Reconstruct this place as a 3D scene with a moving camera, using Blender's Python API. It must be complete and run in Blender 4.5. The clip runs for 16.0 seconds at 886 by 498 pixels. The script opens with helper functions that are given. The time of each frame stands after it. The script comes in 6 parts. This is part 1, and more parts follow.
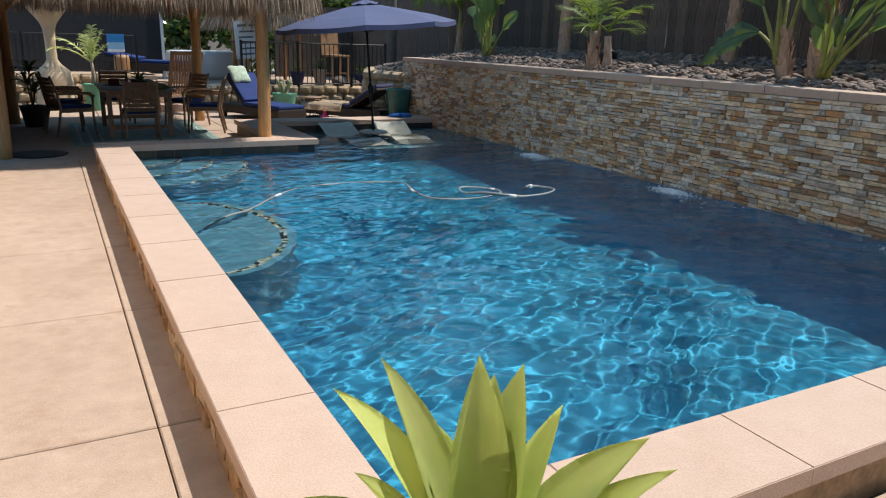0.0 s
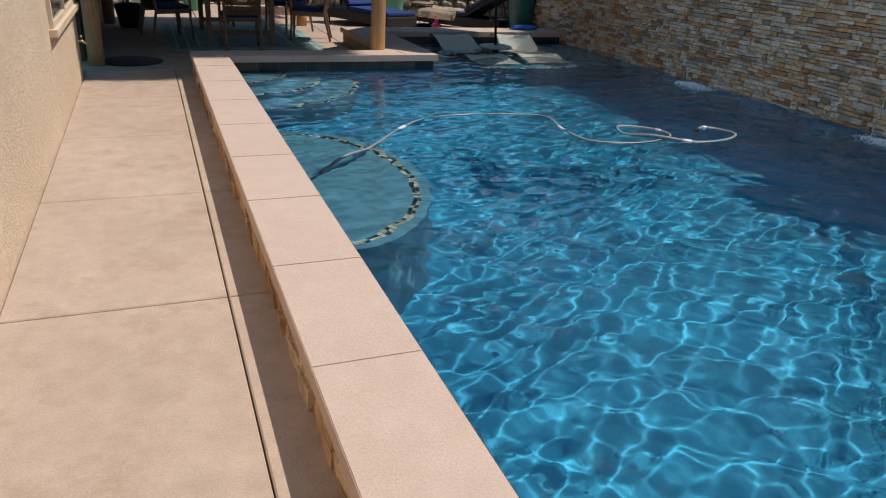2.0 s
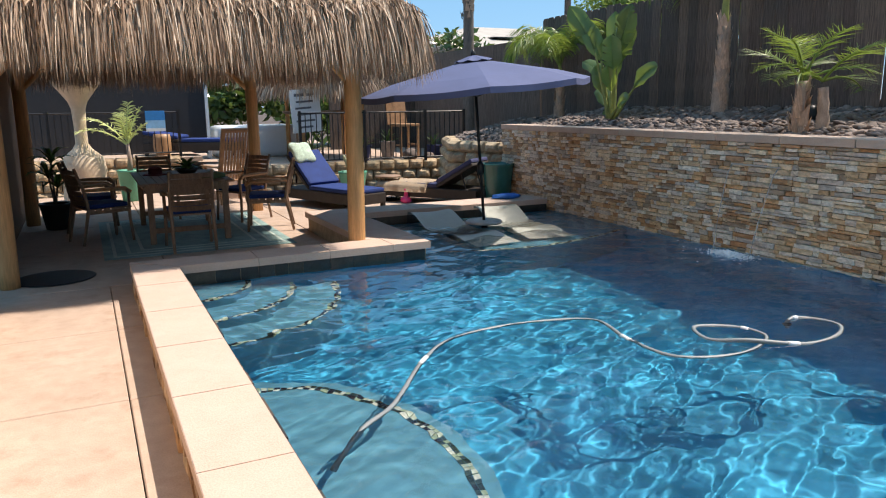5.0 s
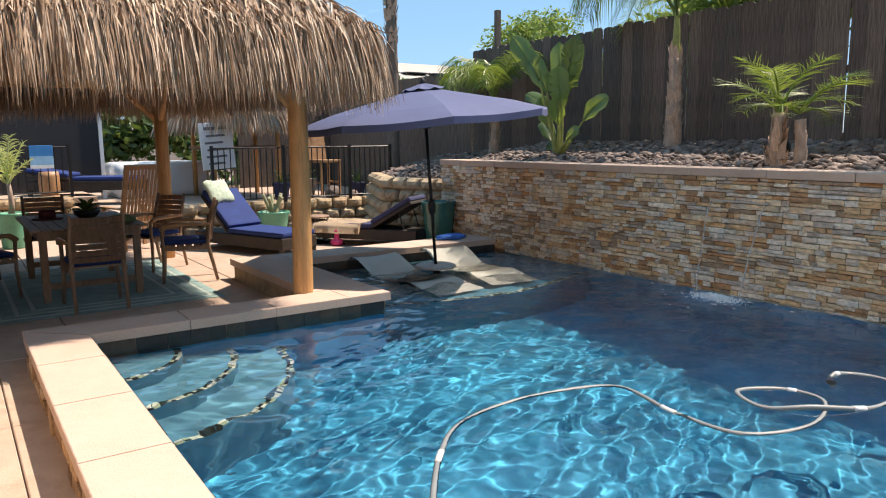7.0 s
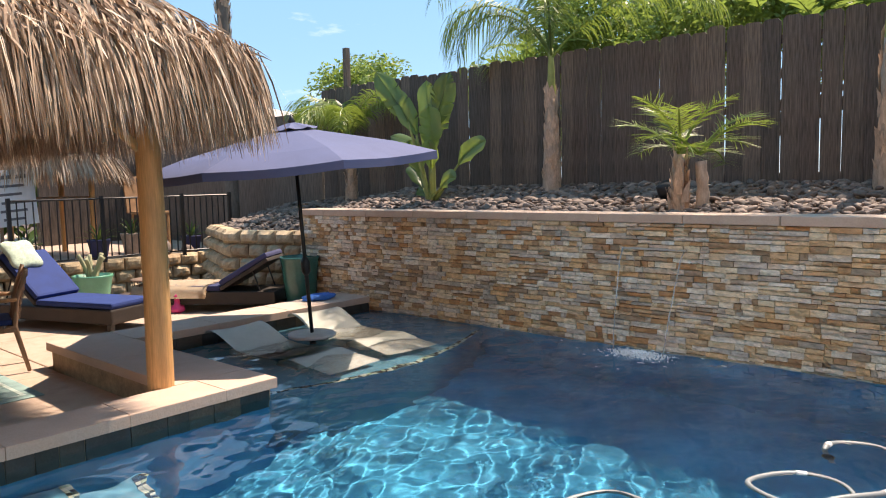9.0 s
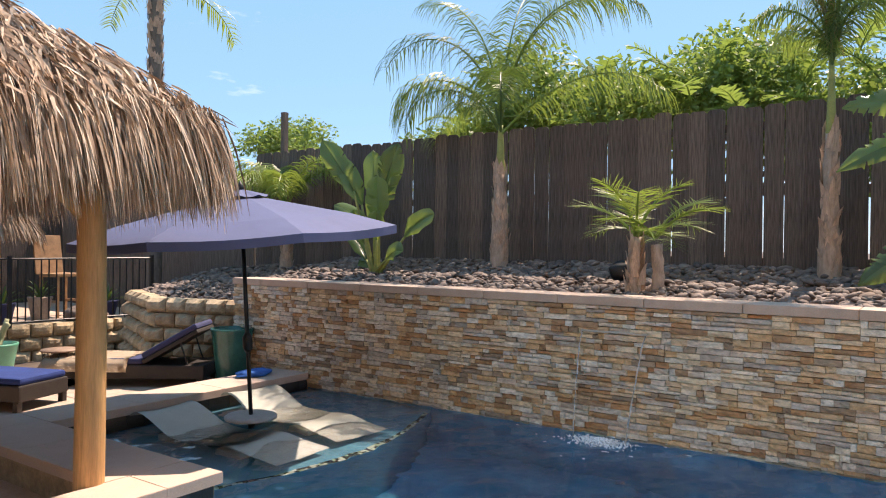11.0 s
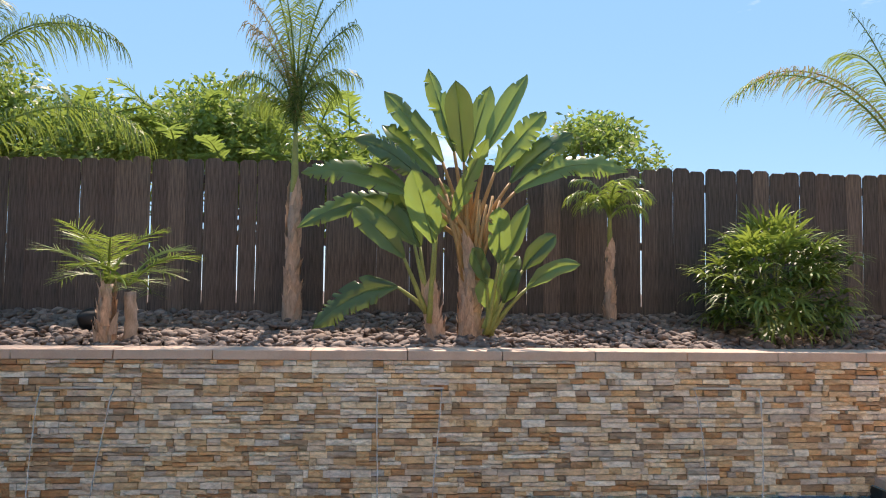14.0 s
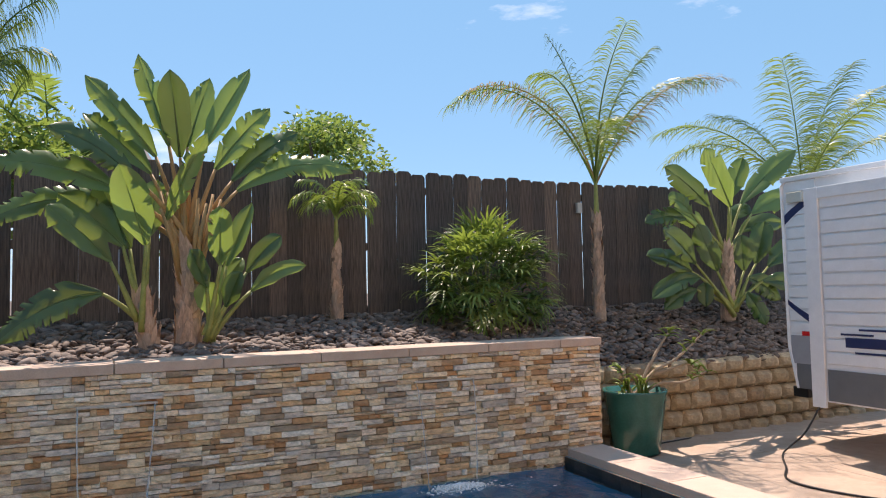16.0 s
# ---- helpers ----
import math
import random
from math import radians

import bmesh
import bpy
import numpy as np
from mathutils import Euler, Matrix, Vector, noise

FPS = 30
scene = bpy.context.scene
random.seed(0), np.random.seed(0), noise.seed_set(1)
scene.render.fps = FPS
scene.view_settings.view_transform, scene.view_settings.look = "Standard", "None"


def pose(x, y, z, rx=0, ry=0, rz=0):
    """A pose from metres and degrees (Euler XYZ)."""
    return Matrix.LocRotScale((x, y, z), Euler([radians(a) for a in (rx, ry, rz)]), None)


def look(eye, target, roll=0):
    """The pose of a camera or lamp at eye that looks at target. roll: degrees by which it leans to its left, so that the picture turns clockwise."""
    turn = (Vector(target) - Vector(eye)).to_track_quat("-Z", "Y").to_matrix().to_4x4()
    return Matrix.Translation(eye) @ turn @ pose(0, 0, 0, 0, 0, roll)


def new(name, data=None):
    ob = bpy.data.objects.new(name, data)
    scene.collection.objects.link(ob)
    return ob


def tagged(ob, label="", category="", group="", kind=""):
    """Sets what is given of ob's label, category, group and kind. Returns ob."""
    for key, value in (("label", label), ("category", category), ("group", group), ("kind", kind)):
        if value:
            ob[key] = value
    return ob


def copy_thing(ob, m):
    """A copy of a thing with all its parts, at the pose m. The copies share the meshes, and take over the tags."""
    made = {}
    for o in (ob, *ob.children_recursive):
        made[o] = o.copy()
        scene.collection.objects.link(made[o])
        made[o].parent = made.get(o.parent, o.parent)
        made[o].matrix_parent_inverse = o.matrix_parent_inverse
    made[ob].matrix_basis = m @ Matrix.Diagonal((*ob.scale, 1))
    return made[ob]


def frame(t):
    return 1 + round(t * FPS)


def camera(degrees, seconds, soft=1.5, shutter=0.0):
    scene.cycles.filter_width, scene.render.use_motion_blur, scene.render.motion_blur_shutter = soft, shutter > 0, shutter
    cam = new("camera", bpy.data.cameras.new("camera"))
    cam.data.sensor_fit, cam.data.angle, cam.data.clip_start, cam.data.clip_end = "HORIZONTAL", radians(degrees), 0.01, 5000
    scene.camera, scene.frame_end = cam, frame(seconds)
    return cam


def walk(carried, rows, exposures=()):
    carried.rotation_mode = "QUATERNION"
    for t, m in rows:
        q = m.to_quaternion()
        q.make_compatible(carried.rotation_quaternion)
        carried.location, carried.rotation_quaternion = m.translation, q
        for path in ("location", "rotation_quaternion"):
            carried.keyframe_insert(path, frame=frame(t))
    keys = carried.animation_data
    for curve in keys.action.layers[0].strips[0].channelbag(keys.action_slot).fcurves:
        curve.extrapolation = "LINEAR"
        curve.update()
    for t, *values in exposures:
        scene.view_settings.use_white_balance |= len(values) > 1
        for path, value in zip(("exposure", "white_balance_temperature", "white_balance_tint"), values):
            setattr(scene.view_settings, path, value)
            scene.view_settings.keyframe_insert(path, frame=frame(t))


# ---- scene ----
cam = camera(62.7, 16.0, 1.1)
PATH = [
    (0, (-0.846, -4.324, 1.639), (0.069, -2.633, 1.089), 1.8),
    (0.5, (-0.845, -3.993, 1.594), (-0.081, -2.272, 0.92), 1.8),
    (1, (-0.827, -3.628, 1.577), (-0.157, -1.916, 0.791), 2.2),
    (1.5, (-0.841, -3.267, 1.547), (-0.2, -1.572, 0.7), 2.4),
    (2, (-0.787, -2.915, 1.581), (-0.097, -1.211, 0.793), 3.1),
    (2.5, (-0.647, -2.525, 1.594), (0.077, -0.806, 0.872), 2.4),
    (3, (-0.683, -2.255, 1.611), (0.101, -0.54, 0.946), 2.1),
    (3.5, (-0.739, -1.948, 1.667), (0.087, -0.227, 1.07), 1.4),
    (4, (-0.668, -1.663, 1.701), (0.157, 0.083, 1.181), 0.7),
    (6.3, (-0.696, -0.346, 1.586), (0.3, 1.361, 1.279), -1.0),
    (6.5, (-0.753, -0.231, 1.584), (0.277, 1.456, 1.281), -0.6),
    (7, (-0.754, 0.059, 1.608), (0.357, 1.695, 1.31), -0.5),
    (7.5, (-0.684, 0.373, 1.622), (0.519, 1.946, 1.34), -0.6),
    (8, (-0.62, 0.709, 1.567), (0.681, 2.207, 1.319), -0.2),
    (8.5, (-0.638, 1.012, 1.653), (0.756, 2.428, 1.425), -1.0),
    (9, (-0.576, 1.327, 1.639), (0.913, 2.649, 1.453), -1.3),
    (9.2, (-0.536, 1.417, 1.635), (0.989, 2.699, 1.464), -1.4),
    (11.3, (-0.621, 1.811, 1.765), (1.043, 2.922, 1.779), 0.9),
    (11.5, (-0.633, 1.8, 1.78), (1.058, 2.867, 1.794), 1.0),
    (12, (-0.698, 1.753, 1.827), (1.103, 2.623, 1.83), 1.5),
    (12.5, (-0.701, 1.703, 1.856), (1.201, 2.323, 1.876), 2.3),
    (13, (-0.717, 1.687, 1.844), (1.247, 2.059, 1.912), 2.3),
    (13.5, (-0.713, 1.685, 1.831), (1.28, 1.806, 1.937), 1.4),
    (14, (-0.676, 1.652, 1.827), (1.317, 1.519, 1.937), 0.6),
    (14.5, (-0.643, 1.644, 1.838), (1.318, 1.265, 1.943), 0.0),
    (15, (-0.635, 1.61, 1.845), (1.281, 1.047, 1.956), -0.6),
    (15.5, (-0.63, 1.568, 1.866), (1.241, 0.87, 1.973), -0.9),
    (16, (-0.617, 1.565, 1.826), (1.198, 0.732, 1.936), -1.1),
]
EXPOSURES = [(0.0, 1.0, 6600, 11), (0.5, 0.88, 6600, 11), (1.0, 0.68, 6400, 12), (2.0, 0.64, 6450, 12), (3.0, 0.78, 6600, 12), (4.0, 1.25, 6700, 13), (6.5, 1.52, 7300, 18), (9.0, 1.84, 7800, 21), (11.5, 1.78, 7700, 24), (13.5, 1.74, 7600, 24), (16.0, 1.50, 7300, 23)]
walk(cam, [(t, look(eye, target, roll)) for t, eye, target, roll in PATH], EXPOSURES)

# ---------------------------------------------------------------- light
SUN_EL, SUN_AZ = 60.0, 98.0          # elevation; bearing from +y towards +x
world = bpy.data.worlds.new("sky")
scene.world = world
world.use_nodes = True
wn = world.node_tree.nodes
sky = wn.new("ShaderNodeTexSky")
sky.sky_type = "NISHITA"
sky.sun_disc = False
sky.sun_elevation = radians(SUN_EL)
sky.sun_rotation = radians(SUN_AZ)
sky.air_density, sky.dust_density, sky.ozone_density = 1.0, 0.0, 2.4
sky.altitude = 1200
wl = world.node_tree.links
tc = wn.new("ShaderNodeTexCoord")
mp = wn.new("ShaderNodeMapping")
mp.inputs["Scale"].default_value = (1.6, 1.6, 5.5)
mp.inputs["Location"].default_value = (0.35, 0.2, 0.0)
cloud = wn.new("ShaderNodeTexNoise")
cloud.inputs["Scale"].default_value, cloud.inputs["Detail"].default_value, cloud.inputs["Roughness"].default_value = 1.7, 8, 0.6
veil = wn.new("ShaderNodeValToRGB")
veil.color_ramp.elements[0].position, veil.color_ramp.elements[1].position = 0.60, 0.80
veil.color_ramp.elements[1].color = (0.8, 0.8, 0.8, 1)
haze = wn.new("ShaderNodeMix")
haze.data_type = "RGBA"
haze.inputs[0].default_value = 0.88
haze.inputs[7].default_value = (0.44, 1.16, 1.92, 1)
blend = wn.new("ShaderNodeMix")
blend.data_type = "RGBA"
blend.inputs[7].default_value = (4.2, 4.3, 4.5, 1)
wl.new(tc.outputs["Generated"], mp.inputs["Vector"])
wl.new(mp.outputs[0], cloud.inputs["Vector"])
wl.new(cloud.outputs["Fac"], veil.inputs[0])
wl.new(veil.outputs[0], blend.inputs[0])
wl.new(sky.outputs[0], haze.inputs[6])
wl.new(haze.outputs[2], blend.inputs[6])
wl.new(blend.outputs[2], wn["Background"].inputs[0])
wn["Background"].inputs[1].default_value = 0.15
sun_data = bpy.data.lights.new("sun", "SUN")
sun_data.energy, sun_data.angle, sun_data.color = 2.6, radians(0.53), (1.0, 0.94, 0.83)
sun = new("sun", sun_data)
sx = math.sin(radians(SUN_AZ)) * math.cos(radians(SUN_EL))
sy = math.cos(radians(SUN_AZ)) * math.cos(radians(SUN_EL))
sz = math.sin(radians(SUN_EL))
sun.matrix_world = look((sx * 40, sy * 40, sz * 40), (0, 0, 0))


# ---------------------------------------------------------------- materials
class NB:
    """A small builder of node materials."""

    def __init__(self, name):
        self.m = bpy.data.materials.new(name)
        self.m.use_nodes = True
        self.t = self.m.node_tree
        self.n = self.t.nodes
        self.b = self.n["Principled BSDF"]

    def add(self, kind, **kw):
        n = self.n.new(kind)
        for k, v in kw.items():
            n.inputs[k.replace("_", " ")].default_value = v
        return n

    def link(self, a, b):
        self.t.links.new(a, b)

    def coords(self, scale=(1, 1, 1), which="Object"):
        tc = self.n.new("ShaderNodeTexCoord")
        mp = self.n.new("ShaderNodeMapping")
        mp.inputs["Scale"].default_value = scale
        self.link(tc.outputs[which], mp.inputs["Vector"])
        return mp.outputs[0]

    def noise(self, scale, detail=4, vec=None, rough=0.55):
        n = self.add("ShaderNodeTexNoise", Scale=scale, Detail=detail, Roughness=rough)
        if vec is not None:
            self.link(vec, n.inputs["Vector"])
        return n.outputs["Fac"]

    def ramp(self, fac, stops, flat=False):
        r = self.n.new("ShaderNodeValToRGB")
        e = r.color_ramp.elements
        r.color_ramp.interpolation = "CONSTANT" if flat else "LINEAR"
        while len(e) < len(stops):
            e.new(0.5)
        for el, (p, c) in zip(e, stops):
            el.position, el.color = p, (*c, 1)
        self.link(fac, r.inputs[0])
        return r.outputs[0]

    def mix(self, fac, a, b, mode="MIX"):
        n = self.n.new("ShaderNodeMix")
        n.data_type, n.blend_type = "RGBA", mode
        for sock, v in ((n.inputs[0], fac), (n.inputs[6], a), (n.inputs[7], b)):
            if isinstance(v, (int, float)):
                sock.default_value = v
            elif isinstance(v, tuple):
                sock.default_value = (*v, 1)
            else:
                self.link(v, sock)
        return n.outputs[2]

    def math(self, op, a, b=0.0):
        n = self.n.new("ShaderNodeMath")
        n.operation = op
        for i, v in enumerate((a, b)):
            if isinstance(v, (int, float)):
                n.inputs[i].default_value = v
            else:
                self.link(v, n.inputs[i])
        return n.outputs[0]

    def random(self):
        """A random number for every object and every loose piece of a mesh."""
        o = self.n.new("ShaderNodeObjectInfo").outputs["Random"]
        g = self.n.new("ShaderNodeNewGeometry").outputs["Random Per Island"]
        return self.math("FRACT", self.math("ADD", self.math("MULTIPLY", o, 7.31), g))

    def bump(self, height, strength=0.3, distance=0.01):
        n = self.add("ShaderNodeBump", Strength=strength, Distance=distance)
        self.link(height, n.inputs["Height"])
        self.link(n.outputs[0], self.b.inputs["Normal"])

    def done(self, color, rough=0.7, metal=0.0, **kw):
        for key, v in (("Base Color", color), ("Roughness", rough), ("Metallic", metal)):
            if isinstance(v, tuple):
                self.b.inputs[key].default_value = (*v, 1)
            elif isinstance(v, (int, float)):
                self.b.inputs[key].default_value = v
            else:
                self.link(v, self.b.inputs[key])
        for k, v in kw.items():
            self.b.inputs[k.replace("_", " ")].default_value = v
        return self.m


def simple(name, color, rough=0.6, metal=0.0, vary=0.18, scale=9.0, relief=0.15, stretch=(1, 1, 1), grain=60.0):
    """A surface of one paint or stuff, with blotches, fine grain and relief."""
    b = NB(name)
    v = b.coords(stretch)
    a = b.noise(scale, 5, v)
    g = b.noise(grain, 4, v)
    f = b.math("ADD", b.math("MULTIPLY", a, 0.65), b.math("MULTIPLY", g, 0.35))
    lo = tuple(c * (1 - vary) for c in color)
    hi = tuple(min(1, c * (1 + vary)) for c in color)
    col = b.ramp(f, ((0.3, lo), (0.7, hi)))
    b.bump(g, relief, 0.004)
    return b.done(col, rough, metal)


def picked(name, colors, rough=0.7, streak=(1, 1, 1), scale=14.0, depth=0.3, relief=0.5, grain=50.0):
    """A surface whose pieces each take one of some colours."""
    b = NB(name)
    r = b.random()
    k = len(colors)
    stops = [(i / k, c) for i, c in enumerate(colors)]
    base = b.ramp(r, stops, True)
    v = b.coords(streak)
    n1 = b.noise(scale, 5, v)
    n2 = b.noise(grain, 5, v)
    dark = b.ramp(n1, ((0.28, (1 - depth,) * 3), (0.62, (1.12, 1.12, 1.12))))
    col = b.mix(1.0, base, dark, "MULTIPLY")
    fine = b.ramp(n2, ((0.3, (0.84,) * 3), (0.62, (1.1, 1.1, 1.1))))
    col = b.mix(1.0, col, fine, "MULTIPLY")
    b.bump(n2, relief, 0.006)
    return b.done(col, rough)


def leafy(name, top, back, gloss=0.4, glow=0.35):
    """Leaf tissue: a diffuse and glossy face that lets light through."""
    b = NB(name)
    r = b.random()
    v = b.coords()
    n = b.noise(6, 4, v)
    f = b.math("ADD", b.math("MULTIPLY", r, 0.6), b.math("MULTIPLY", n, 0.4))
    col = b.ramp(f, ((0.2, tuple(c * 0.72 for c in top)), (0.8, tuple(min(1, c * 1.25) for c in top))))
    b.done(col, gloss)
    tr = b.n.new("ShaderNodeBsdfTranslucent")
    tcol = b.mix(0.5, col, back)
    b.link(tcol, tr.inputs[0])
    mx = b.n.new("ShaderNodeMixShader")
    mx.inputs[0].default_value = glow
    b.link(b.b.outputs[0], mx.inputs[1])
    b.link(tr.outputs[0], mx.inputs[2])
    b.link(mx.outputs[0], b.n["Material Output"].inputs[0])
    return b.m


def mk_concrete(name, lo, hi, blot=0.7, stain=(0.33, 0.22, 0.13), amount=0.35):
    b = NB(name)
    v = b.coords(which="Object")
    big = b.noise(1.3, 5, v, 0.6)
    mid = b.noise(7.0, 6, v, 0.65)
    fine = b.noise(120.0, 3, v)
    f = b.math("ADD", b.math("MULTIPLY", big, 1 - blot), b.math("MULTIPLY", mid, blot))
    col = b.ramp(f, ((0.32, lo), (0.66, hi)))
    st = b.ramp(b.noise(2.6, 7, v, 0.7), ((0.52, (0, 0, 0)), (0.72, (1, 1, 1))))
    col = b.mix(b.math("MULTIPLY", st, amount), col, stain)
    sp = b.ramp(fine, ((0.3, (0.86,) * 3), (0.6, (1, 1, 1))))
    col = b.mix(1.0, col, sp, "MULTIPLY")
    h = b.math("ADD", b.math("MULTIPLY", mid, 0.8), b.math("MULTIPLY", fine, 0.35))
    b.bump(h, 0.5, 0.014)
    return b.done(col, 0.82)


M_SLAB = mk_concrete("stamped_concrete", (0.38, 0.278, 0.212), (0.54, 0.41, 0.33), 0.45, (0.28, 0.17, 0.11), 0.6)
M_COPING = mk_concrete("cast_coping", (0.51, 0.375, 0.305), (0.585, 0.445, 0.375), 0.5, (0.52, 0.36, 0.27), 0.25)
M_CAP = mk_concrete("wall_cap", (0.46, 0.33, 0.26), (0.57, 0.43, 0.35), 0.6, (0.34, 0.25, 0.2), 0.4)
b = NB("stucco")
v = b.coords()
n1, n2 = b.noise(14, 6, v, 0.65), b.noise(90, 4, v)
colr = b.ramp(b.noise(1.1, 4, v), ((0.3, (0.66, 0.49, 0.34)), (0.7, (0.74, 0.57, 0.41))))
b.bump(b.math("ADD", n1, b.math("MULTIPLY", n2, 0.5)), 0.8, 0.022)
M_STUCCO = b.done(colr, 0.9)
M_LEDGER = picked("ledger_stone", [(0.64, 0.47, 0.31), (0.78, 0.70, 0.59), (0.60, 0.40, 0.23), (0.50, 0.27, 0.13), (0.74, 0.67, 0.58), (0.62, 0.52, 0.43),
                                   (0.44, 0.37, 0.31), (0.78, 0.63, 0.45), (0.68, 0.44, 0.24), (0.58, 0.51, 0.45), (0.74, 0.58, 0.40), (0.42, 0.25, 0.14), (0.68, 0.57, 0.47), (0.36, 0.26, 0.18)],
                  0.75, (1, 2.2, 5), 9.0, 0.42, 0.9, 34.0)
M_BLOCK = picked("split_face_block", [(0.42, 0.31, 0.19), (0.50, 0.38, 0.25), (0.46, 0.35, 0.23), (0.38, 0.27, 0.17)], 0.9, (1, 1, 1), 9.0, 0.3, 0.9, 40.0)
M_PICKET = picked("dark_fence_board", [(0.102, 0.080, 0.069), (0.135, 0.102, 0.085), (0.118, 0.088, 0.075), (0.170, 0.127, 0.104), (0.092, 0.074, 0.066)],
                  0.85, (22, 22, 1.2), 3.0, 0.68, 0.8, 9.0)
M_ROCK = picked("river_rock", [(0.155, 0.115, 0.098), (0.20, 0.15, 0.125), (0.115, 0.09, 0.08), (0.22, 0.165, 0.14), (0.15, 0.115, 0.10), (0.27, 0.21, 0.18), (0.165, 0.12, 0.10), (0.13, 0.10, 0.09)],
                0.8, (1, 1, 1), 20.0, 0.25, 0.4, 80.0)
M_SOIL = simple("soil", (0.09, 0.065, 0.05), 0.95, vary=0.4, relief=0.6)
M_POST = simple("peeled_log", (0.50, 0.27, 0.11), 0.6, vary=0.3, scale=3, stretch=(9, 9, 0.8), grain=12, relief=0.3)
M_TEAK = simple("teak", (0.25, 0.155, 0.10), 0.6, vary=0.35, scale=4, stretch=(6, 6, 2), grain=20)
M_TEAK_L = simple("pale_teak", (0.36, 0.20, 0.10), 0.5, vary=0.25, scale=4, stretch=(6, 6, 2), grain=20)
M_BLUE = simple("blue_canvas", (0.007, 0.030, 0.155), 0.85, vary=0.25, scale=5, grain=200, relief=0.2)
M_CANOPY = simple("faded_navy_canvas", (0.080, 0.098, 0.20), 0.8, vary=0.1, scale=3, grain=250, relief=0.15)
M_NAVY = simple("navy_canvas", (0.03, 0.035, 0.10), 0.8, vary=0.12, scale=3, grain=250, relief=0.15)
M_BLACK = simple("black_metal", (0.018, 0.018, 0.02), 0.45, 0.3, vary=0.2)
M_DARK = simple("dark_wicker", (0.024, 0.018, 0.016), 0.6, vary=0.4, grain=90, relief=0.6)
M_GLAZE = simple("green_glaze", (0.025, 0.12, 0.105), 0.22, vary=0.35, scale=4, relief=0.05)
M_GLAZE_L = simple("pale_green_glaze", (0.10, 0.33, 0.22), 0.3, vary=0.2, scale=4, relief=0.05)
M_RESIN = simple("cream_resin", (0.50, 0.51, 0.46), 0.45, vary=0.08, relief=0.05)
M_WHITE = simple("white_paint", (0.64, 0.66, 0.68), 0.4, vary=0.05, relief=0.04)
M_CLOTH = simple("cream_cloth", (0.62, 0.49, 0.36), 0.9, vary=0.15, scale=6, relief=0.3)
M_RUG = simple("rug", (0.22, 0.33, 0.32), 0.95, vary=0.35, scale=5, grain=150, relief=0.4)
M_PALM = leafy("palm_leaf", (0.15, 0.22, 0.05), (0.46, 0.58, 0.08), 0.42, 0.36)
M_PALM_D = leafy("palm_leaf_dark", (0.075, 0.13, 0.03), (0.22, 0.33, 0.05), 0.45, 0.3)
M_PALM_DRY = leafy("palm_leaf_dry", (0.42, 0.30, 0.13), (0.5, 0.36, 0.14), 0.7, 0.3)
M_PADDLE = leafy("paddle_leaf", (0.135, 0.215, 0.075), (0.45, 0.60, 0.07), 0.28, 0.36)
M_PADDLE_D = leafy("paddle_leaf_dark", (0.065, 0.115, 0.04), (0.24, 0.34, 0.05), 0.26, 0.26)
M_TREE = leafy("tree_leaf", (0.16, 0.235, 0.065), (0.40, 0.54, 0.09), 0.5, 0.42)
M_AGAVE = leafy("agave_leaf", (0.64, 0.70, 0.32), (0.75, 0.82, 0.16), 0.4, 0.3)
M_PETIOLE = simple("orange_brown_stalk", (0.36, 0.21, 0.08), 0.6, vary=0.35, scale=6, stretch=(5, 5, 1))
M_STEM = simple("leaf_stalk", (0.24, 0.26, 0.07), 0.6, vary=0.3)
M_BARK = simple("palm_bark", (0.38, 0.285, 0.225), 0.9, vary=0.4, scale=8, stretch=(3, 3, 1), relief=0.9, grain=30)
M_BARK_G = simple("grey_bark", (0.16, 0.13, 0.11), 0.9, vary=0.35, scale=8, stretch=(3, 3, 1), relief=0.9, grain=30)
M_FIBRE = simple("palm_boot", (0.48, 0.345, 0.26), 0.9, vary=0.4, scale=10, stretch=(4, 4, 0.7), relief=0.9, grain=25)
M_THATCH = picked("thatch", [(0.38, 0.275, 0.20), (0.50, 0.385, 0.29), (0.29, 0.195, 0.135), (0.44, 0.32, 0.23), (0.57, 0.465, 0.365), (0.23, 0.15, 0.105), (0.36, 0.25, 0.175)], 0.85, (1, 1, 1), 6, 0.25, 0.2)
M_HOSE = simple("pool_hose", (0.20, 0.22, 0.23), 0.5, vary=0.15)


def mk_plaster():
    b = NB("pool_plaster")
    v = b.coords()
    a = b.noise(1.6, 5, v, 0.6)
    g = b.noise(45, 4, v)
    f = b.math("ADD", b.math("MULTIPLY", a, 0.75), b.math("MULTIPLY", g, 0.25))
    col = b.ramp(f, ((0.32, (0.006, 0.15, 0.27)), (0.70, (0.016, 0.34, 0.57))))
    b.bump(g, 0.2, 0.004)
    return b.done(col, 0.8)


def mk_water():
    b = NB("pool_water")
    return b.done((1.0, 1.0, 1.0), 0.0, 0.0, Transmission_Weight=1.0, IOR=1.33)


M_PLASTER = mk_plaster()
M_WATER = mk_water()
M_SHELF = simple("shelf_plaster", (0.07, 0.24, 0.33), 0.8, vary=0.15, scale=4)


# ---------------------------------------------------------------- mesh helpers
def mesh_of(name, bm, material, smooth=False):
    me = bpy.data.meshes.new(name)
    bm.normal_update()
    bm.to_mesh(me)
    bm.free()
    me.materials.append(material)
    if smooth:
        for p in me.polygons:
            p.use_smooth = True
    return me


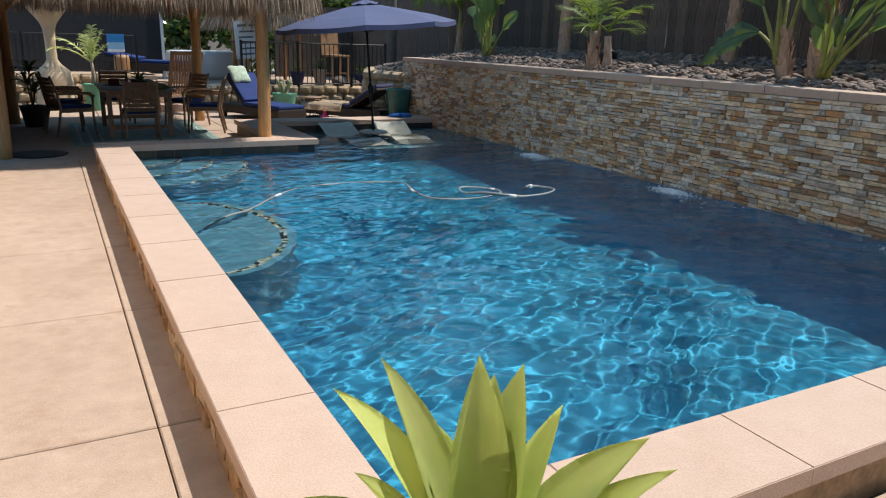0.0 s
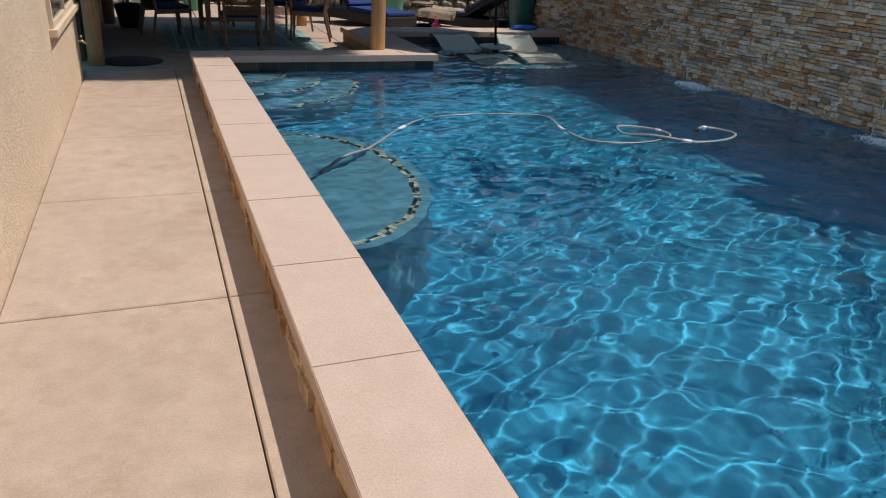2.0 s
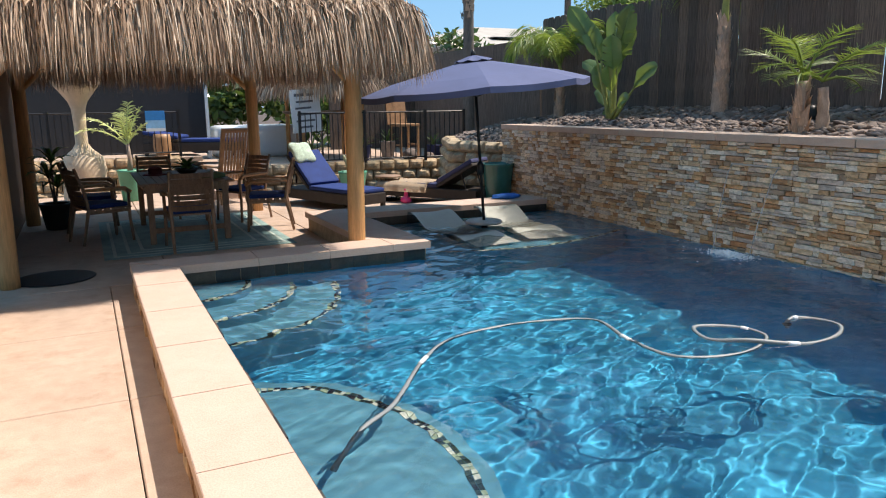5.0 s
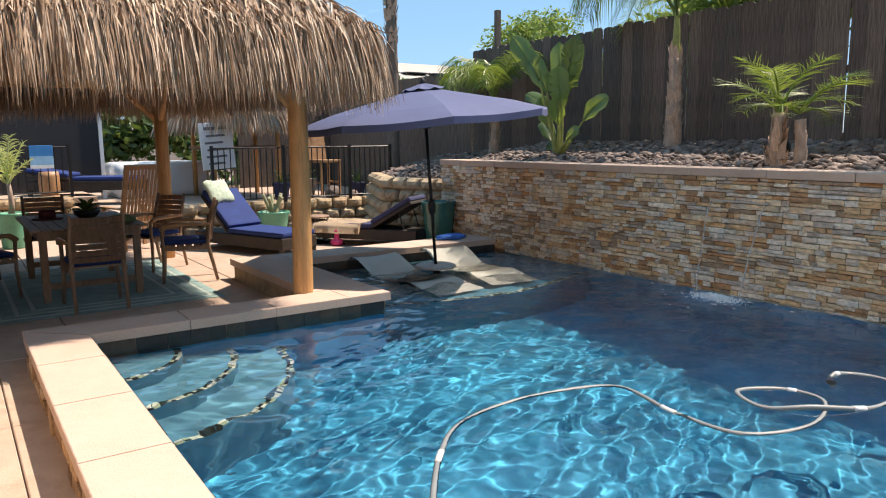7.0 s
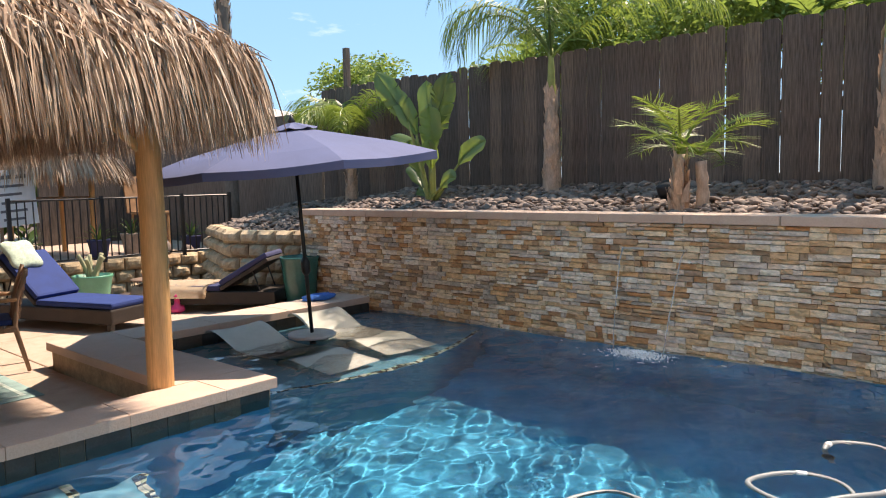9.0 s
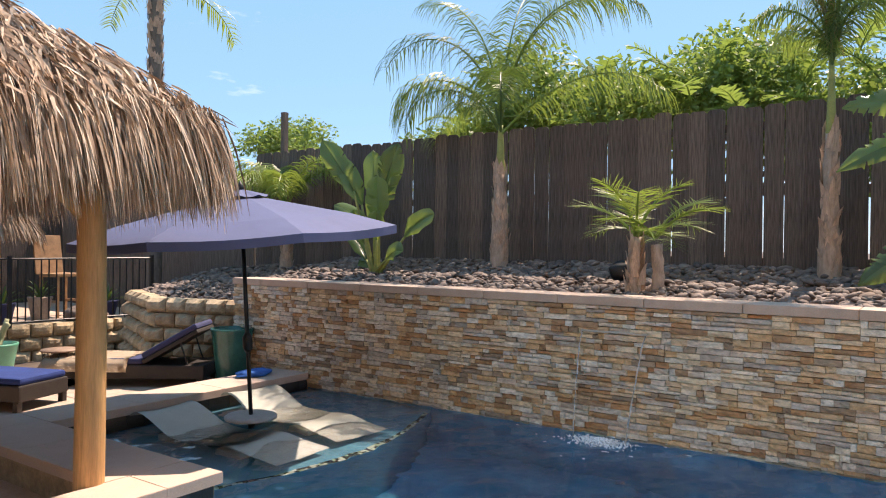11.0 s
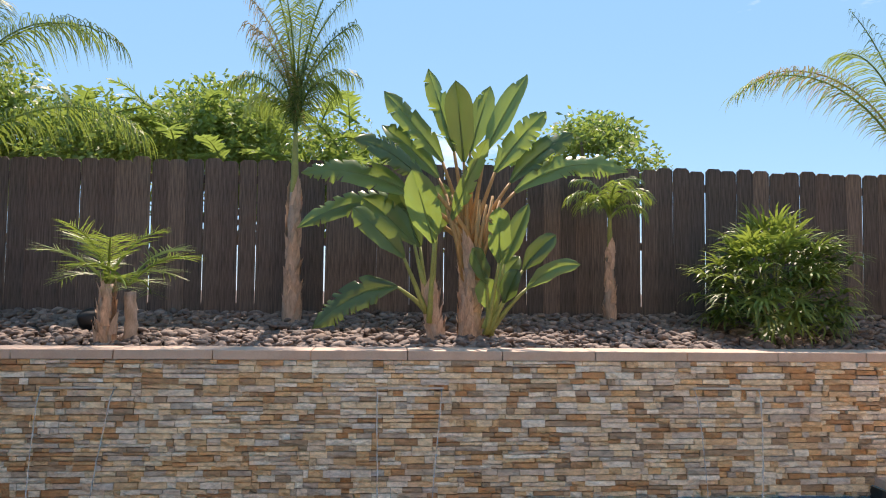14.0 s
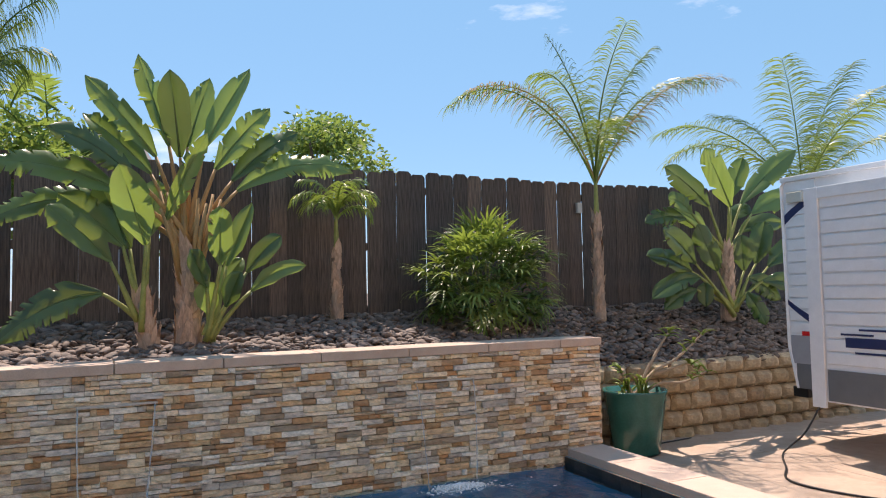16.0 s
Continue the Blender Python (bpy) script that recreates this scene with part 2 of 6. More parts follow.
def part(name, bm, material, parent, label="", smooth=False):
    """One bmesh (or mesh) as one part under a thing or a part."""
    me = bm if isinstance(bm, bpy.types.Mesh) else mesh_of(name, bm, material, smooth)
    ob = new(name, me)
    ob.parent = parent
    if label:
        ob["label"] = label
    return ob


def thing(name, label, category, at=(0, 0, 0), turn=0.0, group="", kind=""):
    e = new(name)
    e.empty_display_size = 0.1
    e.matrix_basis = pose(*at, 0, 0, turn)
    return tagged(e, label, category, group, kind)


def solid(name, bm, material, label, category, kind="", smooth=False, group=""):
    return tagged(new(name, mesh_of(name, bm, material, smooth)), label, category, group, kind)


def add_box(bm, x0, x1, y0, y1, z0, z1, bevel=0.0, m=None):
    r = bmesh.ops.create_cube(bm, size=1.0)
    vs = r["verts"]
    for q in vs:
        q.co = Vector(((x0 + x1) / 2 + q.co.x * (x1 - x0), (y0 + y1) / 2 + q.co.y * (y1 - y0), (z0 + z1) / 2 + q.co.z * (z1 - z0)))
    if bevel > 0:
        es = list({e for q in vs for e in q.link_edges})
        g = bmesh.ops.bevel(bm, geom=es, offset=bevel, segments=2, affect="EDGES", profile=0.6)
        vs = list({q for f in g["faces"] for q in f.verts} | {q for q in vs if q.is_valid})
    if m is not None:
        bmesh.ops.transform(bm, matrix=m, verts=vs)
    return vs


def box(x0, x1, y0, y1, z0, z1, bevel=0.0, m=None):
    bm = bmesh.new()
    add_box(bm, x0, x1, y0, y1, z0, z1, bevel, m)
    return bm


def add_tube(bm, pts, radii, sides=8, cap=True):
    """A tube along points, with a radius at each."""
    rings = []
    pts = [Vector(p) for p in pts]
    side = None
    for i, p in enumerate(pts):
        d = (pts[min(i + 1, len(pts) - 1)] - pts[max(i - 1, 0)]).normalized()
        if side is None:
            side = d.orthogonal().normalized()
        side = (side - d * side.dot(d)).normalized()
        up = d.cross(side)
        r = radii[i] if isinstance(radii, (list, tuple)) else radii
        rings.append([bm.verts.new(p + r * (math.cos(a) * side + math.sin(a) * up)) for a in (2 * math.pi * k / sides for k in range(sides))])
    for a, c in zip(rings, rings[1:]):
        for k in range(sides):
            bm.faces.new((a[k], a[(k + 1) % sides], c[(k + 1) % sides], c[k]))
    if cap:
        bm.faces.new(rings[0][::-1])
        bm.faces.new(rings[-1])
    return bm


def tube(pts, radii, sides=8, cap=True):
    return add_tube(bmesh.new(), pts, radii, sides, cap)


def lathe(profile, sides=28):
    """A turned body from (radius, height) pairs."""
    bm = bmesh.new()
    rings = [[bm.verts.new((r * math.cos(2 * math.pi * k / sides), r * math.sin(2 * math.pi * k / sides), z)) for k in range(sides)] for r, z in profile]
    for a, c in zip(rings, rings[1:]):
        for k in range(sides):
            bm.faces.new((a[k], a[(k + 1) % sides], c[(k + 1) % sides], c[k]))
    bm.faces.new(rings[0][::-1])
    bm.faces.new(rings[-1])
    return bm


def prism(poly, z0, z1):
    """A flat outline (counterclockwise) drawn up from z0 to z1."""
    bm = bmesh.new()
    lo = [bm.verts.new((x, y, z0)) for x, y in poly]
    hi = [bm.verts.new((x, y, z1)) for x, y in poly]
    bm.faces.new(lo[::-1])
    bm.faces.new(hi)
    for i in range(len(poly)):
        j = (i + 1) % len(poly)
        bm.faces.new((lo[i], lo[j], hi[j], hi[i]))
    return bm


def raw_mesh(name, verts, faces, material, smooth=False):
    me = bpy.data.meshes.new(name)
    me.from_pydata(verts, [], faces)
    me.materials.append(material)
    if smooth:
        me.polygons.foreach_set("use_smooth", [True] * len(me.polygons))
    me.update()
    return me

# ---------------------------------------------------------------- ground, pool and decks
HC, WATER, DEPTH = 0.235, 0.085, -1.25
WX, WY0, WY1 = 5.51, -2.97, 9.29           # face and ends of the stone wall
PALY = 5.72                                # pool edge under the palapa


def sheet_ring(outer, inner, z):
    """A flat sheet with a rectangular hole."""
    (a, c, d, e), (p, q, r, s) = outer, inner
    bm = bmesh.new()
    for x0, x1, y0, y1 in ((a, c, d, r), (a, c, s, e), (a, p, r, s), (q, c, r, s)):
        bm.faces.new([bm.verts.new(w) for w in ((x0, y0, z), (x1, y0, z), (x1, y1, z), (x0, y1, z))])
    bmesh.ops.remove_doubles(bm, verts=bm.verts, dist=0.001)
    return bm


solid("ground", sheet_ring((-400, 400, -400, 400), (-0.2, 5.6, -2.7, 8.2), -0.05), M_SOIL, "bare brown soil under and around the yard", "ground", "structure")

# pool shell
bm = bmesh.new()
PX0, PX1, PY0, PY1 = 0.024, WX + 0.05, -2.526, 7.976
fl = [bm.verts.new((x, y, DEPTH)) for x, y in ((PX0, PY0), (PX1, PY0), (PX1, PY1), (2.462, PY1), (2.462, PALY + 0.048), (PX0, PALY + 0.048))]
tp = [bm.verts.new((p.co.x, p.co.y, HC - 0.07)) for p in fl]
bm.faces.new(fl)
for i in range(6):
    j = (i + 1) % 6
    bm.faces.new((fl[j], fl[i], tp[i], tp[j]))
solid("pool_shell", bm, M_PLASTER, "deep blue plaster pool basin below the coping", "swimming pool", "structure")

# water surface, rippled by crossing waves
rw = random.Random(9)
WAVES = []
for k in range(46):
    lam = 0.085 * (0.60 / 0.085) ** (k / 45)
    amp = 0.0115 * lam / 6.2832 * rw.uniform(0.6, 1.3)
    ang = radians(rw.gauss(78, 42))
    WAVES.append((amp, 6.2832 / lam * math.cos(ang), 6.2832 / lam * math.sin(ang), rw.uniform(0, 6.28)))


def water_mesh(x0, x1, y0, y1, step):
    nx, ny = int((x1 - x0) / step), int((y1 - y0) / step)
    X, Y = np.meshgrid(np.linspace(x0, x1, nx + 1), np.linspace(y0, y1, ny + 1), indexing="ij")
    wx, wy = X + 0.12 * np.sin(1.3 * Y + 0.5) + 0.08 * np.sin(2.9 * Y + X), Y + 0.12 * np.sin(1.1 * X) + 0.08 * np.sin(2.3 * X - 1.7 * Y)
    Z = np.full_like(X, WATER)
    for a, kx, ky, ph in WAVES:
        Z += a * np.sin(kx * wx + ky * wy + ph)
    verts = np.stack([X, Y, Z], -1).reshape(-1, 3)
    ids = np.arange((nx + 1) * (ny + 1)).reshape(nx + 1, ny + 1)
    F = np.stack([ids[:-1, :-1], ids[1:, :-1], ids[1:, 1:], ids[:-1, 1:]], -1).reshape(-1, 4)
    cx, cy = verts[F].mean(1)[:, 0], verts[F].mean(1)[:, 1]
    F = F[~((cx < 2.455) & (cy > PALY + 0.045))]
    return raw_mesh("pool_water", verts.tolist(), F.tolist(), M_WATER, True)


water = tagged(new("pool_water", water_mesh(PX0, PX1, PY0, PY1, 0.02)), "clear rippled blue pool water", "water", "", "structure")
water.cycles.is_caustics_caster = True
bpy.data.objects["pool_shell"].cycles.is_caustics_receiver = True
sun_data.cycles.is_caustics_light = True


def coping_run(name, label, poly_list):
    root = thing(name, label, "coping", kind="structure")
    for poly in poly_list:
        bm = prism(poly, HC - 0.075, HC)
        es = [e for e in bm.edges if abs(e.verts[0].co.z - HC) < 1e-5 and abs(e.verts[1].co.z - HC) < 1e-5]
        bmesh.ops.bevel(bm, geom=es, offset=0.0035, segments=2, affect="EDGES")
        part("coping_slab", bm, M_COPING, root)
    return root


def rect(x0, x1, y0, y1, g=0.0012):
    return [(x0 + g, y0 + g), (x1 - g, y0 + g), (x1 - g, y1 - g), (x0 + g, y1 - g)]


ys = [-2.965, -2.54, -1.70, -0.836, 0.0, 0.868, 1.708, 2.56, 3.41, 4.26, 5.10, PALY]
polys = [rect(-0.40, 0.0, a, c) for a, c in zip(ys, ys[1:])]
polys[-1] = [(-0.397, 5.103), (-0.003, 5.103), (-0.003, PALY - 0.003), (-0.397, 6.09)]
coping_run("coping_west", "pale peach cast concrete coping slabs along the walkway", polys)
xs = [0.0, 0.714, 1.414, 2.09, 2.51]
polys = [rect(a, c, PALY, 6.13) for a, c in zip(xs, xs[1:])]
polys[0] = [(0.003, PALY), (0.711, PALY + 0.003), (0.711, 6.127), (-0.394, 6.127)]
coping_run("coping_palapa", "pale peach concrete coping at the foot of the palapa", polys)
polys = [rect(1.93, 2.51, a, c) for a, c in ((6.13, 7.3), (7.3, 8.5))]
coping_run("coping_bench", "pale peach concrete slabs on the low stone bench wall", polys)
xs = [2.51, 3.4, 4.3, 5.1, WX]
coping_run("coping_north", "pale concrete coping behind the shallow lounging shelf", [rect(a, c, 7.95, 8.5) for a, c in zip(xs, xs[1:])])
xs = [0.0, 0.56, 1.40, 2.24, 3.15, 4.06, 4.79, WX + 0.02]
coping_run("coping_south", "pale peach concrete coping at the pool's end", [rect(a, c, WY0, -2.545) for a, c in zip(xs, xs[1:])])

# the footing under the copings, faced with rough stone
footing = thing("coping_footing", "rough rust and tan stone facing under the coping", "stone facing", kind="structure")
for x0, x1, y0, y1 in ((-0.365, 0.03, -2.93, 6.09), (0.03, WX, -2.93, -2.52), (0.031, 2.47, PALY + 0.04, 6.09), (1.965, 2.47, 6.09, 8.46), (2.47, WX - 0.002, 7.97, 8.46)):
    part("core", box(x0, x1, y0, y1, -0.13, HC - 0.076), M_BLOCK, footing)


M_CHIP = picked("rust_stone", [(0.46, 0.30, 0.17), (0.38, 0.22, 0.12), (0.54, 0.40, 0.27), (0.33, 0.21, 0.13), (0.48, 0.28, 0.14)], 0.85, (1, 1, 1), 14.0, 0.4, 0.9, 45.0)
rc_ = random.Random(53)
CHIP_FACES = [(0, 1, 5, 4), (1, 2, 6, 5), (2, 3, 7, 6), (3, 0, 4, 7), (4, 5, 6, 7)]


def chip(y0, y1, z0, z1, x_back, x_front):
    """A rough stone of the facing, with its outer corners knocked about."""
    j = lambda k: rc_.uniform(-k, k)
    ends = ((y0, z0), (y1, z0), (y1, z1), (y0, z1))
    return [(x_back, y, z) for y, z in ends] + [(x_front + j(0.008), y + (0.006 if k in (0, 3) else -0.006) + j(0.005), z + j(0.005)) for k, (y, z) in enumerate(ends)]


y = -2.92
while y < 6.0:
    w = rc_.uniform(0.09, 0.24)
    mid = rc_.uniform(0.06, 0.10)
    for z0, z1 in ((-0.02, mid - 0.002), (mid + 0.002, HC - 0.078)):
        part("stone", raw_mesh("stone", chip(y, y + w - 0.004, z0, z1, -0.362, -0.366 - rc_.uniform(0.012, 0.036)), CHIP_FACES, M_CHIP), None, footing)
    y += w
M_WATERLINE = picked("waterline_stone", [(0.035, 0.032, 0.03), (0.06, 0.05, 0.042), (0.045, 0.04, 0.04), (0.10, 0.07, 0.05), (0.03, 0.03, 0.032)], 0.5, (1, 1, 1), 8.0, 0.3, 0.5)
wl_band = thing("waterline_band", "dark slate stone band along the pool's waterline", "tile band", kind="structure")
rb = random.Random(77)
for axis, fixed, a, c, sgn in (("x", 0.03, -2.51, PALY + 0.03, 1), ("x", 2.47, PALY + 0.05, 7.96, 1), ("y", PALY + 0.04, 0.04, 2.46, -1), ("y", 7.97, 2.49, WX - 0.01, -1), ("y", -2.52, 0.04, WX - 0.01, 1)):
    s = a
    while s < c - 0.02:
        w = min(rb.uniform(0.12, 0.3), c - s)
        d = rb.uniform(0.006, 0.016)
        lo, hi = sorted((fixed + 0.002 * sgn, fixed + d * sgn))
        bb_ = (lo, hi, s + 0.002, s + w - 0.002) if axis == "x" else (s + 0.002, s + w - 0.002, lo, hi)
        part("tile", box(*bb_, -0.12, HC - 0.078), M_WATERLINE, wl_band)
        s += w


# stamped slabs
def slab_field(name, label, cells, material=M_SLAB, z1=0.0):
    root = thing(name, label, "paving", kind="structure")
    for x0, x1, y0, y1 in cells:
        bm = prism(rect(x0, x1, y0, y1, 0.006), z1 - 0.1, z1)
        es = [e for e in bm.edges if abs(e.verts[0].co.z - z1) < 1e-5 and abs(e.verts[1].co.z - z1) < 1e-5]
        bmesh.ops.bevel(bm, geom=es, offset=0.006, segments=1, affect="EDGES")
        part("slab", bm, material, root)
    return root


yj = [-8.77, -7.27, -5.78, -4.28, -2.79, -1.29, 0.23, 1.748, 3.243, 4.74, 6.24]
slab_field("walkway", "tan stamped concrete walkway slabs with cut joints", [(-1.52, -0.572, a, c) for a, c in zip(yj, yj[1:])])
slab_field("walkway_strip", "narrow concrete strip between walkway and coping", [(-0.577, -0.35, a, c) for a, c in zip(yj, yj[1:]) if a > -3.0])
slab_field("patio", "tan concrete patio slabs under and behind the palapa",
           [(a, c, d, e) for a, c in ((-5.4, -3.8), (-3.8, -1.9), (-1.9, 0.0), (0.0, 1.93)) for d, e in ((6.245, 8.2), (8.2, 10.1), (10.1, 12.0), (12.0, 14.2))] +
           [(1.93, 3.7, 8.5, 10.1), (3.7, 5.5, 8.5, 10.1), (1.93, 3.7, 10.1, 12.0), (3.7, 5.5, 10.1, 12.0), (5.505, 6.3, 9.3, 10.1)])
slab_field("south_deck", "tan concrete deck by the planter wall", [(a, c, d, e) for a, c in ((-0.35, 1.5), (1.5, 3.4), (3.4, 5.2), (5.2, 6.3)) for d, e in ((-4.9, -2.97), (-6.9, -4.9), (-9.0, -6.9))])

# house wall along the walkway; its unseen upper height is added to bounce light
solid("wall_house", box(-1.75, -1.52, -9.0, 5.9, -0.04, 5.6), M_STUCCO, "tan sand-finished stucco house wall, its unseen top added to bounce sunlight", "wall", "structure")

# ---------------------------------------------------------------- raised bed, stone wall and fence
solid("wall_planter", box(WX + 0.056, WX + 0.33, WY0 + 0.02, WY1, DEPTH, 1.225), M_SOIL, "masonry core of the raised planter wall", "wall", "structure")
cap = thing("wall_cap", "weathered pinkish concrete cap on the stone wall", "wall cap", kind="structure")
cy = [WY0 - 0.02, -2.49, -1.69, -0.88, -0.075, 0.726, 1.531, 2.335, 3.14, 3.94, 4.75, 5.55, 6.36, 7.16, 7.97, 8.77, WY1 + 0.02]
for a, c in zip(cy, cy[1:]):
    bm = box(WX - 0.03, WX + 0.36, a + 0.003, c - 0.003, 1.225, 1.305, 0.008)
    part("cap_slab", bm, M_CAP, cap)

BEDX = 7.66                                # fence line


def bed_z(x, y):
    """Height of the planter's soil."""
    k = min(1, max(0, (x - 5.85) / 1.7))
    if y < WY0:
        return 0.83 + 0.67 * min(1, max(0, (x - 6.40) / 1.15)) ** 0.9
    low = 1.20
    return low + (1.50 - low) * k ** 0.8


bm = bmesh.new()
bmesh.ops.create_grid(bm, x_segments=14, y_segments=90, size=0.5)
for q in bm.verts:
    x, y = 5.84 + (q.co.x + 0.5) * 2.1, -9.0 + (q.co.y + 0.5) * 18.3
    if y < WY0:
        x = 6.38 + (q.co.x + 0.5) * 1.56
    q.co = Vector((x, y, bed_z(x, y)))
solid("planter_soil", bm, M_SOIL, "dark soil bank under the river rock", "soil", "structure", True)

fence = thing("fence", "dark brown weathered dog-ear board fence", "fence", (BEDX, 0, 0), kind="structure")
FH = 3.26
pm = []
for k in range(3):
    w = 0.0962
    h = FH + (-0.012, 0.0, 0.015)[k]
    outline = [(-w, 1.30), (w, 1.30), (w, h - 0.035), (w - 0.035, h), (-w + 0.035, h), (-w, h - 0.035)]
    bm = bmesh.new()
    f0 = [bm.verts.new((0.0, a, c)) for a, c in outline]
    f1 = [bm.verts.new((0.018, a, c)) for a, c in outline]
    bm.faces.new(f0[::-1])
    bm.faces.new(f1)
    for i in range(6):
        bm.faces.new((f0[i], f0[(i + 1) % 6], f1[(i + 1) % 6], f1[i]))
    bmesh.ops.recalc_face_normals(bm, faces=bm.faces)
    pm.append(mesh_of("picket", bm, M_PICKET))
rng = random.Random(3)
y = -9.5
while y < 11.4:
    ob = part("picket", pm[rng.randrange(3)], None, fence)
    ob.matrix_basis = pose(rng.uniform(-0.004, 0.004), y, rng.uniform(-0.015, 0.012), rng.uniform(-0.3, 0.3), 0, rng.uniform(-1.5, 1.5))
    y += rng.choice((0.1925, 0.193, 0.194, 0.194, 0.195, 0.1965))
for z in (1.6, 2.35, 3.05):
    part("rail", box(0.024, 0.062, -9.5, 11.4, z - 0.045, z + 0.045), M_PICKET, fence)

# ---------------------------------------------------------------- ledger stone face, spouts, river rock
SPOUTS = ((3.90, 4.51), (1.22, 1.79), (-1.53, -0.93))


def stone_boxes():
    """Courses of split stones over the planter wall's face: y0, y1, z0, z1, how proud."""
    r = random.Random(11)
    out = []
    bands = 8
    high = (1.2235 - 0.02) / bands
    for b in range(bands):
        y = WY0 + 0.004
        while y < WY1 - 0.005:
            span = min(r.uniform(0.35, 0.65), WY1 - y)
            if WY1 - y - span < 0.15:
                span = WY1 - y
            cuts = [r.uniform(0.75, 1.3) for _ in range(r.choice((3, 3, 4)))]
            z = 0.02 + high * b
            for c in cuts:
                h = high * c / sum(cuts)
                a = y
                while a < y + span - 0.001:
                    w = min(r.choice((0.06, 0.09, 0.12, 0.15, 0.19, 0.24)) * r.uniform(0.8, 1.2), y + span - a)
                    if y + span - a - w < 0.04:
                        w = y + span - a
                    out.append((a, a + w, z, z + h, r.uniform(0.0, 0.036)))
                    a += w
                z += h
            y += span
    return out


def stone_verts(y0, y1, z0, z1, proud, r):
    """A rough chip of stone: its front face has its corners pushed about."""
    g = 0.0012
    x = WX - proud
    back = WX + 0.035
    j = lambda k: r.uniform(-k, k)
    tilt = j(0.006)
    return [(back, y0 + g, z0 + g), (back, y1 - g, z0 + g), (back, y1 - g, z1 - g), (back, y0 + g, z1 - g),
            *[(x + tilt * (b - 1) - (0.004 if (b == 1 and 0 < a < 3) else 0) + j(0.0055), y0 + g + (y1 - y0 - 2 * g) * (a / 3 + (j(0.1) if 0 < a < 3 else 0)),
               z0 + g + (z1 - z0 - 2 * g) * b / 2 + (abs(j(0.004)) if b == 0 else -abs(j(0.004)) if b == 2 else j(0.004))) for b in range(3) for a in range(4)]]


STONE_FACES = [(4 + 4 * b + a, 8 + 4 * b + a, 9 + 4 * b + a, 5 + 4 * b + a) for b in range(2) for a in range(3)]
STONE_FACES += [(0, 4, 5, 6, 7, 1), (1, 7, 11, 15, 2), (2, 15, 14, 13, 12, 3), (3, 12, 8, 4, 0)]
ledger = thing("ledger_facing", "split ledger stone in tan, grey and rust on the planter wall", "stone facing", kind="structure")
rs = random.Random(5)
stones = stone_boxes()
near_ids = [i for i, s in enumerate(stones) if -0.2 < s[0] < 3.2]
near_ids = set(rs.sample(near_ids, min(290, len(near_ids))))
V, F = [], []
near_list = []
for i, s in enumerate(stones):
    vs = stone_verts(*s, rs)
    if i in near_ids:
        near_list.append(vs)
    else:
        k = len(V)
        V += vs
        F += [tuple(k + a for a in f) for f in STONE_FACES]
tagged(part("stone_courses", raw_mesh("stone_courses", V, F, M_LEDGER), None, ledger), kind="stuff")
# the wall's end
V, F = [], []
z = 0.24
while z < 1.2:
    h = rs.choice((0.042, 0.05, 0.058))
    h = min(h, 1.224 - z)
    x = WX - 0.005
    while x < WX + 0.33:
        w = min(rs.uniform(0.1, 0.2), WX + 0.335 - x)
        p = rs.uniform(0, 0.018)
        k = len(V)
        V += [(x, WY0 + 0.02, z), (x + w - 0.002, WY0 + 0.02, z), (x + w - 0.002, WY0 + 0.02, z + h - 0.002), (x, WY0 + 0.02, z + h - 0.002),
              (x, WY0 - p, z), (x + w - 0.002, WY0 - p, z), (x + w - 0.002, WY0 - p, z + h - 0.002), (x, WY0 - p, z + h - 0.002)]
        F += [tuple(k + a for a in f) for f in ((4, 5, 6, 7), (0, 1, 5, 4), (1, 2, 6, 5), (2, 3, 7, 6), (3, 0, 4, 7))]
        x += w
    z += h
tagged(part("end_courses", raw_mesh("end_courses", V, F, M_LEDGER), None, ledger), kind="stuff")
for vs in near_list:
    part("stone", raw_mesh("stone", vs, STONE_FACES, M_LEDGER), None, ledger)

M_FOAM = simple("foam", (0.80, 0.85, 0.88), 0.4, vary=0.1)
bb = NB("falling_water")
M_FALL = bb.done((0.86, 0.90, 0.93), 0.2, 0.0, Transmission_Weight=0.65, IOR=1.33)
M_LIP = simple("spout_lip", (0.42, 0.40, 0.37), 0.35, vary=0.1)


def splash(y0, y1, seed):
    """Foam, droplets and the ring of ripples where a fall meets the pool."""
    r = random.Random(seed)
    bm = bmesh.new()
    yc = (y0 + y1) / 2
    for _ in range(800):
        a, d = r.uniform(0, 6.283), abs(r.gauss(0, 0.11))
        x, y = WX - 0.30 + math.cos(a) * d * 0.8, yc + math.sin(a) * d * 1.7
        if x > WX - 0.06:
            continue
        s = r.uniform(0.004, 0.015) * (1.2 - min(1, d * 3))
        if s < 0.003:
            continue
        m = pose(x, y, WATER + r.uniform(0, 0.035) * max(0, 1 - d * 4), r.uniform(0, 90), r.uniform(0, 90), 0) @ Matrix.Diagonal((s, s * r.uniform(0.7, 1.6), s * 0.7, 1))
        bmesh.ops.create_icosphere(bm, subdivisions=1, radius=1, matrix=m)
    for _ in range(26):
        m = pose(WX - 0.30 + r.gauss(0, 0.2), yc + r.gauss(0, 0.3), WATER + 0.004) @ Matrix.Diagonal((r.uniform(0.006, 0.014), r.uniform(0.01, 0.03), 0.004, 1))
        bmesh.ops.create_icosphere(bm, subdivisions=1, radius=1, matrix=m)
    return bm


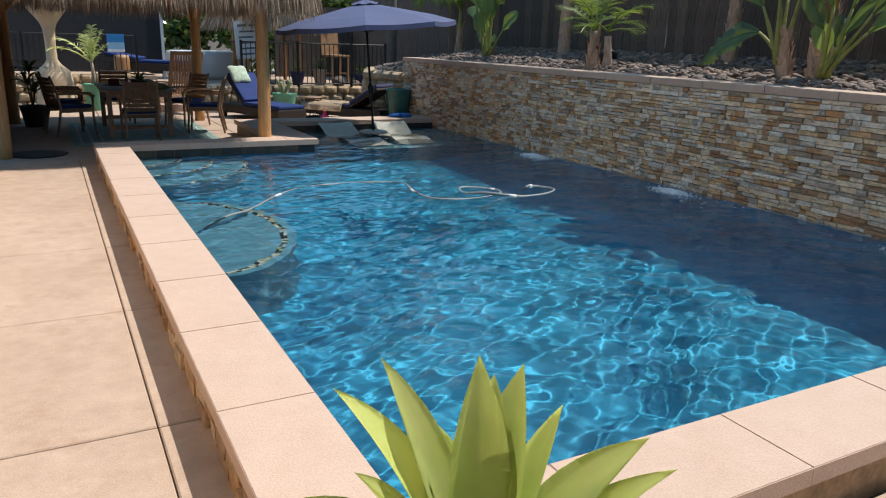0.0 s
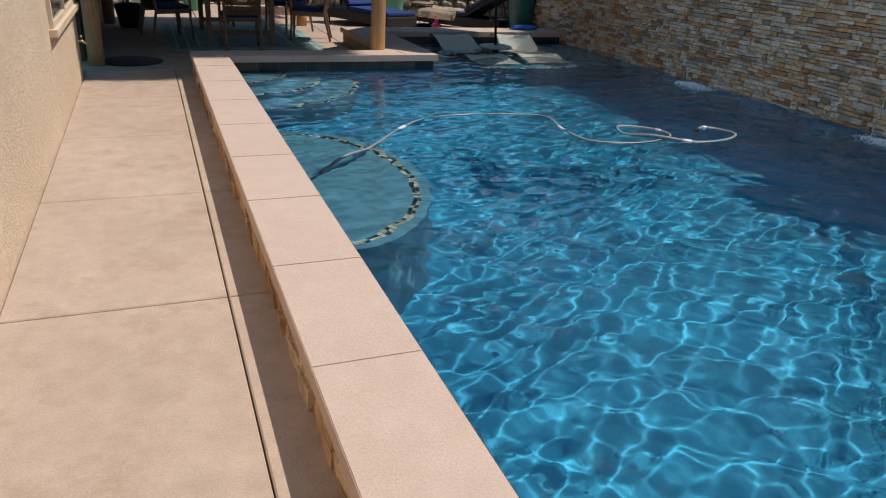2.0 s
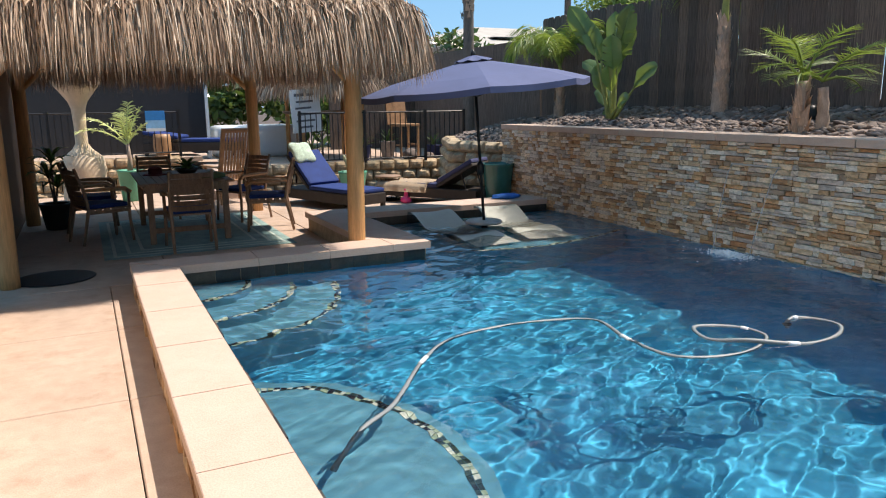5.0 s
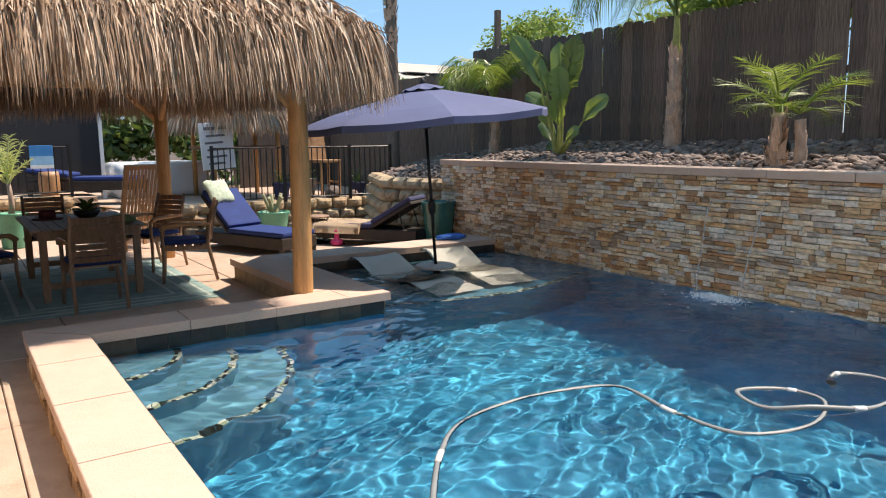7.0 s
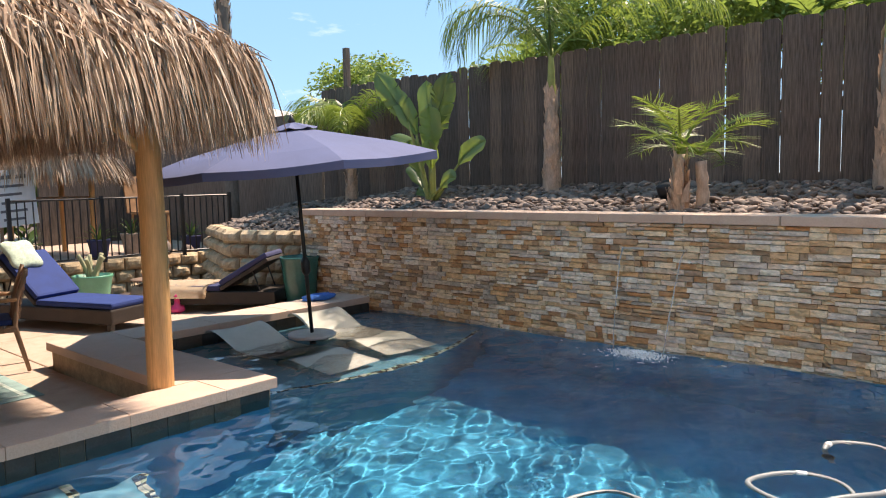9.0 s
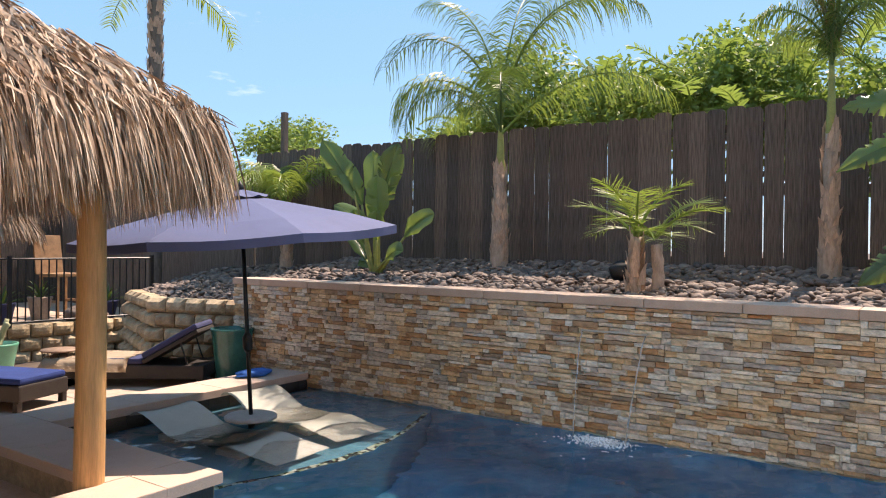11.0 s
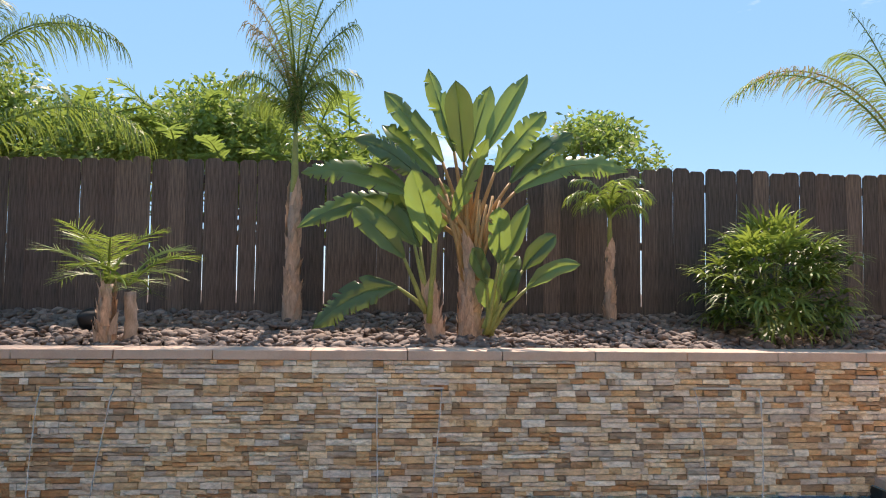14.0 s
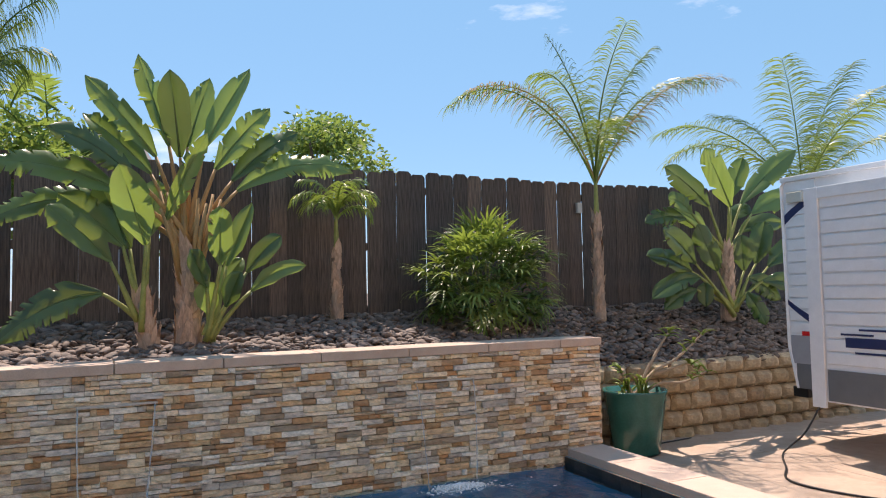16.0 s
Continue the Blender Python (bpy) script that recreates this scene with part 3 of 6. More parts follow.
for i, (y0, y1) in enumerate(SPOUTS):
    sp = thing("water_spout", "slim grey spout slot in the stone wall shedding a clear fall", "water spout", (0, 0, 0), group="spouts along the stone wall")
    part("lip", box(WX - 0.035, WX + 0.01, y0, y1, 0.985, 1.003, 0.003), M_LIP, sp)
    r = random.Random(40 + i)
    for end, lean in ((y1 - 0.01, -0.02), (y0 + 0.02, 0.09)):
        pts, rad = [], []
        for k in range(16):
            t = k / 15
            pts.append((WX - 0.035 - 0.20 * t ** 0.6 - 0.02 * t, end + lean * t + r.uniform(-0.003, 0.003), 0.985 - (0.985 - WATER) * t))
            rad.append(r.uniform(0.003, 0.0075))
        part("water_strand", tube(pts, rad, 6), M_FALL, sp, "clear strand of falling water", True)
    tagged(part("splash", splash(y0, y1, 60 + i), M_FOAM, sp, "white foam where the fall lands", True), kind="stuff")


def icosphere_data():
    bm = bmesh.new()
    bmesh.ops.create_icosphere(bm, subdivisions=2, radius=1)
    vs = np.array([q.co[:] for q in bm.verts])
    fs = [tuple(q.index for q in f.verts) for f in bm.faces]
    bm.free()
    return vs, fs


def rock_bed(name, label, spots, seed):
    """Flat river cobbles lying over each other."""
    vs, fs = icosphere_data()
    r = random.Random(seed)
    V, F = [], []
    for x, y, z, s in spots:
        sc = np.array((s * r.uniform(0.7, 1.1), s * r.uniform(0.8, 1.5), s * r.uniform(0.34, 0.62)))
        rot = np.array(Euler((r.uniform(-0.5, 0.5), r.uniform(-0.5, 0.5), r.uniform(0, 6.3))).to_matrix())
        n1 = 1 + 0.10 * np.sin(vs @ np.array((r.uniform(1, 3), r.uniform(1, 3), r.uniform(1, 3))) + r.uniform(0, 6))
        p = ((vs * n1[:, None]) * sc) @ rot.T + np.array((x, y, z))
        k = len(V)
        V += p.tolist()
        F += [tuple(k + a for a in f) for f in fs]
    return tagged(new(name, raw_mesh(name, V, F, M_ROCK, True)), label, "rocks", "", "stuff")


r = random.Random(21)
spots = []
for _ in range(12500):
    y = r.uniform(-9.0, WY1 - 0.05)
    x = r.uniform(5.87 if y > WY0 else 6.36, BEDX - 0.02)
    spots.append((x, y, bed_z(x, y) + r.uniform(0.0, 0.05), r.choice((0.028, 0.034, 0.040, 0.047, 0.058))))
rock_bed("river_rock_bed", "dark grey and brown river cobbles over the planter bed", spots, 22)

# ---------------------------------------------------------------- things in the pool
SHELF_Z = -0.16
poly = [(2.47, 7.97), (2.47, 6.55)]
for k in range(25):
    t = k / 24
    poly.append((2.6 + t * 2.96, 6.30 - 0.52 * math.sin(math.pi * (0.12 + 0.85 * t)) ** 0.9))
poly += [(PX1 - 0.002, 7.97)]
shelf = thing("lounging_shelf", "shallow grey-blue plaster shelf under the pool loungers", "pool shelf", kind="structure")
bm = prism([(x, y) for x, y in reversed(poly)], DEPTH, SHELF_Z)
bmesh.ops.recalc_face_normals(bm, faces=bm.faces)
part("shelf_body", bm, M_SHELF, shelf).cycles.is_caustics_receiver = True
M_TILE = picked("mosaic_tile", [(0.02, 0.03, 0.03), (0.45, 0.50, 0.40), (0.03, 0.05, 0.05), (0.30, 0.38, 0.26), (0.02, 0.02, 0.03), (0.55, 0.58, 0.50)], 0.25, relief=0.05)
TILE = mesh_of("tile", box(-0.017, 0.017, -0.013, 0.013, 0.0, 0.005), M_TILE)


def tile_band(parent, curve, z, rows=2, singles=True):
    """Two rows of small tiles along a curve."""
    pts = [Vector((x, y)) for x, y in curve]
    V, F = [], []
    carry = 0.0
    for a, c in zip(pts, pts[1:]):
        d = c - a
        n = d.length
        u = d / n
        w = Vector((-u.y, u.x))
        s = carry
        while s < n:
            for row in range(rows):
                p = a + u * s + w * (0.016 + row * 0.029)
                m = Matrix.Translation((p.x, p.y, z)) @ Matrix.Rotation(math.atan2(u.y, u.x), 4, "Z")
                if singles:
                    o = part("tile", TILE, None, parent)
                    o.cycles.is_caustics_receiver = True
                    o.matrix_basis = m
                else:
                    k = len(V)
                    V += [(m @ q.co)[:] for q in TILE.vertices]
                    F += [tuple(k + i for i in f.vertices) for f in TILE.polygons]
            s += 0.0375
        carry = s - n
    if not singles:
        tagged(part("tile_band", raw_mesh("tile_band", V, F, M_TILE), None, parent), kind="stuff").cycles.is_caustics_receiver = True


tile_band(shelf, [p for p in poly if 2.55 < p[0] < PX1 - 0.03 and p[1] < 7], SHELF_Z + 0.001, 2, False)


def arc(cx, cy, a, b, t0, t1, n=40):
    return [(cx + a * math.cos(radians(t0 + (t1 - t0) * k / n)), cy + b * math.sin(radians(t0 + (t1 - t0) * k / n))) for k in range(n + 1)]


bench = thing("pool_bench", "half-round underwater plaster bench edged with mosaic tile", "pool bench", kind="structure")
ZB = -0.24
bm = prism([(0.031, 0.70)] + arc(0.03, 1.98, 0.93, 1.28, -90, 90)[1:-1] + [(0.031, 3.26)], DEPTH, ZB)
es = [e for e in bm.edges if abs(e.verts[0].co.z - ZB) < 1e-4 and abs(e.verts[1].co.z - ZB) < 1e-4]
bmesh.ops.bevel(bm, geom=es, offset=0.05, segments=4, affect="EDGES")
part("bench_body", bm, M_SHELF, bench).cycles.is_caustics_receiver = True
tile_band(bench, arc(0.03, 1.98, 0.80, 1.15, 86, -86, 60), ZB + 0.001, 2, True)

steps = thing("pool_steps", "three quarter-round plaster steps edged with mosaic tile", "pool steps", kind="structure")
for rad, z in ((0.60, -0.14), (1.00, -0.36), (1.42, -0.58)):
    bm = prism([(0.031, PALY + 0.039)] + arc(0.03, PALY + 0.04, rad, rad, -90, 0, 24), DEPTH, z)
    es = [e for e in bm.edges if abs(e.verts[0].co.z - z) < 1e-4 and abs(e.verts[1].co.z - z) < 1e-4]
    bmesh.ops.bevel(bm, geom=es, offset=0.03, segments=3, affect="EDGES")
    part("step", bm, M_SHELF, steps).cycles.is_caustics_receiver = True
    tile_band(steps, arc(0.03, PALY + 0.04, rad - 0.06, rad - 0.06, -3, -87, 24), z + 0.001, 2, False)


def spline(points, n=10):
    """A smooth line through points."""
    P = [Vector(p) for p in points]
    P = [2 * P[0] - P[1]] + P + [2 * P[-1] - P[-2]]
    out = []
    for i in range(1, len(P) - 2):
        a, c, d, e = P[i - 1:i + 3]
        for k in range(n):
            t = k / n
            out.append(0.5 * (2 * c + (d - a) * t + (2 * a - 5 * c + 4 * d - e) * t * t + (3 * c - a - 3 * d + e) * t ** 3))
    return out + [P[-2]]


hose = thing("pool_hose", "grey vacuum hose snaking over the pool's surface", "pool hose")
wz = WATER - 0.009
line = spline([(0.20, 1.85, wz - 0.10), (0.42, 2.08, wz), (0.69, 2.31, wz), (1.12, 2.86, wz), (1.47, 3.14, wz), (2.0, 3.22, wz), (2.56, 3.05, wz), (2.50, 2.55, wz), (2.55, 2.16, wz),
               (2.95, 2.02, wz), (3.35, 2.17, wz), (3.36, 2.42, wz), (3.08, 2.55, wz + 0.01), (2.98, 2.32, wz), (3.14, 2.12, wz + 0.03), (3.47, 1.96, wz), (3.80, 1.98, wz), (4.03, 2.13, wz), (3.99, 2.33, wz), (3.83, 2.38, wz), (3.74, 2.32, wz - 0.12)], 14)
bm = bmesh.new()
add_tube(bm, line, [0.017 if k % 2 else 0.0155 for k in range(len(line))], 10)
part("hose_tube", bm, M_HOSE, hose, "", True)
part("hose_fitting", tube(line[-9:-3], [0.02, 0.03, 0.034, 0.034, 0.03, 0.022], 12), M_BLACK, hose, "black swivel fitting", True)
for k in (40, 95, 150, 205, 260):
    part("cuff", tube(line[k:k + 4], 0.0195, 10), M_WHITE, hose, "pale hose cuff", True)


def lounger_mesh():
    """A moulded wave lounger: a bent sheet with thickness and a rolled edge."""
    prof = [(0.0, 0.235), (0.15, 0.275), (0.35, 0.325), (0.55, 0.345), (0.75, 0.325), (0.95, 0.285), (1.1, 0.28), (1.25, 0.305), (1.42, 0.37), (1.58, 0.435), (1.70, 0.465), (1.78, 0.46), (1.84, 0.42)]
    prof = [(p.y, p.z) for p in spline([(0, a, c) for a, c in prof], 4)]
    bm = bmesh.new()
    cols = 9
    rows = []
    for a, c in prof:
        rows.append([bm.verts.new((-0.30 + 0.60 * k / (cols - 1), a, c - 0.018 * math.cos((k / (cols - 1) - 0.5) * math.pi))) for k in range(cols)])
    for p, q in zip(rows, rows[1:]):
        for k in range(cols - 1):
            bm.faces.new((p[k], p[k + 1], q[k + 1], q[k]))
    bmesh.ops.solidify(bm, geom=bm.faces[:], thickness=0.05)
    bmesh.ops.recalc_face_normals(bm, faces=bm.faces)
    return bm


lounger = thing("pool_lounger", "cream moulded resin chaise standing in the shallow water", "pool lounger", (3.50, 5.98, SHELF_Z - 0.07), 2, "loungers on the pool shelf")
part("shell", lounger_mesh(), M_RESIN, lounger, "", True).cycles.is_caustics_receiver = True
part("support", box(-0.26, 0.26, 0.45, 0.75, 0.07, 0.24, 0.03), M_RESIN, lounger)
part("support", box(-0.26, 0.26, 1.25, 1.5, 0.07, 0.25, 0.03), M_RESIN, lounger)
copy_thing(lounger, pose(4.26, 6.02, SHELF_Z - 0.07, 0, 0, -7))

# umbrella with its small table
UB, UT = Vector((3.97, 7.14, SHELF_Z)), Vector((3.77, 7.09, 2.19))
um = thing("pool_umbrella", "open navy canvas market umbrella standing on the pool shelf", "umbrella", UB)
ax = (UT - UB).normalized()
part("pole", tube([(0, 0, 0), tuple(UT - UB)], 0.019, 12), M_BLACK, um, "slim black pole", True)
mid = (UT - UB) * 0.42
part("crank_housing", tube([tuple(mid - ax * 0.09), tuple(mid - ax * 0.05), tuple(mid + ax * 0.05), tuple(mid + ax * 0.09)], [0.024, 0.045, 0.045, 0.024], 12), M_BLACK, um, "", True)
tabz = ax * 0.29
part("table_disc", lathe([(0.225, -0.02), (0.24, -0.012), (0.24, 0.008), (0.225, 0.018), (0.03, 0.02)], 36), simple("grey_disc", (0.38, 0.38, 0.38), 0.5), um, "round grey table on the pole", True).location = tabz
part("sleeve", tube([tuple(ax * 0.0), tuple(ax * 0.27)], 0.04, 14), M_BLACK, um, "", True)
tilt = Matrix.Translation(UT - UB) @ Euler((radians(-1), radians(-4.8), 0)).to_matrix().to_4x4()
bm = bmesh.new()
N, R = 8, 1.45
ringsU = []
for i, (rr, dz) in enumerate(((0.16, -0.03), (0.55, -0.115), (1.05, -0.225), (R, -0.345))):
    ring = []
    for k in range(N * 6):
        a = 2 * math.pi * (k / (N * 6)) + 0.39
        u = (k % 6) / 6
        sag = math.sin(math.pi * u)
        inn = 1 - 0.075 * sag * (0.4 + 0.6 * i / 3)
        ring.append(bm.verts.new((rr * inn * math.cos(a), rr * inn * math.sin(a), dz - 0.02 * sag * i / 3)))
    ringsU.append(ring)
for p, q in zip(ringsU, ringsU[1:]):
    for k in range(N * 6):
        bm.faces.new((p[k], q[k], q[(k + 1) % (N * 6)], p[(k + 1) % (N * 6)]))
hem = [bm.verts.new((v.co.x, v.co.y, v.co.z - 0.07)) for v in ringsU[-1]]
for k in range(N * 6):
    bm.faces.new((ringsU[-1][k], hem[k], hem[(k + 1) % (N * 6)], ringsU[-1][(k + 1) % (N * 6)]))
canopy = part("canopy", bm, M_CANOPY, um, "faded navy canvas canopy")
canopy.matrix_basis = tilt
sm = canopy.modifiers.new("cloth", "SOLIDIFY")
sm.thickness = 0.003
bm = bmesh.new()
top = bm.verts.new((0, 0, 0.05))
ring = [bm.verts.new((0.24 * math.cos(2 * math.pi * k / 24), 0.24 * math.sin(2 * math.pi * k / 24), -0.015 - 0.02 * abs(math.sin(4 * math.pi * k / 24 * 2)))) for k in range(24)]
for k in range(24):
    bm.faces.new((top, ring[k], ring[(k + 1) % 24]))
part("vent_cap", bm, M_CANOPY, um).matrix_basis = tilt
part("finial", lathe([(0.03, 0.03), (0.035, 0.06), (0.02, 0.09), (0.004, 0.12)], 14), M_BLACK, um, "", True).matrix_basis = tilt
for k in range(N):
    a = 2 * math.pi * k / N + 0.39
    rib = part("rib", tube([(0.05 * math.cos(a), 0.05 * math.sin(a), -0.02), (0.8 * math.cos(a), 0.8 * math.sin(a), -0.185), (1.44 * math.cos(a), 1.44 * math.sin(a), -0.355)], 0.008, 6), M_BLACK, um)
    rib.matrix_basis = tilt
    st = part("strut", tube([(0.02 * math.cos(a), 0.02 * math.sin(a), -0.46), (0.75 * math.cos(a), 0.75 * math.sin(a), -0.185)], 0.007, 6), M_BLACK, um)
    st.matrix_basis = tilt

# ---------------------------------------------------------------- plants
def bend_path(start, az, elev, length, droop, n=12):
    """A stalk that leaves at an angle and bows down: its points."""
    p = Vector(start)
    out = [p.copy()]
    e = elev
    for k in range(n):
        d = Vector((math.cos(e) * math.cos(az), math.cos(e) * math.sin(az), math.sin(e)))
        p = p + d * (length / n)
        out.append(p.copy())
        e -= droop / n * (0.4 + 1.2 * k / n)
    return out


def frond_mesh(start, az, elev, length, droop, leaf, hang, material, seed, pairs=38, width=0.016, bare=0.18, plume=0.5):
    """A feather leaf: a tapered rachis with two rows of drooping leaflets."""
    r = random.Random(seed)
    az, elev, droop = radians(az), radians(elev), radians(droop)
    path = bend_path(start, az, elev, length, droop, 14)
    bm = bmesh.new()
    add_tube(bm, path, [0.016 * (1 - 0.85 * k / 14) + 0.002 for k in range(15)], 5)
    for i in range(pairs):
        t = bare + (1 - bare) * i / (pairs - 1)
        f = t * 14
        k = min(13, int(f))
        p = path[k].lerp(path[k + 1], f - k)
        u = (path[k + 1] - path[k]).normalized()
        s = u.cross(Vector((0, 0, 1)))
        s = s.normalized() if s.length > 0.05 else Vector((math.sin(az), -math.cos(az), 0))
        upv = s.cross(u)
        size = leaf * (0.35 + 0.65 * math.sin(math.pi * (0.12 + 0.80 * (t - bare) / (1 - bare)))) * r.uniform(0.8, 1.15)
        for sg in (-1, 1):
            d = (s * sg * r.uniform(0.75, 1.0) + u * r.uniform(0.35, 0.75) + upv * r.uniform(-0.1, plume)).normalized()
            q, pts = p.copy(), [p.copy()]
            for j in range(4):
                q = q + d * size / 4
                pts.append(q.copy())
                d = (d + Vector((0, 0, -hang * r.uniform(0.7, 1.3) * 0.35))).normalized()
            w0 = (u * 0.8 + upv * 0.3).normalized()
            ws = (0.5, 1.0, 0.85, 0.5, 0.06)
            prev = None
            for j, a in enumerate(pts):
                w = w0 * width * ws[j]
                pair = (bm.verts.new(a - w), bm.verts.new(a + w))
                if prev:
                    bm.faces.new((prev[0], prev[1], pair[1], pair[0]))
                prev = pair
    return mesh_of("frond", bm, material)


def trunk_mesh(pts, radii, seed, sides=14, rough=0.02):
    r = random.Random(seed)
    bm = bmesh.new()
    P = spline(pts, 6)
    R = [p.x for p in spline([(a, 0, 0) for a in radii], 6)]
    add_tube(bm, P, [max(0.005, a * (1 + r.uniform(-rough, rough) * 3)) for a in R], sides)
    for q in bm.verts:
        q.co += Vector((r.uniform(-1, 1), r.uniform(-1, 1), r.uniform(-1, 1))) * rough * 0.35
    return bm


def boots_mesh(base, top, r0, r1, n, seed):
    """Old leaf bases that sheath a palm's stem: overlapping pointed flaps."""
    r = random.Random(seed)
    bm = bmesh.new()
    base, top = Vector(base), Vector(top)
    for i in range(n):
        t = i / n
        c = base.lerp(top, t)
        a = r.uniform(0, 6.283)
        rad = r0 + (r1 - r0) * t
        out = Vector((math.cos(a), math.sin(a), 0))
        tan = Vector((-out.y, out.x, 0))
        h, w = r.uniform(0.1, 0.24), r.uniform(0.03, 0.06)
        lift = r.uniform(0.008, 0.05)
        p = [c + out * rad * 0.9 - tan * w, c + out * rad * 0.9 + tan * w, c + out * (rad + lift * 0.4) + tan * w * 0.6 + Vector((0, 0, h * 0.6)),
             c + out * (rad + lift * 0.4) - tan * w * 0.6 + Vector((0, 0, h * 0.6)), c + out * (rad + lift) + tan * w * r.uniform(-0.5, 0.5) + Vector((0, 0, h))]
        q = [bm.verts.new(x) for x in p]
        bm.faces.new((q[0], q[1], q[2], q[3]))
        bm.faces.new((q[3], q[2], q[4]))
    return bm


def queen_palm(label, base, boot_top, shaft_top, r0, fronds, leaf=0.42, hang=0.9, seed=1, lean=(0, 0), boots=40, pairs=40, width=0.014):
    root = thing("palm_tree", label, "palm", base, group="palms along the fence")
    h1, h2 = boot_top - base[2], shaft_top - base[2]
    lx, ly = lean
    part("trunk", trunk_mesh([(0, 0, -0.1), (lx * 0.3, ly * 0.3, h1 * 0.4), (lx * 0.6, ly * 0.6, h1)], [r0 * 1.35, r0, r0 * 0.62], seed), M_BARK, root, "", True)
    tagged(part("bark_fibre", boots_mesh((0, 0, 0.0), (lx * 0.6, ly * 0.6, h1), r0 * 1.15, r0 * 0.7, boots * 2, seed + 1), M_FIBRE, root, "ragged pinkish-brown leaf bases"), kind="stuff")
    part("crownshaft", trunk_mesh([(lx * 0.6, ly * 0.6, h1 - 0.05), (lx * 0.8, ly * 0.8, (h1 + h2) / 2), (lx, ly, h2)], [r0 * 0.62, r0 * 0.45, r0 * 0.3], seed + 2, 10, 0.006), M_STEM, root, "smooth green-grey leaf sheath", True)
    for i, f in enumerate(fronds):
        az, el, ln, dr = f[:4]
        mat = f[4] if len(f) > 4 else M_PALM
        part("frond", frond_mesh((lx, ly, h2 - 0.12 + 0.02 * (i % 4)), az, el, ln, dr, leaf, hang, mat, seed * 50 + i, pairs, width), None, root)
    return root


def paddle_mesh(start, az, elev, stalk, blade, width, droop, seed, tear=0.3, material=None, fold=0.35, twist=0.0):
    """A banana-like leaf: a stalk and a folded blade, split along its veins."""
    r = random.Random(seed)
    az, elev, droop = radians(az), radians(elev), radians(droop)
    sp = bend_path(start, az, elev, stalk, droop * 0.25, 6)
    bm = bmesh.new()
    d = (sp[-1] - sp[-2]).normalized()
    e1 = math.asin(max(-1, min(1, d.z)))
    n = 16
    bp = bend_path(sp[-1], az, e1, blade, droop, n)
    add_tube(bm, sp + bp[1:12], [0.02 - 0.010 * k / 6 for k in range(7)] + [0.009 - 0.0007 * k for k in range(11)], 6)
    tw = radians(twist)
    for sg in (-1, 1):
        prev = None
        gap = 0
        for k in range(n + 1):
            t = k / n
            prof = (math.sin(math.pi * min(1, t * 0.94 + 0.06)) ** 0.55) * (0.86 + 0.14 * math.sin(3 * t))
            u = (bp[min(k + 1, n)] - bp[max(k - 1, 0)]).normalized()
            s = u.cross(Vector((0, 0, 1)))
            s = s.normalized() if s.length > 0.05 else Vector((math.sin(az), -math.cos(az), 0))
            s = Matrix.Rotation(tw, 3, u) @ s
            upv = s.cross(u)
            w = width / 2 * prof
            fo = fold * (1 + 0.25 * math.sin(k * 1.7 + seed))
            side = (s * sg * math.cos(fo) + upv * math.sin(fo))
            m1 = bp[k] + side * w * 0.55
            m2 = bp[k] + side * w * (1 + r.uniform(-0.05, 0.03)) - upv * w * 0.12 + u * w * 0.18
            cur = [bm.verts.new(bp[k]), bm.verts.new(m1), bm.verts.new(m2)]
            if prev:
                if r.random() < tear and 2 < k < n - 1:
                    # a split: the outer edge parts from its neighbour
                    cut = prev[2].co.lerp(cur[2].co, 0.45)
                    a = bm.verts.new(cut - upv * r.uniform(0, 0.06) - u * 0.012)
                    bm.faces.new((prev[0], prev[1], cur[1], cur[0]) if sg > 0 else (cur[0], cur[1], prev[1], prev[0]))
                    bm.faces.new((prev[1], prev[2], a))
                    low = bm.verts.new(cur[2].co - upv * r.uniform(0.0, 0.08))
                    bm.faces.new((cur[1], low, bm.verts.new(prev[1].co.lerp(cur[1].co, 0.6))))
                else:
                    bm.faces.new((prev[0], prev[1], cur[1], cur[0]))
                    bm.faces.new((prev[1], prev[2], cur[2], cur[1]))
            prev = cur
    return mesh_of("leaf", bm, material or M_PADDLE, False)


# ---------------------------------------------------------------- palapa
EX0, EX1, EY0, EY1 = -2.0, 2.36, 5.66, 11.3     # eave lines
EZ, RIDGE = 2.54, 3.95
RX0, RX1, RY0, RY1 = 0.10, 0.40, 7.9, 9.0       # ridge


def roof_height(x, y):
    """The thatched hip's height over a point of the plan."""
    kx = min((x - EX0) / (RX0 - EX0), (EX1 - x) / (EX1 - RX1), 1)
    ky = min((y - EY0) / (RY0 - EY0), (EY1 - y) / (EY1 - RY1), 1)
    k = max(0, min(kx, ky))
    return EZ + (RIDGE - EZ) * (k ** 0.85)


def blade(V, F, p, d, length, width, sag, r):
    """A strip of palm leaf from p along d that bends down by sag."""
    side = d.cross(Vector((r.uniform(-0.3, 0.3), r.uniform(-0.3, 0.3), 1)))
    side = side.normalized() if side.length > 1e-3 else Vector((1, 0, 0))
    side = Matrix.Rotation(r.uniform(-1.2, 1.2), 3, d) @ side
    q = p.copy()
    k = len(V)
    n = 3
    for j in range(n + 1):
        w = side * width * (0.8, 1.0, 0.8, 0.15)[j] * 0.5
        V.append((q - w)[:])
        V.append((q + w)[:])
        d = (d + Vector((0, 0, -sag / n))).normalized()
        q = q + d * length / n
    for j in range(n):
        a = k + 2 * j
        F.append((a, a + 1, a + 3, a + 2))


palapa = thing("palapa", "thatched palm-leaf palapa on peeled log posts", "palapa", (0, 0, 0))
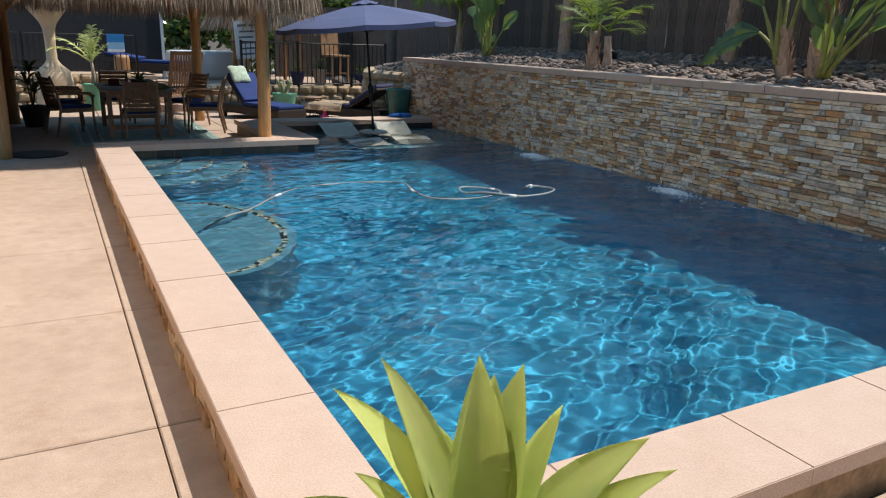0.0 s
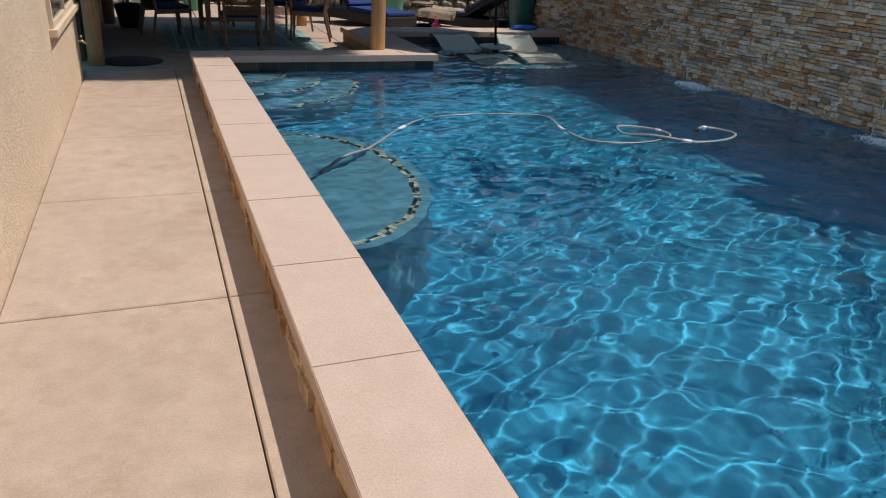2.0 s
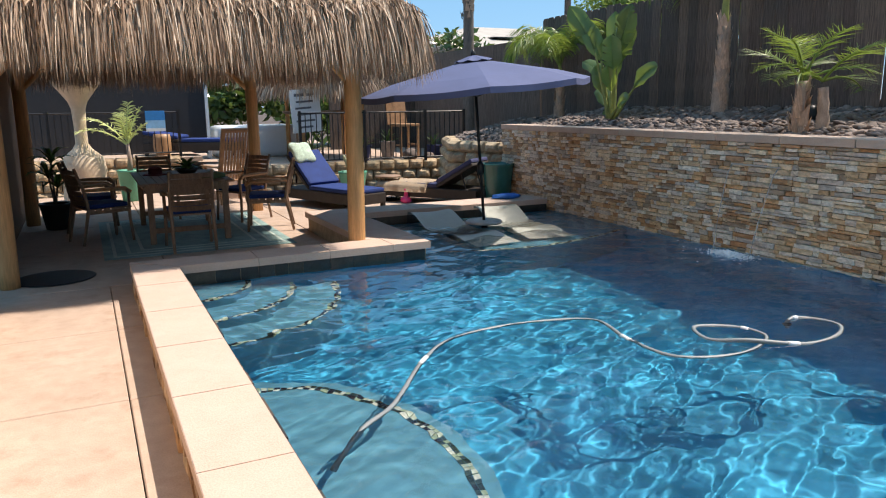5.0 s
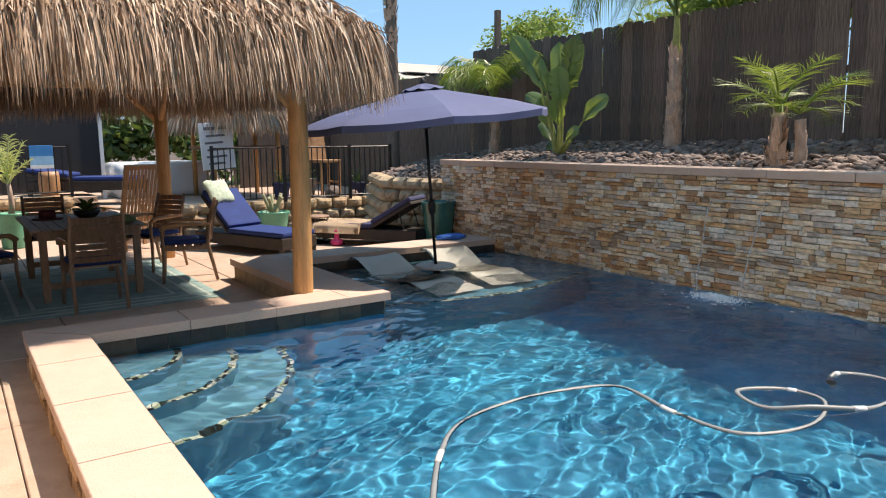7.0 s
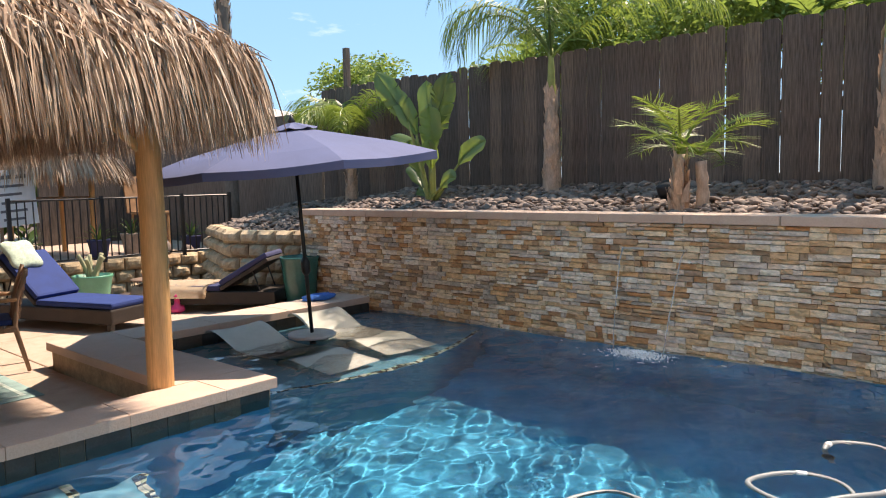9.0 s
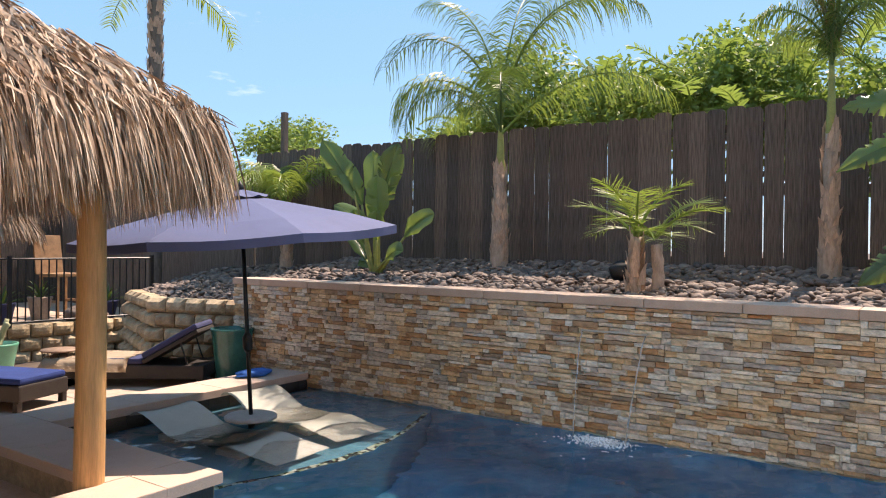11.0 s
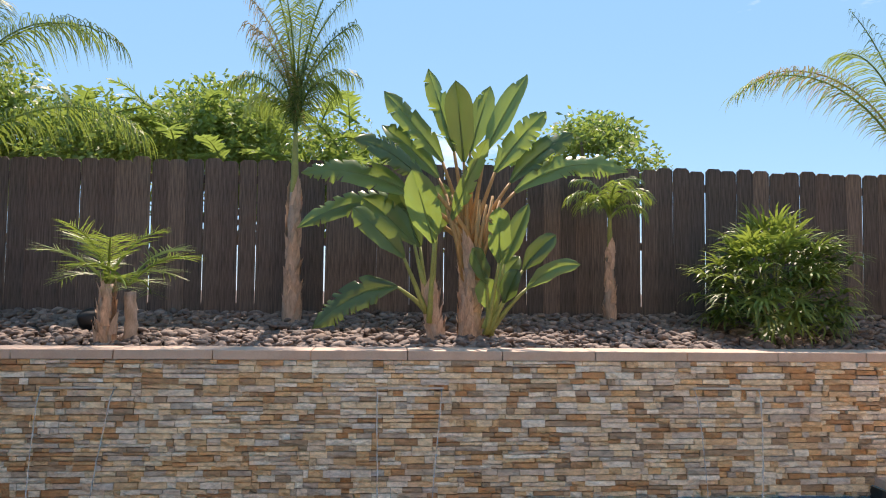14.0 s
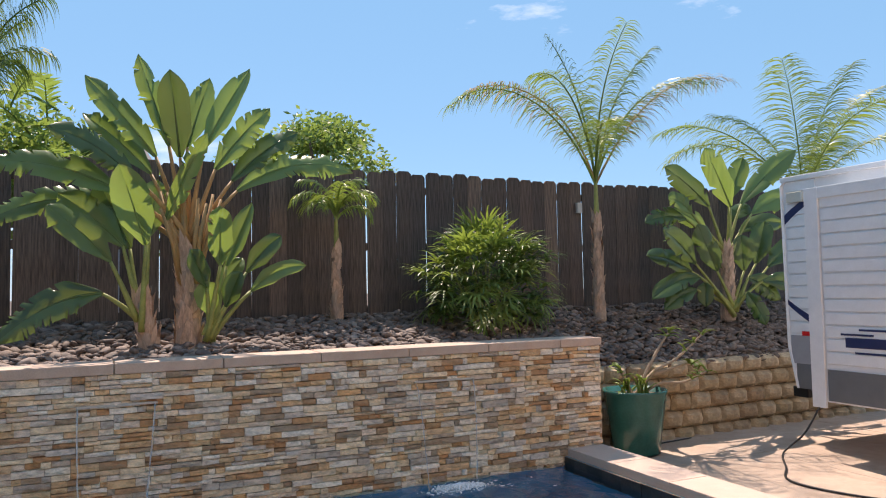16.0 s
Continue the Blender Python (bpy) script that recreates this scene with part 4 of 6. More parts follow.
# roof body under the loose leaf
bm = bmesh.new()
nx, ny = 18, 22
grid = [[bm.verts.new((EX0 + (EX1 - EX0) * i / nx, EY0 + (EY1 - EY0) * j / ny, roof_height(EX0 + (EX1 - EX0) * i / nx, EY0 + (EY1 - EY0) * j / ny) - 0.09)) for j in range(ny + 1)] for i in range(nx + 1)]
for i in range(nx):
    for j in range(ny):
        bm.faces.new((grid[i][j], grid[i + 1][j], grid[i + 1][j + 1], grid[i][j + 1]))
bmesh.ops.solidify(bm, geom=bm.faces[:], thickness=0.10)
part("roof_body", bm, M_THATCH, palapa, "packed brown thatch")
r = random.Random(8)
V, F = [], []
for _ in range(30000):
    x, y = r.uniform(EX0, EX1), r.uniform(EY0, EY1)
    e = 0.08
    g = Vector(((roof_height(x + e, y) - roof_height(x - e, y)) / (2 * e), (roof_height(x, y + e) - roof_height(x, y - e)) / (2 * e), 0))
    if g.length < 0.05:
        g = Vector((r.uniform(-1, 1), r.uniform(-1, 1), 0)) * 0.3
    d = Vector((-g.x, -g.y, -g.length_squared)).normalized()
    d = (d + Vector((r.uniform(-0.42, 0.42), r.uniform(-0.42, 0.42), r.uniform(-0.02, 0.22)))).normalized()
    blade(V, F, Vector((x, y, roof_height(x, y) + r.uniform(-0.04, 0.035))), d, r.uniform(0.13, 0.30), r.uniform(0.010, 0.022), r.uniform(0.0, 0.9), r)
tagged(part("thatch", raw_mesh("thatch", V, F, M_THATCH), None, palapa, "sun-bleached palm leaf thatch"), kind="stuff")
V, F = [], []
per = ((EX0, EY0, 1, 0, EX1 - EX0, 0, -1), (EX1, EY0, 0, 1, EY1 - EY0, 1, 0), (EX0, EY1, 1, 0, EX1 - EX0, 0, 1), (EX0, EY0, 0, 1, EY1 - EY0, -1, 0))
for x0, y0, ux, uy, ln, ox, oy in per:
    for _ in range(int(ln * 2000)):
        s = r.uniform(-0.03, ln + 0.03)
        deep = r.random()
        inn = deep * 0.34 - 0.05
        p = Vector((x0 + ux * s - ox * inn, y0 + uy * s - oy * inn, EZ + r.uniform(-0.10, 0.05) + inn * 0.35))
        d = Vector((ox * r.uniform(0.15, 0.75), oy * r.uniform(0.15, 0.75), -0.6)) + Vector((r.uniform(-0.16, 0.16), r.uniform(-0.16, 0.16), 0))
        blade(V, F, p, d.normalized(), r.uniform(0.38, 0.68), r.uniform(0.006, 0.015), r.uniform(0.8, 2.2), r)
tagged(part("fringe", raw_mesh("fringe", V, F, M_THATCH), None, palapa, "shaggy hanging fringe of dry leaf"), kind="stuff")


def log_post(x, y, z0, z1, rad, seed):
    return trunk_log([(x, y, z0), (x + 0.01, y - 0.005, (z0 + z1) / 2), (x, y, z1)], [rad * 1.05, rad, rad * 0.95], seed)


def trunk_log(pts, radii, seed):
    rr = random.Random(seed)
    bm = bmesh.new()
    P = spline(pts, 8)
    R = [p.x for p in spline([(a, 0, 0) for a in radii], 8)]
    add_tube(bm, P, [a * (1 + rr.uniform(-0.02, 0.02)) for a in R], 18)
    return bm


POSTS = ((1.86, 6.20, 0.0), (-1.42, 6.62, 0.0), (1.73, 10.6, 0.0), (-1.42, 10.7, 0.0))
for i, (x, y, z) in enumerate(POSTS):
    part("post", log_post(x, y, z, 2.6, 0.088, 90 + i), M_POST, palapa, "peeled honey-coloured log post", True)
for a, c in (((1.86, 6.2), (-1.42, 6.62)), ((1.86, 6.2), (1.73, 10.6)), ((-1.42, 6.62), (-1.42, 10.7)), ((1.73, 10.6), (-1.42, 10.7))):
    part("beam", tube([(a[0], a[1], 2.36), (c[0], c[1], 2.36)], 0.06, 12), M_POST, palapa, "", True)
for x, y, z in POSTS:
    for k in range(2):
        dx, dy = ((-0.5 if x > 0 else 0.5), 0) if k == 0 else (0, (0.5 if y < 8 else -0.5))
        part("brace", tube([(x, y, 1.85), (x + dx, y + dy, 2.34)], 0.035, 10), M_POST, palapa, "", True)

# ---------------------------------------------------------------- furniture under and behind the palapa
def slat_chair(label, at, turn, group="chairs round the table"):
    """An arm chair with a slatted curved back; the seat's front looks along +y."""
    c = thing("dining_chair", label, "chair", at, turn, group)
    for sx_ in (-0.25, 0.25):
        part("front_leg", tube([(sx_ * 1.05, 0.26, 0), (sx_, 0.24, 0.3), (sx_, 0.25, 0.60), (sx_ * 1.08, 0.17, 0.655)], [0.017, 0.02, 0.02, 0.02], 8), M_TEAK, c, "", True)
        part("back_leg", tube([(sx_ * 0.92, -0.33, 0), (sx_ * 0.92, -0.24, 0.42), (sx_ * 0.92, -0.27, 0.65), (sx_ * 0.92, -0.36, 0.93)], [0.017, 0.022, 0.021, 0.017], 8), M_TEAK, c, "", True)
        part("armrest", tube([(sx_ * 1.08, 0.27, 0.61), (sx_ * 1.1, 0.2, 0.66), (sx_ * 1.1, -0.02, 0.665), (sx_ * 0.97, -0.27, 0.66)], [0.02, 0.024, 0.024, 0.018], 8), M_TEAK_L, c, "honey-toned curved arm", True)
        part("side_rail", box(sx_ - 0.012, sx_ + 0.012, -0.24, 0.24, 0.37, 0.415, 0.004), M_TEAK, c)
    for k in range(6):
        y = 0.24 - 0.09 * k
        part("seat_slat", box(-0.25, 0.25, y - 0.037, y + 0.037, 0.415, 0.432, 0.004), M_TEAK, c)
    for k in range(7):
        z = 0.50 + 0.063 * k
        y = -0.255 - 0.105 * ((z - 0.43) / 0.5) ** 1.3
        pts = [(-0.225 + 0.45 * j / 6, y - 0.03 * math.sin(math.pi * j / 6), z) for j in range(7)]
        bm = bmesh.new()
        lo = [bm.verts.new((p[0], p[1] - 0.007, p[2] - 0.028)) for p in pts]
        hi = [bm.verts.new((p[0], p[1] - 0.012, p[2] + 0.028)) for p in pts]
        for j in range(6):
            bm.faces.new((lo[j], lo[j + 1], hi[j + 1], hi[j]))
        bmesh.ops.solidify(bm, geom=bm.faces[:], thickness=0.014)
        part("back_slat", bm, M_TEAK, c)
    part("cushion", box(-0.235, 0.235, -0.225, 0.24, 0.433, 0.485, 0.02), M_BLUE, c, "blue canvas seat cushion")
    return c


ch = slat_chair("dark teak slatted arm chair with a blue cushion", (0.37, 7.82, 0.012), 0)
copy_thing(ch, pose(1.50, 8.75, 0.012, 0, 0, 75))
copy_thing(ch, pose(-0.55, 8.85, 0.012, 0, 0, -70))
copy_thing(ch, pose(1.35, 9.75, 0.012, 0, 0, 120))
copy_thing(ch, pose(0.25, 10.45, 0.0, 0, 0, 180))
copy_thing(ch, pose(-0.62, 9.75, 0.012, 0, 0, -95))

tb = thing("dining_table", "dark teak slatted dining table with crossed rails", "table", (0.42, 9.05, 0.012), 0)
for k in range(11):
    x = -0.5 + 0.1 * k
    part("top_slat", box(x - 0.046, x + 0.046, -0.9, 0.9, 0.715, 0.74, 0.004), M_TEAK, tb)
for s in (-1, 1):
    part("apron", box(s * 0.47 - 0.015, s * 0.47 + 0.015, -0.84, 0.84, 0.63, 0.714), M_TEAK, tb)
    part("apron", box(-0.455, 0.455, s * 0.84 - 0.015, s * 0.84 + 0.015, 0.63, 0.714), M_TEAK, tb)
    for t in (-1, 1):
        part("leg", box(s * 0.44 - 0.035, s * 0.44 + 0.035, t * 0.81 - 0.035, t * 0.81 + 0.035, 0, 0.63, 0.006), M_TEAK, tb)
    part("stretcher", box(-0.405, 0.405, s * 0.81 - 0.02, s * 0.81 + 0.02, 0.13, 0.19), M_TEAK, tb)
# potted plant and bags on the table
cp = thing("table_plant", "low dark-leaved plant in a bowl on the table", "plant", (0.55, 9.3, 0.752))
part("bowl", lathe([(0.09, 0), (0.13, 0.04), (0.15, 0.09), (0.135, 0.085)], 20), M_BLACK, cp, "", True)
for i in range(16):
    part("leaf", paddle_mesh((0, 0, 0.06), 22.5 * i, 30 + 40 * (i % 3) / 2, 0.05, 0.18, 0.06, 60, 500 + i, 0, M_PALM_D), None, cp)
tl = thing("folded_towel", "crumpled green and black cloth on the table", "towel", (0.75, 8.45, 0.753))
bm = bmesh.new()
bmesh.ops.create_icosphere(bm, subdivisions=3, radius=1)
for q in bm.verts:
    k = 1 + 0.35 * noise.noise(q.co * 2.3)
    q.co = Vector((q.co.x * 0.15 * k, q.co.y * 0.11 * k, max(0, 0.035 + q.co.z * 0.05 * k)))
part("cloth", bm, simple("olive_cloth", (0.12, 0.16, 0.07), 0.9, vary=0.4, scale=12), tl, "", True)
bg = thing("hat", "dark red felt hat lying on the table", "hat", (0.15, 9.35, 0.753))
part("brim", lathe([(0.16, 0.0), (0.165, 0.008), (0.09, 0.012)], 24), simple("dark_red_felt", (0.12, 0.02, 0.025), 0.9), bg, "", True)
part("crown", lathe([(0.09, 0.01), (0.085, 0.09), (0.06, 0.11), (0.01, 0.105)], 20), simple("dark_red_felt_crown", (0.12, 0.02, 0.025), 0.9), bg, "", True)

# rug with a border
M_RUG_L = simple("rug_border", (0.42, 0.50, 0.46), 0.95, vary=0.2, scale=9, grain=150)
rug = thing("outdoor_rug", "flat teal patterned outdoor rug under the table", "rug", (0.48, 9.0, 0.004))
part("field", box(-1.07, 1.07, -1.48, 1.48, 0, 0.006), M_RUG, rug)
for k in range(3):
    i0 = 0.10 + 0.15 * k
    w = 0.035
    for x0, x1, y0, y1 in ((-1.07 + i0, 1.07 - i0, -1.48 + i0, -1.48 + i0 + w), (-1.07 + i0, 1.07 - i0, 1.48 - i0 - w, 1.48 - i0), (-1.07 + i0, -1.07 + i0 + w, -1.48 + i0 + w, 1.48 - i0 - w), (1.07 - i0 - w, 1.07 - i0, -1.48 + i0 + w, 1.48 - i0 - w)):
        part("stripe", box(x0, x1, y0, y1, 0.0062, 0.008), M_RUG_L, rug)
mat = thing("door_mat", "round dark rubber mat on the walkway", "mat", (-1.05, 6.85, 0.002))
part("disc", lathe([(0.36, 0), (0.37, 0.006), (0.34, 0.012), (0.01, 0.012)], 36), M_BLACK, mat, "", True)


def sun_lounge(label, at, turn, back, cushion):
    """A low wicker chaise with a hinged back; its foot looks along -y."""
    c = thing("sun_lounge", label, "sun lounger", at, turn, "wicker loungers by the pool")
    part("base", box(-0.33, 0.33, -1.0, 0.95, 0.10, 0.27, 0.02), M_DARK, c, "dark woven base")
    for x in (-0.3, 0.3):
        for y in (-0.95, 0.9):
            part("leg", box(x - 0.03, x + 0.03, y - 0.03, y + 0.03, 0, 0.10), M_DARK, c)
    a = radians(back)
    m = Matrix.Translation((0, 0.22, 0.28)) @ Matrix.Rotation(a, 4, "X")
    part("backrest", box(-0.32, 0.32, 0.0, 0.76, 0.0, 0.05, 0.012, m), M_DARK, c)
    part("back_cushion", box(-0.31, 0.31, 0.02, 0.78, 0.052, 0.125, 0.03, m), cushion, c, "thick back cushion")
    part("seat_cushion", box(-0.31, 0.31, -0.99, 0.2, 0.272, 0.345, 0.03), cushion, c, "thick seat cushion")
    for x in (-0.28, 0.28):
        part("prop", tube([(x, 0.75, 0.24), (x, 0.22 + 0.5 * math.cos(a), 0.28 + 0.5 * math.sin(a))], 0.01, 6), M_BLACK, c, "thin metal prop")
    return c


sun_lounge("dark wicker chaise with blue cushions, its back raised", (2.95, 10.55, 0), 20, 42, M_BLUE)
l2 = sun_lounge("dark wicker chaise with a navy cushion and a draped towel", (4.65, 10.1, 0), -145, 30, M_NAVY)
tw = thing("beach_towel", "cream towel draped over the foot of a chaise", "towel", (4.65, 10.1, 0), -145)
bm = bmesh.new()
gr = [[bm.verts.new((-0.40 + 0.80 * i / 12, -1.06 + 1.1 * j / 14, 0.352 + 0.012 * noise.noise(Vector((i * 0.6, j * 0.6, 1))) - (0.16 if i in (0, 12) else (0.02 if i in (1, 11) else 0)) - (0.12 if j == 0 else 0))) for j in range(15)] for i in range(13)]
for i in range(12):
    for j in range(14):
        bm.faces.new((gr[i][j], gr[i + 1][j], gr[i + 1][j + 1], gr[i][j + 1]))
bmesh.ops.solidify(bm, geom=bm.faces[:], thickness=0.008)
part("cloth", bm, M_CLOTH, tw, "", True)
pil = thing("throw_pillow", "pale green patterned pillow on the blue chaise", "pillow", (2.64, 11.10, 0.86), 20)
bm = bmesh.new()
bmesh.ops.create_uvsphere(bm, u_segments=20, v_segments=12, radius=1)
for q in bm.verts:
    x, y, z = q.co
    k = 1 + 0.22 * (abs(x * z) * 2)
    q.co = Vector((0.19 * math.copysign(abs(x) ** 0.6, x) * k, 0.07 * y, 0.19 * math.copysign(abs(z) ** 0.6, z) * k))
bmesh.ops.rotate(bm, verts=bm.verts, matrix=Matrix.Rotation(radians(-40), 3, "X"))
part("cover", bm, simple("sage_print", (0.42, 0.52, 0.42), 0.9, vary=0.4, scale=16), pil, "", True)


def plain_pot(label, at, r0, r1, h, material, category="planter"):
    p = thing("planter_pot", label, category, at)
    part("body", lathe([(r0 * 0.92, 0), (r0, 0.02), (r0 + (r1 - r0) * 0.5, h * 0.5), (r1, h - 0.05), (r1 + 0.012, h - 0.02), (r1 + 0.012, h), (r1 - 0.02, h), (r1 - 0.03, h - 0.06)], 36), material, p, "", True)
    part("soil", lathe([(r1 - 0.035, h - 0.08), (r1 - 0.035, h - 0.06), (0.01, h - 0.055)], 24), M_SOIL, p)
    return p


plain_pot("tall green glazed planter beside the stone wall", (5.28, 9.05, 0), 0.19, 0.25, 0.70, M_GLAZE)
gp = plain_pot("pale green glazed pot with a cactus", (3.80, 11.9, 0), 0.20, 0.26, 0.42, M_GLAZE_L)
for i in range(7):
    part("cactus_arm", tube(spline([(0.05 * math.cos(i), 0.05 * math.sin(i), 0.36), (0.10 * math.cos(i * 1.3), 0.1 * math.sin(i * 1.3), 0.55), (0.17 * math.cos(i * 1.3), 0.17 * math.sin(i * 1.3), 0.66 + 0.03 * (i % 3))], 4), 0.03, 8), simple("cactus_skin", (0.30, 0.30, 0.18), 0.8), gp, "", True)
gp2 = plain_pot("pale green glazed pot with a young palm", (0.02, 13.0, 0.0), 0.16, 0.21, 0.55, M_GLAZE_L)
part("stem", tube([(0, 0, 0.45), (0.02, 0, 0.75), (0, 0, 1.0)], [0.05, 0.04, 0.03], 10), M_BARK, gp2, "", True)
for i, (a, e, l, d) in enumerate(((178, 42, 0.85, 70), (165, 58, 0.80, 60), (10, 76, 0.7, 25), (60, 84, 0.75, 20), (-20, 62, 0.5, 40), (110, 78, 0.6, 30))):
    part("frond", frond_mesh((0, 0, 0.98), a, e, l, d, 0.22, 0.5, M_AGAVE, 600 + i, 22, 0.009), None, gp2)
bp_ = plain_pot("black nursery pot with a dark cordyline", (-1.10, 10.2, 0), 0.15, 0.2, 0.36, M_BLACK)
for j, h in enumerate((0.75, 0.95, 0.6)):
    part("stem", tube([(0, 0, 0.3), (0.05 * (j - 1), 0.03 * j, h)], 0.014, 6), M_BARK_G, bp_, "", True)
    for i in range(10):
        part("leaf", paddle_mesh((0.05 * (j - 1), 0.03 * j, h - 0.03), 36 * i + 12 * j, 45 + 30 * (i % 2), 0.03, 0.32, 0.07, 80, 640 + i + 20 * j, 0, M_PALM_D), None, bp_)
tow = thing("blue_towel", "bright blue towel heaped on the coping", "towel", (4.98, 8.3, HC))
bm = bmesh.new()
bmesh.ops.create_icosphere(bm, subdivisions=3, radius=1)
for q in bm.verts:
    k = 1 + 0.3 * noise.noise(q.co * 2.1 + Vector((3, 0, 0)))
    q.co = Vector((q.co.x * 0.24 * k, q.co.y * 0.14 * k, max(0, 0.03 + q.co.z * 0.045 * k)))
part("cloth", bm, simple("bright_blue_cloth", (0.02, 0.14, 0.50), 0.8, vary=0.3, scale=10), tow, "", True)
st = thing("side_table", "small round black wire table between the chaises", "side table", (4.05, 10.75, 0))
part("top", lathe([(0.21, 0.40), (0.225, 0.41), (0.22, 0.425), (0.01, 0.425)], 28), M_TEAK, st, "", True)
part("ring", lathe([(0.22, 0.0), (0.225, 0.01), (0.215, 0.015), (0.21, 0.0)], 28), M_BLACK, st)
for k in range(14):
    a = 2 * math.pi * k / 14
    part("wire", tube([(0.22 * math.cos(a), 0.22 * math.sin(a), 0.005), (0.17 * math.cos(a + 0.3), 0.17 * math.sin(a + 0.3), 0.2), (0.21 * math.cos(a + 0.6), 0.21 * math.sin(a + 0.6), 0.405)], 0.005, 5), M_BLACK, st)
toy = thing("pink_float", "small bright pink pool toy on the patio", "pool toy", (4.15, 10.2, 0))
bm = lathe([(0.06, 0.0), (0.10, 0.03), (0.09, 0.08), (0.04, 0.11), (0.03, 0.19), (0.045, 0.22), (0.02, 0.25)], 18)
part("body", bm, simple("pink_vinyl", (0.75, 0.06, 0.22), 0.35), toy, "", True)

# covered patio heater
ht = thing("patio_heater", "mushroom patio heater under a beige fabric cover", "heater", (-0.70, 13.3, 0.0))
part("cover", lathe([(0.36, 0.0), (0.38, 0.1), (0.33, 0.35), (0.37, 0.55), (0.33, 0.78), (0.16, 0.93), (0.105, 1.02), (0.10, 1.3), (0.115, 1.62), (0.16, 1.75), (0.33, 1.98), (0.45, 2.14), (0.40, 2.22), (0.1, 2.36), (0.02, 2.38)], 26), M_CLOTH, ht, "", True)

# slatted recliner on the upper terrace
TZ = 0.45
rc = thing("deck_recliner", "weathered teak recliner with a tall slatted back", "recliner", (1.55, 11.9, 0.0), 15)
for k in range(11):
    x = -0.27 + 0.054 * k
    part("back_slat", box(x - 0.019, x + 0.019, 0, 0.85, 0, 0.018, 0.004, pose(0, -0.25, 0.42, 108)), M_TEAK_L, rc)
for x in (-0.31, 0.31):
    part("back_frame", box(x - 0.025, x + 0.025, 0, 0.92, -0.01, 0.03, 0.004, pose(0, -0.25, 0.40, 108)), M_TEAK_L, rc)
    part("armrest", box(x - 0.045, x + 0.045, -0.35, 0.35, 0.62, 0.645, 0.005), M_TEAK_L, rc)
    part("leg", box(x - 0.025, x + 0.025, 0.26, 0.31, 0, 0.62), M_TEAK_L, rc)
    part("leg", box(x - 0.025, x + 0.025, -0.36, -0.31, 0, 0.62), M_TEAK_L, rc)
part("head_rail", box(-0.33, 0.33, 0.86, 0.93, -0.012, 0.035, 0.004, pose(0, -0.25, 0.40, 108)), M_TEAK_L, rc)
for k in range(7):
    part("seat_slat", box(-0.29, 0.29, -0.2 + 0.09 * k, -0.125 + 0.09 * k, 0.38, 0.40, 0.004), M_TEAK_L, rc)
# azimuths: 90 is along the fence away from the camera's start, -90 back towards it, 180 towards the pool
queen_palm("queen palm with arching feather fronds and a shaggy trunk", (7.27, 6.42, 1.45), 2.68, 3.25, 0.098,
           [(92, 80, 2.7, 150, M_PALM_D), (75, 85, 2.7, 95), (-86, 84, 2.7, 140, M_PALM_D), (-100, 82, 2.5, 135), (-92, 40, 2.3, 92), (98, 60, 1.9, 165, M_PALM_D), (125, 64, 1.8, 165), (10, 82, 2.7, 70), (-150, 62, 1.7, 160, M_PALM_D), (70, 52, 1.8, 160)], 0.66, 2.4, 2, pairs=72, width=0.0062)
queen_palm("queen palm whose upper fronds have browned", (7.22, 2.74, 1.42), 2.85, 3.5, 0.082,
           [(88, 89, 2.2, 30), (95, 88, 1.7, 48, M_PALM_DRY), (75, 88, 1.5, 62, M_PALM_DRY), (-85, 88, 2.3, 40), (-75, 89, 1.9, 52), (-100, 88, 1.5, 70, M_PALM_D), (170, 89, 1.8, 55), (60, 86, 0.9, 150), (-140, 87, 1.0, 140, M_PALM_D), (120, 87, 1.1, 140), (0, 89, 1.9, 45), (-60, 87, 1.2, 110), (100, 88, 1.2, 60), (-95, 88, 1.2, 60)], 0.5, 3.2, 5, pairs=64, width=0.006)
queen_palm("young feather palm with a thin grey stem", (7.3, -0.75, 1.38), 2.3, 2.75, 0.055,
           [(90, 72, 0.66, 150), (-90, 74, 0.66, 150), (140, 62, 0.55, 165), (-140, 66, 0.6, 165), (60, 84, 0.7, 110), (-60, 84, 0.72, 110), (180, 80, 0.62, 140), (110, 52, 0.5, 150), (-110, 52, 0.5, 150)], 0.26, 1.8, 8, boots=18, pairs=26, width=0.007)
queen_palm("queen palm spreading wide feather fronds over the fence", (7.3, -4.33, 1.42), 2.7, 3.3, 0.066,
           [(92, 62, 2.7, 118), (82, 70, 2.4, 110, M_PALM_DRY), (60, 84, 2.1, 30), (-95, 68, 2.6, 90), (-86, 58, 3.3, 72, M_PALM_DRY), (-100, 80, 2.1, 45), (180, 86, 2.1, 50), (120, 70, 2.2, 110), (-60, 66, 2.3, 105), (150, 60, 1.7, 140)], 0.52, 1.7, 11, pairs=70, width=0.0058)
queen_palm("tall feather palm behind the trailer", (8.6, -9.9, -0.05), 2.7, 3.3, 0.13,
           [(90, 46, 3.7, 80), (70, 56, 3.0, 110), (-90, 66, 3.3, 55), (-70, 55, 3.0, 80), (180, 72, 2.6, 90), (120, 78, 2.9, 60), (-130, 60, 2.6, 100), (20, 74, 2.6, 70), (-100, 80, 3.0, 40)], 0.66, 1.1, 14, pairs=80, width=0.008)
